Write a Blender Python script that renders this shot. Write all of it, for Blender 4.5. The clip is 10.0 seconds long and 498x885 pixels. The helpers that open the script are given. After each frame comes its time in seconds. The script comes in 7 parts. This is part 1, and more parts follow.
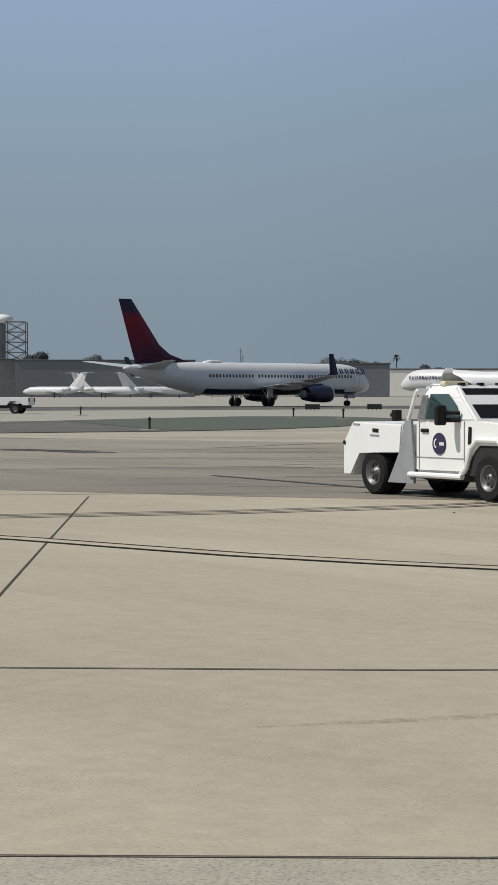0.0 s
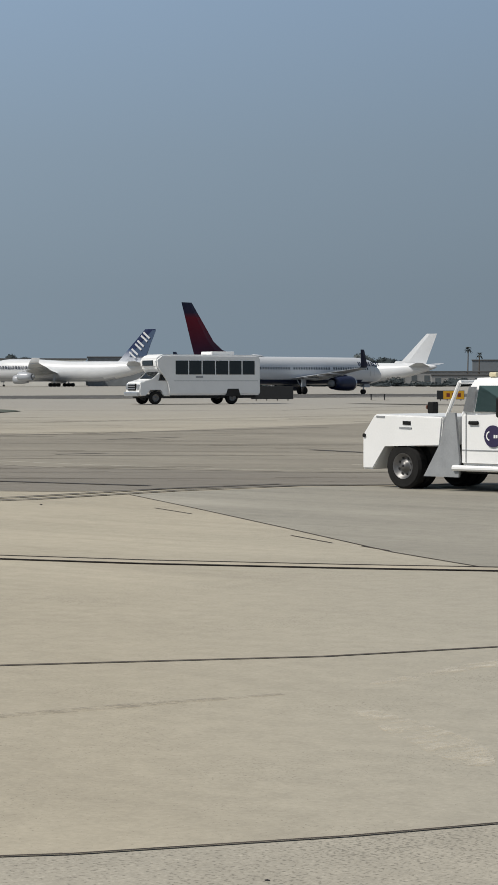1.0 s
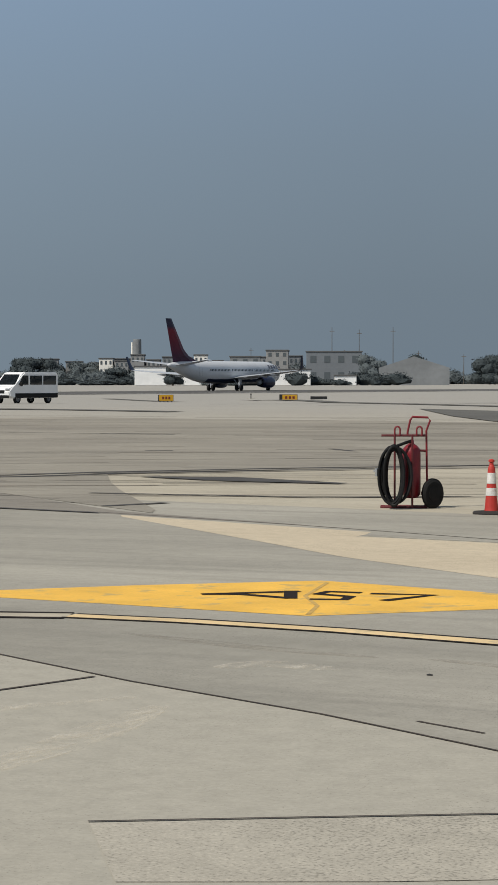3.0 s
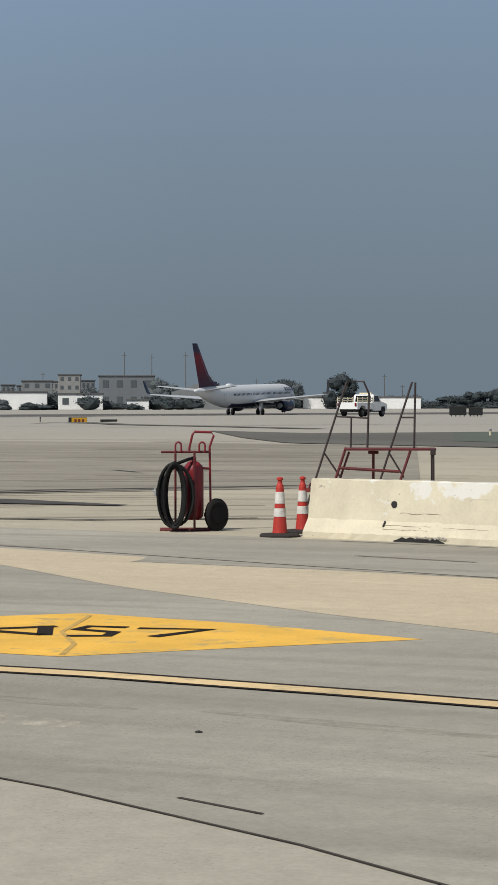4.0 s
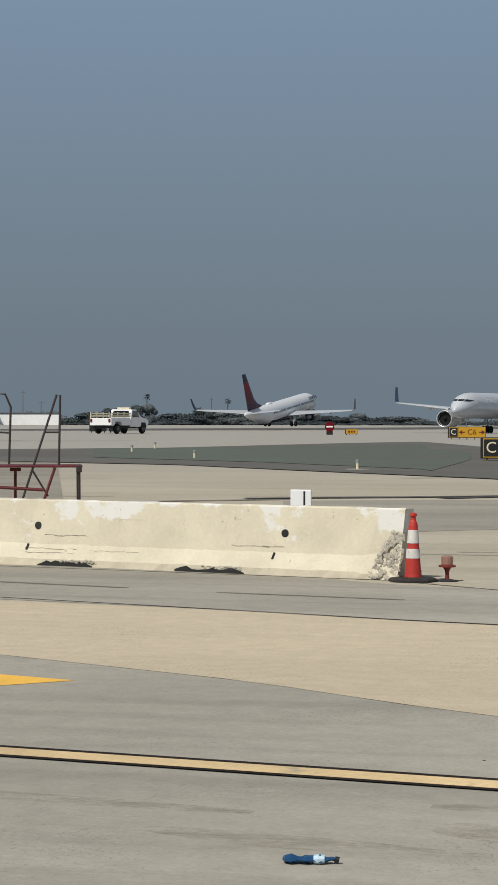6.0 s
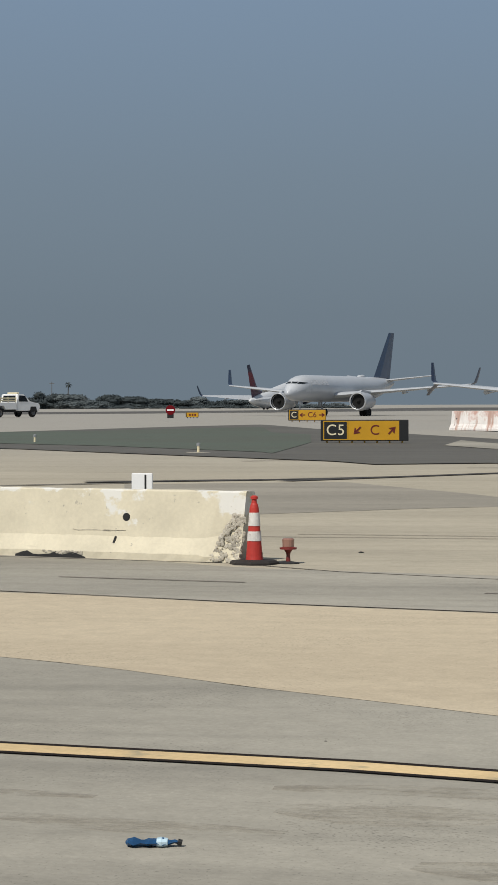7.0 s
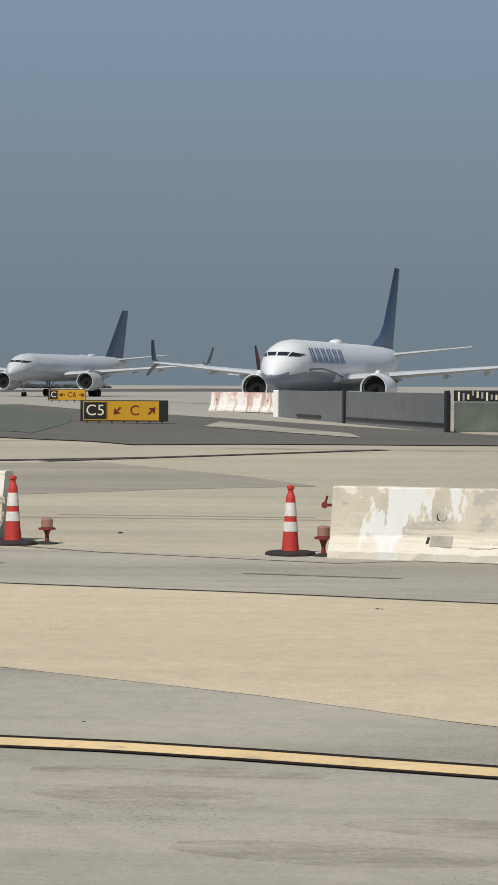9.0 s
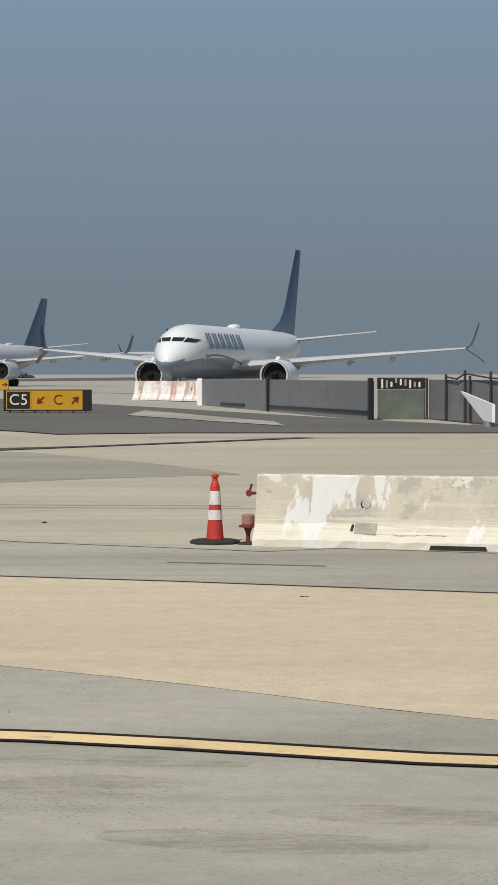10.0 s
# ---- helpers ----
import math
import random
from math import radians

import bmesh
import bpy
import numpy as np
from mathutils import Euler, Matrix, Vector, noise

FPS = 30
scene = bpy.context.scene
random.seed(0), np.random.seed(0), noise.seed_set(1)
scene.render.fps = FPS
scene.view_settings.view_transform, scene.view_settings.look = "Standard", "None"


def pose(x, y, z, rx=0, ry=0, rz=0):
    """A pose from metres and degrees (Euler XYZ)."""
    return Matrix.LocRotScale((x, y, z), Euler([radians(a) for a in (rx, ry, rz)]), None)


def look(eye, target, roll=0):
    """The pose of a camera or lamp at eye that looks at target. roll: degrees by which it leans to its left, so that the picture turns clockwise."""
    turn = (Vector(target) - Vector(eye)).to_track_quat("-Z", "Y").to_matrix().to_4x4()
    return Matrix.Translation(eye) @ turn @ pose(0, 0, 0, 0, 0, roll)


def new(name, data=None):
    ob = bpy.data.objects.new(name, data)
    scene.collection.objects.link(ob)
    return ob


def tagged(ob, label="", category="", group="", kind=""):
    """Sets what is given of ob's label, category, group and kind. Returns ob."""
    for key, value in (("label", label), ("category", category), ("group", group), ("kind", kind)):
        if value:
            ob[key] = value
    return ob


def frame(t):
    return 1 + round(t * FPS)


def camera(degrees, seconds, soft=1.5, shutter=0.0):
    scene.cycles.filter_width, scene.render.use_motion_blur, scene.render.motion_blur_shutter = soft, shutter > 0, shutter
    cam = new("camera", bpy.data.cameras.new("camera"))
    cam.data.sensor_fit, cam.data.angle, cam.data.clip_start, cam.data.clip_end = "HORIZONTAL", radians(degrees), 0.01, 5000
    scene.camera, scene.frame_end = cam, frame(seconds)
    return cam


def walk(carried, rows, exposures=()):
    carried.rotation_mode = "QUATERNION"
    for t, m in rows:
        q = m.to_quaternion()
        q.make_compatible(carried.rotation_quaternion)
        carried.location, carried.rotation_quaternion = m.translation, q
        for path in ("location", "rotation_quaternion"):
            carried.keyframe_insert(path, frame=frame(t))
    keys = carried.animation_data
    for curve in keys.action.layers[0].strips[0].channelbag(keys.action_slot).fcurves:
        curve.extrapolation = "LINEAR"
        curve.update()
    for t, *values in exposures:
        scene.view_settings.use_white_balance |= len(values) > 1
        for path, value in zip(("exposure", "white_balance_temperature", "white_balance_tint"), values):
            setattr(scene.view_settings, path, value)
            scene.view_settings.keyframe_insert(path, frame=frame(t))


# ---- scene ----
# ---- camera and its walk ----
cam = camera(12.58, 10.0, 1.15)

# seconds, eye x y z, heading (clockwise from +y), tilt, roll in degrees
PATH = [
    (0.0, 2.41, -6.78, 1.85, -53.765, -1.296, 0.00),
    (0.2, 2.41, -6.78, 1.85, -51.931, -1.353, 0.00),
    (0.5, 2.41, -6.78, 1.85, -48.393, -1.396, 0.00),
    (0.6, 2.41, -6.78, 1.85, -47.749, -1.410, 0.00),
    (0.8, 2.41, -6.78, 1.87, -45.629, -1.482, 0.00),
    (1.0, 2.41, -6.78, 1.88, -43.308, -1.555, 0.00),
    (1.5, 2.41, -6.78, 2.02, -38.888, -1.650, 0.00),
    (2.0, 2.41, -6.78, 2.22, -34.390, -1.718, 0.00),
    (2.2, 2.38, -6.70, 2.28, -32.620, -1.733, 0.00),
    (3.3, 1.47, -4.14, 2.04, -24.810, -1.480, -0.01),
    (3.5, 1.46, -4.08, 2.04, -23.790, -1.405, -0.01),
    (3.6, 1.44, -4.05, 2.04, -23.050, -1.370, -0.01),
    (4.0, 0.67, -1.89, 1.885, -21.199, -0.970, -0.01),
    (4.5, 0.12, -0.34, 1.81, -18.491, -0.500, -0.01),
    (5.0, 0.00, 0.00, 1.85, -16.121, -0.439, -0.22),
    (5.2, 0.00, 0.00, 1.85, -15.066, -0.410, -0.08),
    (5.5, 0.00, 0.00, 1.85, -13.962, -0.406, -0.08),
    (5.7, 0.00, 0.00, 1.85, -13.203, -0.433, -0.00),
    (6.8, 0.00, 0.00, 1.85, -8.887, -0.883, -0.06),
    (7.0, 0.00, 0.00, 1.85, -8.019, -0.970, -0.14),
    (7.3, 0.00, 0.00, 1.85, -6.718, -1.110, -0.00),
    (7.5, 0.00, 0.00, 1.85, -5.861, -1.194, -0.06),
    (8.0, 0.00, 0.00, 1.85, -4.037, -1.344, 0.07),
    (8.5, 0.00, 0.00, 1.85, -2.836, -1.397, 0.22),
    (9.0, 0.00, 0.00, 1.85, -1.928, -1.459, 0.31),
    (9.5, 0.00, 0.00, 1.85, -1.017, -1.583, 0.05),
    (10.0, 0.00, 0.00, 1.85, 0.000, -1.747, -0.02),
]


def aimed(x, y, z, heading, tilt, roll):
    h, t = radians(heading), radians(tilt)
    way = Vector((math.sin(h) * math.cos(t), math.cos(h) * math.cos(t), math.sin(t)))
    eye = Vector((x, y, z))
    return look(eye, eye + way * 10, roll)


walk(cam, [(r[0], aimed(*r[1:])) for r in PATH], [(0.0, -0.03), (2.0, -0.01), (3.5, 0.03), (4.5, 0.03), (5.5, -0.03), (7.5, -0.05), (8.5, 0.08), (10.0, 0.08)])

# ---- world, sun ----
SUN_AZ, SUN_EL = -154.0, 50.0
world = bpy.data.worlds.new("world")
scene.world = world
world.use_nodes = True
wn, wl = world.node_tree.nodes, world.node_tree.links
sky = wn.new("ShaderNodeTexSky")
sky.sky_type, sky.sun_disc = "NISHITA", False
sky.sun_elevation, sky.sun_rotation = radians(SUN_EL), radians(SUN_AZ)
sky.air_density, sky.dust_density, sky.ozone_density = 1.2, 3.0, 2.0
wtc = wn.new("ShaderNodeTexCoord")
wsep = wn.new("ShaderNodeSeparateXYZ")
wl.new(wtc.outputs["Generated"], wsep.inputs[0])
wramp = wn.new("ShaderNodeValToRGB")
wl.new(wsep.outputs["Z"], wramp.inputs[0])
els = wramp.color_ramp.elements
els[0].position, els[0].color = 0.0, (0.164, 0.212, 0.259, 1)
els[1].position, els[1].color = 0.60, (0.135, 0.155, 0.185, 1)
for pos, col in ((0.04, (0.158, 0.207, 0.257, 1)), (0.10, (0.174, 0.231, 0.296, 1)), (0.19, (0.203, 0.284, 0.394, 1))):
    e = els.new(pos)
    e.color = col
wmix = wn.new("ShaderNodeMixRGB")
wmul = wn.new("ShaderNodeMixRGB")
wmul.blend_type = "MULTIPLY"
wmul.inputs[0].default_value = 1.0
wmul.inputs[2].default_value = (0.10, 0.10, 0.10, 1)
wl.new(sky.outputs[0], wmul.inputs[1])
wmix.inputs[0].default_value = 0.93
wl.new(wmul.outputs[0], wmix.inputs[1])
wl.new(wramp.outputs[0], wmix.inputs[2])
# the haze glows more towards the sun
wdot = wn.new("ShaderNodeVectorMath")
wdot.operation = "DOT_PRODUCT"
wl.new(wtc.outputs["Generated"], wdot.inputs[0])
wdot.inputs[1].default_value = (math.sin(radians(SUN_AZ)), math.cos(radians(SUN_AZ)), 0)
wglow = wn.new("ShaderNodeMapRange")
wglow.inputs[1].default_value, wglow.inputs[2].default_value = -0.66, -0.16
wglow.inputs[3].default_value, wglow.inputs[4].default_value = 1.0, 1.42
wl.new(wdot.outputs["Value"], wglow.inputs[0])
wscale = wn.new("ShaderNodeMixRGB")
wscale.blend_type = "MULTIPLY"
wscale.inputs[0].default_value = 1.0
wl.new(wmix.outputs[0], wscale.inputs[1])
wl.new(wglow.outputs[0], wscale.inputs[2])
wl.new(wscale.outputs[0], wn["Background"].inputs[0])
wn["Background"].inputs[1].default_value = 1.0

sun_data = bpy.data.lights.new("sun", "SUN")
sun_data.energy, sun_data.angle, sun_data.color = 3.7, radians(0.6), (1.0, 0.955, 0.88)
sun = new("sun", sun_data)
sa, se = radians(SUN_AZ), radians(SUN_EL)
sun_way = Vector((math.sin(sa) * math.cos(se), math.cos(sa) * math.cos(se), math.sin(se)))
sun.matrix_world = look(sun_way * 100, (0, 0, 0))


# ---- materials ----
def surf(name, base, rough=0.6, metal=0.0, vary=0.12, scale=2.0, fine=30.0, bump=0.1, dirt=None, dirt_amount=0.0, spec=0.5):
    """A painted, cast or mineral surface with large stains, fine grain and relief."""
    m = bpy.data.materials.new(name)
    m.use_nodes = True
    n, l = m.node_tree.nodes, m.node_tree.links
    bsdf = n["Principled BSDF"]
    bsdf.inputs["Roughness"].default_value, bsdf.inputs["Metallic"].default_value = rough, metal
    bsdf.inputs["Specular IOR Level"].default_value = spec
    tc = n.new("ShaderNodeTexCoord")
    big = n.new("ShaderNodeTexNoise")
    big.inputs["Scale"].default_value, big.inputs["Detail"].default_value = scale, 6
    small = n.new("ShaderNodeTexNoise")
    small.inputs["Scale"].default_value, small.inputs["Detail"].default_value = fine, 4
    for t in (big, small):
        l.new(tc.outputs["Object"], t.inputs["Vector"])
    add = n.new("ShaderNodeMath")
    add.operation = "MULTIPLY_ADD"
    l.new(small.outputs[0], add.inputs[0])
    add.inputs[1].default_value = 0.5
    l.new(big.outputs[0], add.inputs[2])
    ramp = n.new("ShaderNodeMapRange")
    ramp.inputs[1].default_value, ramp.inputs[2].default_value = 0.5, 1.0
    ramp.inputs[3].default_value, ramp.inputs[4].default_value = 1 - vary, 1 + vary
    l.new(add.outputs[0], ramp.inputs[0])
    mul = n.new("ShaderNodeMixRGB")
    mul.blend_type = "MULTIPLY"
    mul.inputs[0].default_value = 1
    mul.inputs[1].default_value = (*base, 1)
    l.new(ramp.outputs[0], mul.inputs[2])
    out = mul.outputs[0]
    if dirt:
        patch = n.new("ShaderNodeTexNoise")
        patch.inputs["Scale"].default_value, patch.inputs["Detail"].default_value = scale * 1.7, 8
        patch.inputs["Roughness"].default_value = 0.65
        l.new(tc.outputs["Object"], patch.inputs["Vector"])
        cut = n.new("ShaderNodeMapRange")
        cut.inputs[1].default_value, cut.inputs[2].default_value = 0.62 - dirt_amount * 0.2, 0.68 - dirt_amount * 0.1
        l.new(patch.outputs[0], cut.inputs[0])
        mix = n.new("ShaderNodeMixRGB")
        l.new(cut.outputs[0], mix.inputs[0])
        l.new(out, mix.inputs[1])
        mix.inputs[2].default_value = (*dirt, 1)
        out = mix.outputs[0]
    l.new(out, bsdf.inputs["Base Color"])
    if bump:
        bp = n.new("ShaderNodeBump")
        bp.inputs["Strength"].default_value, bp.inputs["Distance"].default_value = bump, 0.01
        l.new(add.outputs[0], bp.inputs["Height"])
        l.new(bp.outputs[0], bsdf.inputs["Normal"])
    return m


def pavement_material(name, base, stain, turn=0.0, outer=None, east=None, pits=0.0):
    """Worn concrete or asphalt: broad blotches, streaks along the traffic, grain, pits."""
    m = bpy.data.materials.new(name)
    m.use_nodes = True
    n, l = m.node_tree.nodes, m.node_tree.links
    bsdf = n["Principled BSDF"]
    bsdf.inputs["Roughness"].default_value = 0.85
    bsdf.inputs["Specular IOR Level"].default_value = 0.25
    geo = n.new("ShaderNodeTexCoord")
    layers = []
    for sx, sy, sc, detail in ((0.25, 1.0, 0.35, 5), (0.10, 1.0, 1.6, 5), (1, 1, 0.09, 4), (1, 1, 26.0, 5), (1, 1, 5.0, 6)):
        mp = n.new("ShaderNodeMapping")
        mp.inputs["Scale"].default_value = (sx, sy, 1)
        mp.inputs["Rotation"].default_value = (0, 0, radians(turn))
        l.new(geo.outputs["Object"], mp.inputs[0])
        t = n.new("ShaderNodeTexNoise")
        t.inputs["Scale"].default_value, t.inputs["Detail"].default_value = sc, detail
        l.new(mp.outputs[0], t.inputs["Vector"])
        layers.append(t.outputs[0])
    col = None
    for i, (fac, lo, hi, shade) in enumerate(((layers[0], 0.42, 0.66, 0.60), (layers[1], 0.50, 0.68, 0.55), (layers[2], 0.4, 0.60, 0.55))):
        mr = n.new("ShaderNodeMapRange")
        mr.inputs[1].default_value, mr.inputs[2].default_value = lo, hi
        mr.inputs[4].default_value = shade
        l.new(fac, mr.inputs[0])
        mix = n.new("ShaderNodeMixRGB")
        l.new(mr.outputs[0], mix.inputs[0])
        if col is None:
            mix.inputs[1].default_value = (*base, 1)
        else:
            l.new(col, mix.inputs[1])
        mix.inputs[2].default_value = (*stain, 1)
        col = mix.outputs[0]
    if east:
        # newer grey slabs towards the east
        sx, sh, dv = n.new("ShaderNodeSeparateXYZ"), n.new("ShaderNodeVectorMath"), n.new("ShaderNodeMath")
        sh.inputs[1].default_value = (-2.4, 6.8, 0)
        l.new(geo.outputs["Object"], sh.inputs[0])
        l.new(sh.outputs[0], sx.inputs[0])
        dv.operation = "DIVIDE"
        l.new(sx.outputs["X"], dv.inputs[0])
        l.new(sx.outputs["Y"], dv.inputs[1])
        em = n.new("ShaderNodeMapRange")
        em.inputs[1].default_value, em.inputs[2].default_value, em.inputs[4].default_value = -1.05, -0.66, 0.9
        l.new(dv.outputs[0], em.inputs[0])
        ey, ek = n.new("ShaderNodeMapRange"), n.new("ShaderNodeMath")
        ey.inputs[1].default_value, ey.inputs[2].default_value, ey.inputs[3].default_value, ey.inputs[4].default_value = 17.0, 26.0, 1.0, 0.0
        l.new(sx.outputs["Y"], ey.inputs[0])
        ek.operation = "MULTIPLY"
        l.new(em.outputs[0], ek.inputs[0])
        l.new(ey.outputs[0], ek.inputs[1])
        mix = n.new("ShaderNodeMixRGB")
        l.new(ek.outputs[0], mix.inputs[0])
        l.new(col, mix.inputs[1])
        mix.inputs[2].default_value = (*east, 1)
        col = mix.outputs[0]
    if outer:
        # the concrete blends to grey between 55 and 130 m from the origin
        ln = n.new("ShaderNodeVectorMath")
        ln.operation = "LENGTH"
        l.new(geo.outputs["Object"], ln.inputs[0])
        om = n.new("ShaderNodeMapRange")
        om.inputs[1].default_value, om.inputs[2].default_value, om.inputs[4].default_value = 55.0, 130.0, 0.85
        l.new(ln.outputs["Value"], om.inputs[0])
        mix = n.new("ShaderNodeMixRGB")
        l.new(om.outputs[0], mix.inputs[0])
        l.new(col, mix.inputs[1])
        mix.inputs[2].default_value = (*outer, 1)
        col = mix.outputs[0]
    gr = n.new("ShaderNodeMapRange")
    gr.inputs[1].default_value, gr.inputs[2].default_value = 0.3, 0.7
    gr.inputs[3].default_value, gr.inputs[4].default_value = 0.93, 1.06
    l.new(layers[3], gr.inputs[0])
    g2 = n.new("ShaderNodeMapRange")
    g2.inputs[1].default_value, g2.inputs[2].default_value = 0.3, 0.7
    g2.inputs[3].default_value, g2.inputs[4].default_value = 0.93, 1.06
    l.new(layers[4], g2.inputs[0])
    for s in (gr, g2):
        mul = n.new("ShaderNodeMixRGB")
        mul.blend_type = "MULTIPLY"
        mul.inputs[0].default_value = 1
        l.new(col, mul.inputs[1])
        l.new(s.outputs[0], mul.inputs[2])
        col = mul.outputs[0]
    # open pits and loose aggregate, denser in worn areas
    pit, area = n.new("ShaderNodeTexNoise"), n.new("ShaderNodeTexNoise")
    pit.inputs["Scale"].default_value, pit.inputs["Detail"].default_value = 55.0, 3
    area.inputs["Scale"].default_value, area.inputs["Detail"].default_value = 0.7, 3
    for k in (pit, area):
        l.new(geo.outputs["Object"], k.inputs["Vector"])
    both = n.new("ShaderNodeMath")
    both.operation = "MULTIPLY_ADD"
    l.new(area.outputs[0], both.inputs[0])
    both.inputs[1].default_value = -0.35
    l.new(pit.outputs[0], both.inputs[2])
    for lo, hi, v0, v1 in ((0.10 + pits, 0.20 + pits, 0.62, 1.0), (0.45 - pits, 0.58 - pits, 1.0, 1.14 + pits)):
        pm = n.new("ShaderNodeMapRange")
        pm.inputs[1].default_value, pm.inputs[2].default_value, pm.inputs[3].default_value, pm.inputs[4].default_value = lo, hi, v0, v1
        l.new(both.outputs[0], pm.inputs[0])
        mul = n.new("ShaderNodeMixRGB")
        mul.blend_type = "MULTIPLY"
        mul.inputs[0].default_value = 1
        l.new(col, mul.inputs[1])
        l.new(pm.outputs[0], mul.inputs[2])
        col = mul.outputs[0]
    l.new(col, bsdf.inputs["Base Color"])
    bp = n.new("ShaderNodeBump")
    bp.inputs["Strength"].default_value, bp.inputs["Distance"].default_value = 0.35, 0.006
    l.new(layers[3], bp.inputs["Height"])
    l.new(bp.outputs[0], bsdf.inputs["Normal"])
    return m


def glass_material(name, tint, rough=0.03):
    m = bpy.data.materials.new(name)
    m.use_nodes = True
    b = m.node_tree.nodes["Principled BSDF"]
    b.inputs["Base Color"].default_value = (*tint, 1)
    b.inputs["Roughness"].default_value = rough
    b.inputs["Specular IOR Level"].default_value = 0.6
    return m


def fin_paint(name, stops, axis="Z"):
    """Fin livery: colours by height on the fin, with a soft slanted edge."""
    m = bpy.data.materials.new(name)
    m.use_nodes = True
    n, l = m.node_tree.nodes, m.node_tree.links
    b = n["Principled BSDF"]
    b.inputs["Roughness"].default_value = 0.4
    b.inputs["Specular IOR Level"].default_value = 0.2
    tc, sep = n.new("ShaderNodeTexCoord"), n.new("ShaderNodeSeparateXYZ")
    l.new(tc.outputs["Object"], sep.inputs[0])
    mr = n.new("ShaderNodeMapRange")
    mr.inputs[1].default_value, mr.inputs[2].default_value = 4.0, 13.0
    l.new(sep.outputs[axis], mr.inputs[0])
    r = n.new("ShaderNodeValToRGB")
    l.new(mr.outputs[0], r.inputs[0])
    e = r.color_ramp.elements
    e[0].position, e[0].color = stops[0][0], (*stops[0][1], 1)
    e[1].position, e[1].color = stops[-1][0], (*stops[-1][1], 1)
    for p, c in stops[1:-1]:
        k = e.new(p)
        k.color = (*c, 1)
    l.new(r.outputs[0], b.inputs["Base Color"])
    return m


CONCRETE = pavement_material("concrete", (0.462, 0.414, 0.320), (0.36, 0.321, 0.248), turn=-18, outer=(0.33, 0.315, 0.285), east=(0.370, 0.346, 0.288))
CONCRETE_GREY = pavement_material("grey_concrete", (0.389, 0.363, 0.303), (0.24, 0.225, 0.189), turn=12)
CONCRETE_PALE = pavement_material("pale_concrete", (0.56, 0.474, 0.342), (0.475, 0.398, 0.285), turn=10)
CONCRETE_DARK = pavement_material("stained_concrete", (0.265, 0.24, 0.20), (0.19, 0.172, 0.145), turn=5)
ASPHALT = pavement_material("asphalt", (0.12, 0.115, 0.105), (0.085, 0.08, 0.075))
TARMAC = pavement_material("shoulder_asphalt", (0.135, 0.13, 0.115), (0.10, 0.095, 0.085), turn=8)
GREEN_DULL = pavement_material("dull_green_infield", (0.100, 0.122, 0.096), (0.100, 0.106, 0.086), turn=20)
GREEN = pavement_material("green_infield", (0.085, 0.11, 0.085), (0.10, 0.105, 0.085), turn=20)
RUBBER_MARK = surf("rubber_mark", (0.06, 0.055, 0.05), 0.9, vary=0.35, scale=0.6, fine=12)
SEALANT = surf("joint_sealant", (0.055, 0.042, 0.032), 0.9, vary=0.4, scale=3, fine=40)
YELLOW_PAINT = surf("yellow_road_paint", (0.80, 0.46, 0.065), 0.75, vary=0.15, scale=1.5, dirt=(0.52, 0.36, 0.12), dirt_amount=0.35)
LINE_YELLOW = surf("faded_line_paint", (0.66, 0.49, 0.26), 0.8, vary=0.2, scale=1.2, dirt=(0.40, 0.33, 0.2), dirt_amount=0.3)
LINE_WHITE = surf("white_line_paint", (0.62, 0.60, 0.55), 0.8, vary=0.2, scale=1.0)
BLACK_PAINT = surf("black_road_paint", (0.020, 0.014, 0.011), 0.85, vary=0.3, scale=2, spec=0.15)
PALE_SCUFF = surf("pale_scuff", (0.44, 0.405, 0.335), 0.9, vary=0.2, scale=3, fine=30, dirt=(0.385, 0.352, 0.285), dirt_amount=0.6)
WHITE_PAINT = surf("white_paint", (0.80, 0.80, 0.79), 0.35, vary=0.04, scale=1.2, bump=0.0)
WHITE_PLANE = surf("white_aircraft_paint", (0.66, 0.67, 0.68), 0.28, vary=0.03, scale=0.4, fine=3, bump=0.0)
# white body paint of the long airliner, greyed for the shadow on it
SHADED_WHITE_PLANE = surf("shaded_white_aircraft_paint", (0.50, 0.52, 0.545), 0.3, vary=0.04, scale=0.4, fine=3, bump=0.0)
GREY_PLANE = surf("grey_aircraft_paint", (0.42, 0.44, 0.47), 0.3, vary=0.04, scale=0.4, fine=3, bump=0.0)
WING_METAL = surf("wing_grey", (0.52, 0.54, 0.56), 0.35, 0.2, vary=0.08, scale=0.5, fine=4, bump=0.0)
BARE_METAL = surf("bare_metal", (0.62, 0.62, 0.62), 0.3, 0.9, vary=0.08, scale=3, bump=0.0)
NAVY = surf("navy_paint", (0.012, 0.018, 0.05), 0.3, vary=0.08, bump=0.0)
BLUETAIL_BLUE = surf("blue_paint", (0.075, 0.11, 0.19), 0.3, vary=0.08, bump=0.0)
# grey belly paint, its colour darkened and blued for underside shade
BELLY_SHADED = surf("shaded_grey_belly_paint", (0.20, 0.235, 0.30), 0.32, vary=0.06, scale=0.5, fine=4, bump=0.0)
BLUE_GREY = surf("blue_grey_paint", (0.05, 0.08, 0.14), 0.35, vary=0.08, bump=0.0)
TYRE = surf("tyre_rubber", (0.015, 0.0145, 0.014), 0.85, vary=0.25, scale=6, spec=0.2)
BLACK_PLASTIC = surf("black_plastic", (0.010, 0.010, 0.010), 0.6, vary=0.2, scale=8, spec=0.2)
DARK_UNDER = surf("underbody", (0.02, 0.02, 0.02), 0.9, vary=0.3, scale=3)
STEEL = surf("steel_rim", (0.15, 0.147, 0.145), 0.45, 0.6, vary=0.2, scale=8)
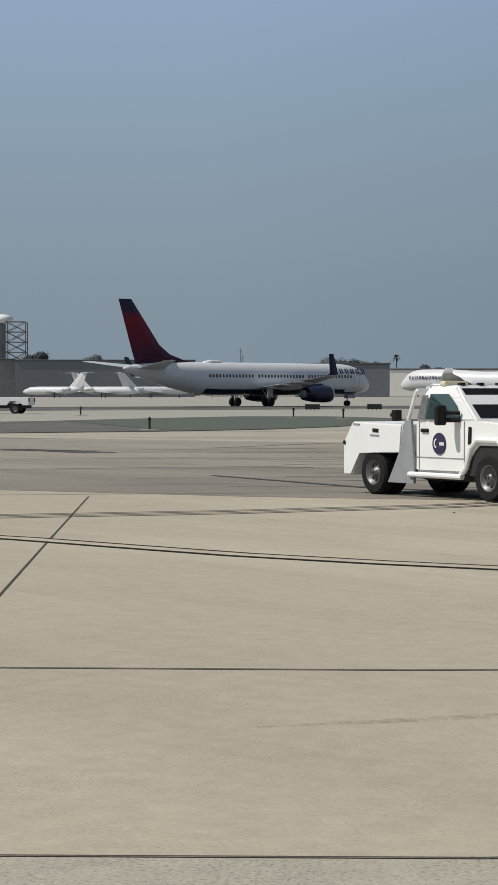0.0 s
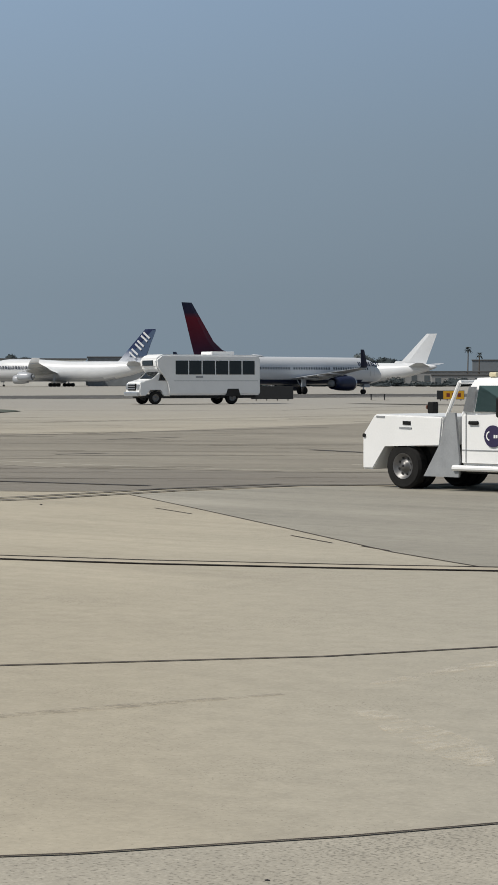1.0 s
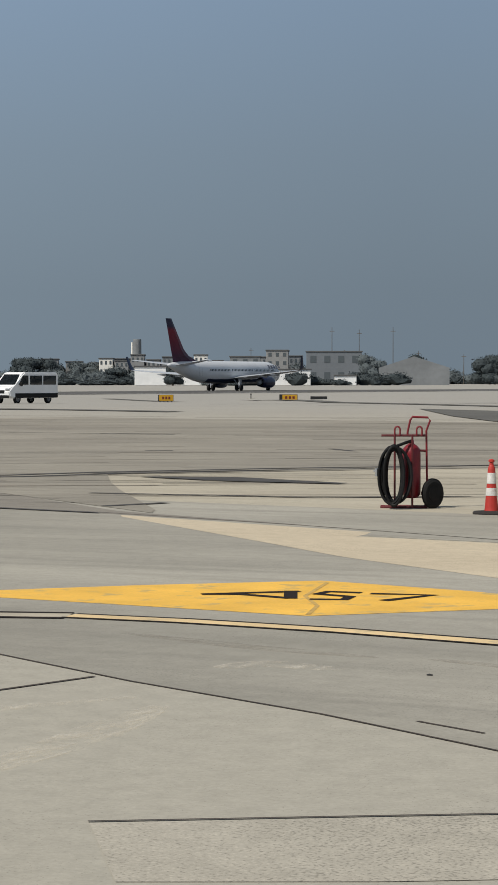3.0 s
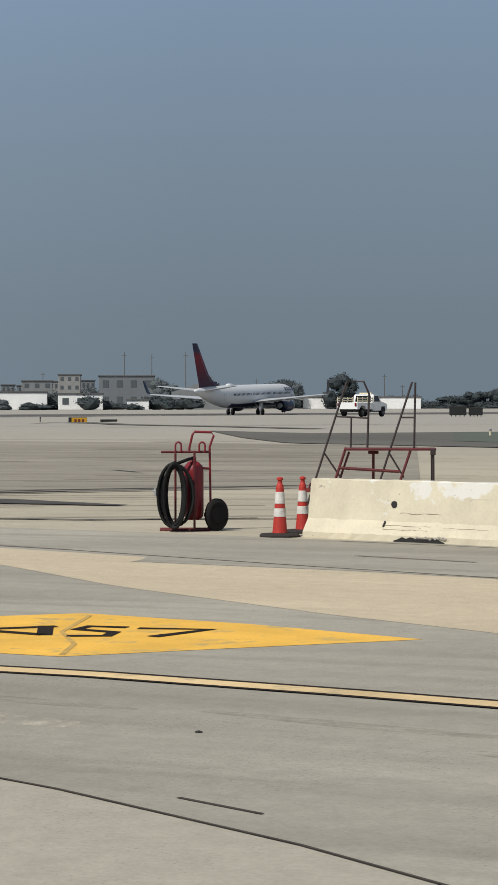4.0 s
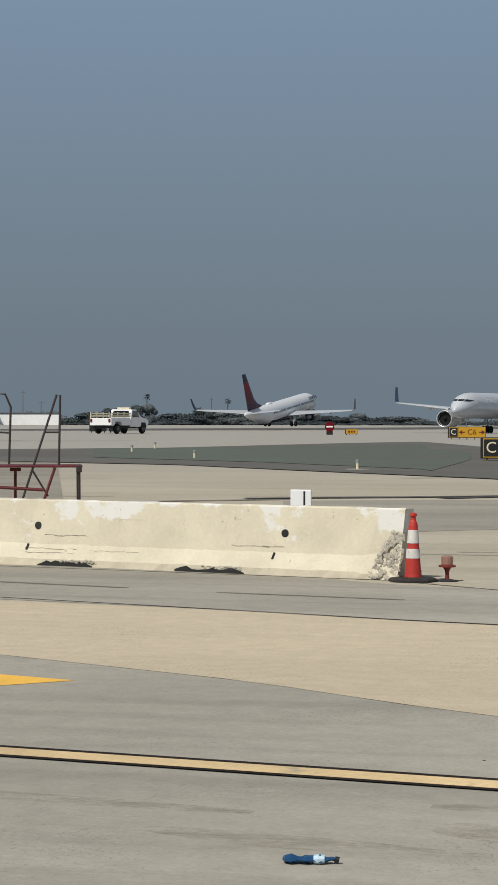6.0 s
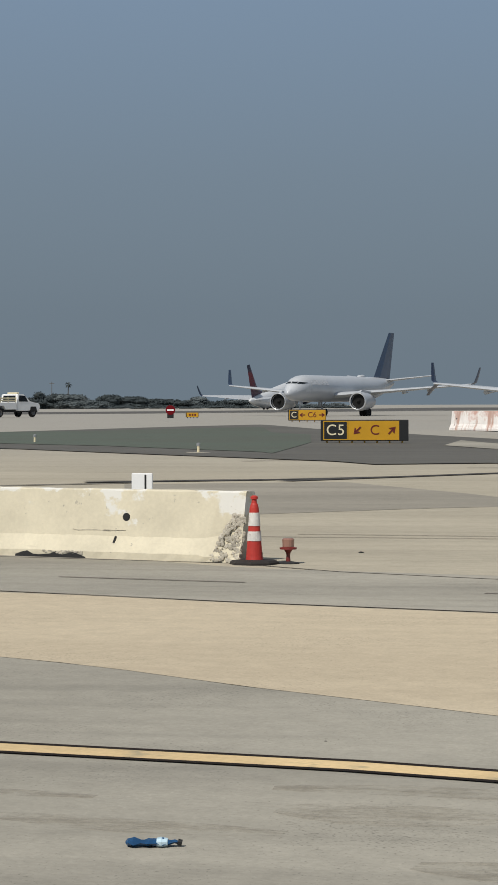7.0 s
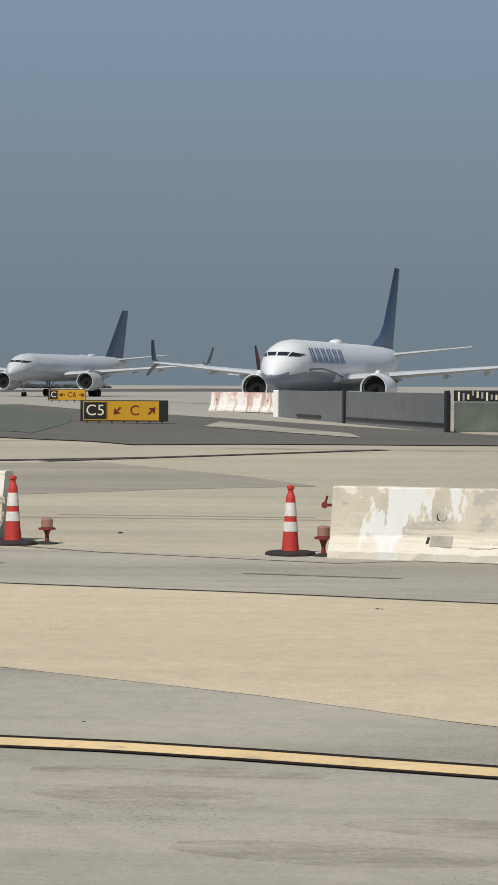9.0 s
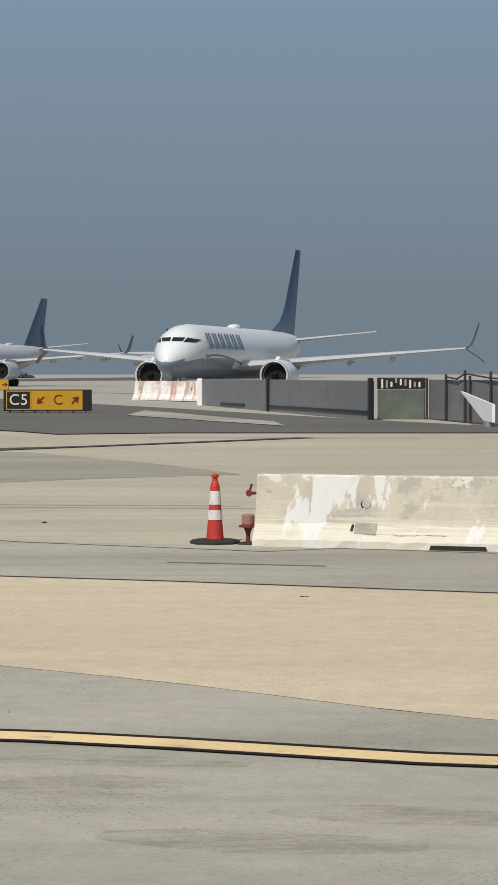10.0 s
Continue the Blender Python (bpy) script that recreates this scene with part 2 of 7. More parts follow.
GREY_PANEL = surf("grey_panel", (0.27, 0.28, 0.29), 0.5, vary=0.12, scale=4)
DARK_GLASS = glass_material("dark_glass", (0.012, 0.016, 0.018))
# far windows, dark glass lightened to grey for the haze before it
HAZE_GLASS = glass_material("hazed_window_glass", (0.085, 0.098, 0.105), 0.2)
TEAL_GLASS = glass_material("green_tinted_glass", (0.05, 0.085, 0.08))
ORANGE = surf("orange_cone_rubber", (0.44, 0.030, 0.020), 0.6, vary=0.12, scale=6)
CONE_WHITE = surf("reflective_sleeve", (0.62, 0.595, 0.555), 0.5, vary=0.16, scale=9, dirt=(0.42, 0.34, 0.30), dirt_amount=0.3)
CONE_BASE = surf("cone_base_rubber", (0.020, 0.016, 0.014), 0.8, vary=0.3, scale=8)
RED_PAINT = surf("red_paint", (0.19, 0.009, 0.015), 0.4, vary=0.15, scale=5)
DARK_RED = surf("dark_red_steel", (0.115, 0.014, 0.016), 0.5, vary=0.25, scale=6)
DARK_STEEL = surf("dark_steel_tube", (0.045, 0.032, 0.032), 0.5, 0.2, vary=0.25, scale=8)
STOP_RED = surf("stop_sign_red", (0.135, 0.002, 0.006), 0.6, vary=0.08, scale=4, spec=0.15)
SIGN_BLACK = surf("sign_black", (0.010, 0.010, 0.010), 0.45, vary=0.15, scale=5)
SIGN_YELLOW = surf("sign_amber", (0.50, 0.265, 0.008), 0.45, vary=0.06, scale=2)
SIGN_CREAM = surf("sign_legend", (0.70, 0.62, 0.42), 0.5, vary=0.05)
SIGN_MAROON = surf("sign_legend_dark", (0.12, 0.012, 0.008), 0.5, vary=0.05)


def rail_material(name, paint, flake, streak, low, high, wide, stripe=None):
    """Painted precast concrete: flaking coat that gives way to the layer below, cracks, level streaks."""
    m = surf(name, paint, 0.85, vary=0.10, scale=2.2, fine=24, bump=0.35)
    n, l = m.node_tree.nodes, m.node_tree.links
    bsdf = n["Principled BSDF"]
    base = bsdf.inputs["Base Color"].links[0].from_socket
    tc = n.new("ShaderNodeTexCoord")

    def layer(size, scale, detail, lo, hi, colour, below, height=None):
        mp = n.new("ShaderNodeMapping")
        mp.inputs["Scale"].default_value = size
        l.new(tc.outputs["Object"], mp.inputs[0])
        tx = n.new("ShaderNodeTexNoise")
        tx.inputs["Scale"].default_value, tx.inputs["Detail"].default_value, tx.inputs["Roughness"].default_value = scale, detail, 0.62
        l.new(mp.outputs[0], tx.inputs["Vector"])
        fac = tx.outputs[0]
        if height:
            sp = n.new("ShaderNodeSeparateXYZ")
            l.new(tc.outputs["Object"], sp.inputs[0])
            ma = n.new("ShaderNodeMath")
            ma.operation = "MULTIPLY_ADD"
            l.new(sp.outputs["Z"], ma.inputs[0])
            ma.inputs[1].default_value = height
            l.new(fac, ma.inputs[2])
            fac = ma.outputs[0]
        mr = n.new("ShaderNodeMapRange")
        mr.inputs[1].default_value, mr.inputs[2].default_value = lo, hi
        l.new(fac, mr.inputs[0])
        mx = n.new("ShaderNodeMixRGB")
        l.new(mr.outputs[0], mx.inputs[0])
        l.new(below, mx.inputs[1])
        mx.inputs[2].default_value = (*colour, 1)
        return mx.outputs[0]
    c = layer((1, 1, 1.2), wide, 8, low, high, flake, base, 0.34)
    c = layer((0.35, 1, 6.0), 2.4, 6, 0.60, 0.68, streak, c, -0.12)
    c = layer((1, 1, 1), 9.0, 8, 0.66, 0.70, (0.36, 0.33, 0.27), c)
    if stripe:
        c = layer((1.3, 0.6, 0.22), 1.6, 5, 0.50, 0.60, stripe, c)
    l.new(c, bsdf.inputs["Base Color"])
    return m


RAIL_CREAM = rail_material("barrier_cream_concrete", (0.61, 0.555, 0.42), (0.69, 0.675, 0.62), (0.53, 0.475, 0.36), 0.775, 0.815, 1.7)


def worn_rail_material(name):
    """Bare buff concrete with tall remnants of white paint, a cream foot with level board marks and a ragged cream rim."""
    m = surf(name, (0.50, 0.455, 0.365), 0.88, vary=0.12, scale=2.2, fine=24, bump=0.4)
    n, l = m.node_tree.nodes, m.node_tree.links
    bsdf = n["Principled BSDF"]
    col = bsdf.inputs["Base Color"].links[0].from_socket
    tc, sep = n.new("ShaderNodeTexCoord"), n.new("ShaderNodeSeparateXYZ")
    l.new(tc.outputs["Object"], sep.inputs[0])

    def coat(size, scale, detail, lo, hi, colour, below, rise=0.0):
        """Colour where the noise, lifted by the height times rise, lies over the limit."""
        mp, tx, ma, mr, mx = n.new("ShaderNodeMapping"), n.new("ShaderNodeTexNoise"), n.new("ShaderNodeMath"), n.new("ShaderNodeMapRange"), n.new("ShaderNodeMixRGB")
        mp.inputs["Scale"].default_value = size
        l.new(tc.outputs["Object"], mp.inputs[0])
        tx.inputs["Scale"].default_value, tx.inputs["Detail"].default_value, tx.inputs["Roughness"].default_value = scale, detail, 0.66
        l.new(mp.outputs[0], tx.inputs["Vector"])
        ma.operation = "MULTIPLY_ADD"
        l.new(sep.outputs["Z"], ma.inputs[0])
        ma.inputs[1].default_value = rise
        l.new(tx.outputs[0], ma.inputs[2])
        mr.inputs[1].default_value, mr.inputs[2].default_value = lo, hi
        l.new(ma.outputs[0], mr.inputs[0])
        l.new(mr.outputs[0], mx.inputs[0])
        l.new(below, mx.inputs[1])
        mx.inputs[2].default_value = (*colour, 1)
        return mx.outputs[0]
    col = coat((1, 1, 1), 2.0, 6, 0.56, 0.62, (0.40, 0.375, 0.33), col)
    col = coat((0.45, 1, 7.0), 2.6, 7, 0.22, 0.34, (0.575, 0.52, 0.41), col, -0.72)
    col = coat((0.3, 1, 16.0), 3.0, 6, 0.30, 0.36, (0.62, 0.58, 0.49), col, -0.80)
    col = coat((2.1, 1, 0.75), 1.15, 9, 0.545, 0.558, (0.64, 0.635, 0.61), col)
    col = coat((1, 1, 1.4), 7.0, 8, 1.17, 1.20, (0.64, 0.595, 0.50), col, 0.86)
    col = coat((1, 1, 1), 11.0, 8, 0.665, 0.70, (0.34, 0.315, 0.27), col)
    l.new(col, bsdf.inputs["Base Color"])
    return m


RAIL_WORN = worn_rail_material("barrier_flaking_paint")
RAIL_STREAK = rail_material("barrier_streaked", (0.80, 0.76, 0.72), (0.58, 0.36, 0.30), (0.66, 0.60, 0.52), 0.80, 0.92, 0.9, (0.50, 0.33, 0.27))
MORTAR = surf("grey_mortar", (0.33, 0.31, 0.265), 0.9, vary=0.2, scale=8, fine=40)
RAIL_BROKEN = surf("broken_concrete", (0.43, 0.395, 0.325), 0.95, vary=0.4, scale=9, fine=60, bump=1.0)
WALL_GREY = surf("grey_fence_panel", (0.155, 0.16, 0.166), 0.6, vary=0.10, scale=0.35, fine=5, dirt=(0.125, 0.13, 0.135), dirt_amount=0.3)
BLDG_GREY = surf("grey_cladding", (0.15, 0.165, 0.18), 0.7, vary=0.10, scale=0.05, fine=0.8)
BLDG_CREAM = surf("cream_render", (0.80, 0.77, 0.70), 0.8, vary=0.08, scale=0.06, fine=0.6)
BLDG_WHITE = surf("white_render", (0.84, 0.84, 0.82), 0.8, vary=0.10, scale=0.08, fine=0.6)
BLDG_TAN = surf("tan_render", (0.25, 0.25, 0.245), 0.8, vary=0.2, scale=0.08, fine=0.6)
BLDG_DIM = surf("weathered_cladding", (0.19, 0.20, 0.205), 0.8, vary=0.2, scale=0.08, fine=0.6)
ROOF_DARK = surf("dark_roof", (0.09, 0.09, 0.09), 0.8, vary=0.2, scale=0.2)
BARK = surf("bark", (0.10, 0.08, 0.06), 0.9, vary=0.3, scale=3)
# both foliage colours carry distance haze as blue-grey, the second one more
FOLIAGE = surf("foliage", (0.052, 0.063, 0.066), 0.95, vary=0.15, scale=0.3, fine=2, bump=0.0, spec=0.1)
FOLIAGE_HAZED = surf("hazed_foliage", (0.100, 0.116, 0.120), 0.95, vary=0.15, scale=0.3, fine=2, bump=0.0, spec=0.1)
BLUE_PLASTIC = surf("blue_plastic", (0.012, 0.06, 0.15), 0.25, vary=0.2, scale=20)
PURPLE_BADGE = surf("purple_badge", (0.028, 0.02, 0.065), 0.4, vary=0.06)
LAMP_RED = surf("red_fixture", (0.17, 0.022, 0.018), 0.5, vary=0.2, scale=12)
LAMP_GLASS = glass_material("fixture_glass", (0.30, 0.16, 0.12), 0.1)
REDTAIL_FIN = fin_paint("navy_and_red_fin", [(0.0, (0.03, 0.012, 0.04)), (0.25, (0.05, 0.008, 0.028)), (0.55, (0.13, 0.006, 0.020)), (0.72, (0.17, 0.007, 0.02)), (0.80, (0.03, 0.02, 0.05)), (1.0, (0.015, 0.022, 0.055))])
BLUETAIL_FIN = fin_paint("blue_fin", [(0.0, (0.16, 0.21, 0.28)), (0.25, (0.07, 0.12, 0.21)), (0.6, (0.045, 0.09, 0.17)), (1.0, (0.03, 0.045, 0.085))])


# ---- mesh helpers ----
def terrain(x, y):
    return (0.9 * math.exp(-((x + 52) ** 2 + (y - 172) ** 2) / (2 * 45 ** 2)) / (1 + math.exp(-max(-50, min(50, (x + 72) / 5))))
            + 0.5 * math.exp(-((x + 106) ** 2 + (y - 102) ** 2) / (2 * 35 ** 2))
            - 0.42 * math.exp(-((x - 4) ** 2 + (y - 186) ** 2) / (2 * 22 ** 2)))


def finish(bm, name, mats, smooth=False):
    me = bpy.data.meshes.new(name)
    bmesh.ops.recalc_face_normals(bm, faces=bm.faces)
    bm.to_mesh(me)
    bm.free()
    for m in mats if isinstance(mats, (list, tuple)) else [mats]:
        me.materials.append(m)
    if smooth:
        for p in me.polygons:
            p.use_smooth = True
    return me


def part(name, bm, mats, parent, label="", smooth=False, at=None):
    ob = new(name, finish(bm, name, mats, smooth))
    ob.parent = parent
    if at is not None:
        ob.matrix_basis = at
    if label:
        tagged(ob, label)
    return ob


def share(name, mesh, parent, at):
    ob = new(name, mesh)
    ob.parent = parent
    ob.matrix_basis = at
    return ob


def thing(name, label, category, m=None, group="", kind=""):
    ob = new(name)
    ob.empty_display_size = 0.2
    if m is not None:
        ob.matrix_basis = m
    return tagged(ob, label, category, group, kind)


def single(name, bm, mats, label, category="", m=None, smooth=False, group="", kind=""):
    ob = new(name, finish(bm, name, mats, smooth))
    if m is not None:
        ob.matrix_basis = m
    return tagged(ob, label, category, group, kind)


def box(bm, c, s, bevel=0.0, turn=None, mat=0):
    v = bmesh.ops.create_cube(bm, size=1)["verts"]
    m = Matrix.Translation(c) @ (turn or Matrix()) @ Matrix.Diagonal((*s, 1))
    bmesh.ops.transform(bm, matrix=m, verts=v)
    fs = {f for q in v for f in q.link_faces}
    for f in fs:
        f.material_index = mat
    if bevel:
        es = list({e for q in v for e in q.link_edges})
        bmesh.ops.bevel(bm, geom=es, offset=bevel, segments=2, affect="EDGES", profile=0.5)


def rod(bm, a, b, r, r2=None, n=8, mat=0):
    a, b = Vector(a), Vector(b)
    d = b - a
    got = bmesh.ops.create_cone(bm, cap_ends=True, segments=n, radius1=r, radius2=r if r2 is None else r2, depth=d.length)
    m = Matrix.Translation((a + b) / 2) @ d.to_track_quat("Z", "Y").to_matrix().to_4x4()
    bmesh.ops.transform(bm, matrix=m, verts=got["verts"])
    for f in {f for q in got["verts"] for f in q.link_faces}:
        f.material_index = mat


def tube(bm, pts, r, n=8, mat=0):
    p = [Vector(q) for q in pts]
    rings, side = [], None
    for i, q in enumerate(p):
        d = (p[min(i + 1, len(p) - 1)] - p[max(i - 1, 0)]).normalized()
        ref = side if side is not None else (Vector((0, 0, 1)) if abs(d.z) < 0.9 else Vector((1, 0, 0)))
        side = (ref - d * ref.dot(d)).normalized()
        up = d.cross(side)
        rings.append([tuple(q + (side * math.cos(2 * math.pi * k / n) + up * math.sin(2 * math.pi * k / n)) * r) for k in range(n)])
    ring_loft(bm, rings, True, mat)


def ring_loft(bm, rings, cap=True, mat=0, pick=None):
    """rings: lists of points with equal counts."""
    rows = [[bm.verts.new(p) for p in r] for r in rings]
    k = len(rows[0])
    for a, b in zip(rows, rows[1:]):
        for i in range(k):
            f = bm.faces.new((a[i], a[(i + 1) % k], b[(i + 1) % k], b[i]))
            f.material_index = pick(f.calc_center_median()) if pick else mat
    if cap:
        for r in (rows[0], rows[-1]):
            f = bm.faces.new(r)
            f.material_index = pick(f.calc_center_median()) if pick else mat
    return rows


def prism(bm, poly, lo, hi, axis="x", mat=0):
    """A polygon in the plane across the axis, pushed from lo to hi along it."""
    def put(u, v, w):
        return {"x": (w, u, v), "y": (u, w, v), "z": (u, v, w)}[axis]
    a = [bm.verts.new(put(u, v, lo)) for u, v in poly]
    b = [bm.verts.new(put(u, v, hi)) for u, v in poly]
    fs = [bm.faces.new(a), bm.faces.new(b)]
    k = len(poly)
    for i in range(k):
        fs.append(bm.faces.new((a[i], a[(i + 1) % k], b[(i + 1) % k], b[i])))
    for f in fs:
        f.material_index = mat


def lathe(bm, profile, n=20, axis="z", mat=0, cap=True):
    rings = []
    for r, h in profile:
        ring = []
        for i in range(n):
            a = 2 * math.pi * i / n
            u, v = r * math.cos(a), r * math.sin(a)
            ring.append({"z": (u, v, h), "x": (h, u, v), "y": (u, h, v)}[axis])
        rings.append(ring)
    ring_loft(bm, rings, cap, mat)


def lettering(name, text, size, mat, parent, at, depth=0.004, spread=1.0):
    cu = bpy.data.curves.new(name, "FONT")
    cu.body, cu.size, cu.extrude, cu.align_x, cu.align_y = text, size, depth, "CENTER", "CENTER"
    cu.space_character = spread
    tmp = bpy.data.objects.new(name, cu)
    scene.collection.objects.link(tmp)
    me = bpy.data.meshes.new_from_object(tmp.evaluated_get(bpy.context.evaluated_depsgraph_get()))
    bpy.data.objects.remove(tmp)
    me.name = name
    me.materials.clear()
    me.materials.append(mat)
    ob = new(name, me)
    ob.parent = parent
    ob.matrix_basis = at
    return ob


def title_bars(name, count, size, mat, parent, at, depth=0.02):
    """Plain upright bars of a title's size and colour."""
    step = size * 0.72
    for i in range(count):
        for o in (-0.2, 0.2):
            b = bmesh.new()
            box(b, ((i - (count - 1) / 2 + o) * step, 0, 0), (step * 0.17, size * 0.62, depth * 2), 0.0)
            part(name, b, mat, parent, at=at)


def strip(bm, pts, width, z=0.006, step=4.0, mat=0):
    """A painted or sealed strip laid along points of the ground."""
    fine = []
    for a, b in zip(pts, pts[1:]):
        a, b = Vector(a), Vector(b)
        k = max(1, int((b - a).length / step))
        fine += [a.lerp(b, i / k) for i in range(k)]
    fine.append(Vector(pts[-1]))
    prev = None
    for i, p in enumerate(fine):
        d = (fine[min(i + 1, len(fine) - 1)] - fine[max(i - 1, 0)]).normalized()
        s = Vector((-d.y, d.x)) * width / 2
        row = [bm.verts.new((q.x, q.y, terrain(q.x, q.y) + z)) for q in (p + s, p - s)]
        if prev:
            f = bm.faces.new((prev[0], prev[1], row[1], row[0]))
            f.material_index = mat
        prev = row


def sheet(bm, near, far, z=0.01, n=24, m=6):
    """A patch of ground between two lines of points, near and far."""
    def along(pts, k):
        lens = [(Vector(b) - Vector(a)).length for a, b in zip(pts, pts[1:])]
        s = k * sum(lens)
        for (a, b), q in zip(zip(pts, pts[1:]), lens):
            if s <= q + 1e-9:
                return Vector(a).lerp(Vector(b), s / q)
            s -= q
        return Vector(pts[-1])
    grid = []
    for i in range(n + 1):
        a, b = along(near, i / n), along(far, i / n)
        row = []
        for j in range(m + 1):
            p = a.lerp(b, j / m)
            row.append(bm.verts.new((p.x, p.y, terrain(p.x, p.y) + z)))
        grid.append(row)
    for i in range(n):
        for j in range(m):
            bm.faces.new((grid[i][j], grid[i + 1][j], grid[i + 1][j + 1], grid[i][j + 1]))


# ---- ground ----
def build_ground():
    bm = bmesh.new()
    xs = [-4000, -2000, -1000, -600, -400] + list(range(-300, 121, 10)) + [200, 400, 800, 2000, 4000]
    ys = [-4000, -1500, -500, -200, -100] + list(range(-40, 361, 10)) + [450, 600, 900, 1500, 2500, 4500]
    grid = [[bm.verts.new((x, y, terrain(x, y))) for y in ys] for x in xs]
    for i in range(len(xs) - 1):
        for j in range(len(ys) - 1):
            bm.faces.new((grid[i][j], grid[i + 1][j], grid[i + 1][j + 1], grid[i][j + 1]))
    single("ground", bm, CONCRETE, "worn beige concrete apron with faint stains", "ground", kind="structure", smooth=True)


def patch(name, near, far, mat, label, z=0.01, n=24, m=6):
    bm = bmesh.new()
    sheet(bm, near, far, z, n, m)
    return single(name, bm, mat, label, name.replace("_", " "), kind="structure")


def lines(name, runs, width, mat, label, z=0.012, step=4.0):
    bm = bmesh.new()
    for r in runs:
        strip(bm, r, width, z, step)
    return single(name, bm, mat, label, "marking", kind="structure")


build_ground()

# runway along the take-off run, its shoulders and edge lines
patch("runway", [(-190, -60), (-176, 140), (-155, 262), (-138, 373), (-85, 450), (-20, 640), (40, 1100)],
      [(-260, -60), (-228, 140), (-206, 262), (-190, 373), (-150, 480), (-95, 660), (-60, 1100)], ASPHALT,
      "dark grooved asphalt runway", 0.02, 60, 6)
lines("runway_edge_line", [[(-193, -60), (-179, 140), (-158, 262), (-141, 373), (-88, 450), (-24, 640)], [(-256, -60), (-224, 140), (-202, 262), (-186, 373), (-146, 480)]], 1.0,
      LINE_WHITE, "white runway edge line on asphalt", 0.05, 12)

# infield strips
patch("infield", [(-78.3, 48.4), (-78.3, 53.4), (-80.2, 58.5), (-83.2, 64.0), (-87.0, 70.6)],
      [(-103.6, 58.0), (-105.5, 66.0), (-106.0, 72.0), (-101.5, 75.0), (-95.3, 74.0), (-90.0, 72.6), (-87.3, 71.0)], GREEN, "green painted infield strip beside taxiway", 0.03, 40, 8)
patch("infield", [(-84.0, 28.0), (-80.3, 40.8), (-78.35, 48.3)], [(-104.0, 40.0), (-103.6, 54.0), (-103.6, 57.9)], TARMAC, "grey asphalt strip beside infield", 0.028, 20, 4)
patch("infield", [(-45.0, 110.0), (-38.0, 97.0), (-32.90, 89.14), (-21.15, 85.07), (-9.82, 72.93), (-7.19, 70.04), (-5.67, 66.79), (-2.41, 68.38), (7.57, 68.62)],
      [(-45.05, 110.1), (-41.5, 108.5), (-37.86, 107.0), (-28.87, 116.13), (-19.17, 142.32), (-12.83, 125.03), (-10.35, 121.80), (-3.78, 107.37), (8.39, 76.09)], TARMAC, "grey-green asphalt shoulder beside taxiway", 0.03, 60, 8)
patch("infield", [(-27.20, 94.98), (-18.52, 89.53), (-10.90, 80.91), (-10.30, 78.79), (-10.96, 96.93)],
      [(-32.13, 112.18), (-24.66, 119.24), (-17.83, 132.38), (-15.42, 117.92), (-12.80, 113.22)], GREEN_DULL, "dull green painted infield beside taxiway", 0.045, 40, 6)

# the near shoulder: grey concrete, then a pale beige band, then grey again
JOINT_A = [(-24.6, 19.0), (-21.0, 16.9), (-17.0, 14.5), (-13.4, 12.3), (-11.3, 11.3), (-9.03, 10.35), (-7.66, 9.75), (-6.0, 8.85), (-4.2, 8.05), (-2.6, 7.15), (-1.3, 6.25), (2.0, 3.6), (9.0, -1.5)]
patch("grey_pavement", JOINT_A,
      [(-24.7, 20.5), (-24.2, 23.4), (-21.5, 25.9), (-15.27, 25.00), (-10.81, 20.99), (-9.06, 19.37), (-5.97, 17.19), (-3.32, 15.64), (-2.11, 14.62), (-0.45, 13.45), (0.94, 12.21), (9.5, 7.2)], CONCRETE_GREY,
      "grey worn concrete apron slab", 0.002, 60, 10)
patch("beige_pavement", [(-15.27, 25.00), (-10.81, 20.99), (-9.06, 19.37), (-5.97, 17.19), (-3.32, 15.64), (-2.11, 14.62), (-0.45, 13.45), (0.94, 12.21), (6.5, 9.0)],
      [(-15.50, 25.37), (-10.26, 23.42), (-10.58, 22.66), (-7.44, 22.15), (-4.57, 21.36), (-2.98, 20.68), (-0.66, 19.94), (1.46, 19.10), (8.5, 16.5)], CONCRETE_PALE,
      "pale beige concrete band on apron", 0.004, 40, 6)
patch("grey_pavement", [(-19.87, 24.69), (-10.65, 22.82), (-7.49, 22.30), (-4.60, 21.50), (-3.00, 20.80), (-0.67, 20.05), (1.47, 19.20), (8.5, 16.6)],
      [(-24.34, 30.33), (-13.30, 28.53), (-9.27, 27.61), (-5.84, 27.21), (-3.63, 25.14), (-0.81, 24.35), (1.81, 23.69), (8.5, 22.5)], CONCRETE_GREY,
      "grey concrete strip in front of barriers", 0.003, 40, 4)
LANE_EDGE = [(-27.5, 5.0), (-26.3, 9.7), (-25.2, 13.2), (-24.6, 17.0), (-24.9, 20.5), (-24.6, 23.2), (-22.8, 25.6), (-20.0, 26.4), (-16.0, 25.6), (-12.0, 24.4)]
patch("stained_pavement", [(-34.46, 14.45), (-29.5, 16.6), (-26.0, 19.0)] + LANE_EDGE[5:],
      [(-44.6, 20.3), (-43.5, 27.8), (-38.5, 31.5), (-33.0, 34.5), (-28.0, 34.4), (-24.5, 34.0), (-20.0, 29.6), (-16.0, 26.2), (-12.0, 24.5)], CONCRETE_DARK, "tyre-darkened concrete lane across apron", 0.004, 40, 5)
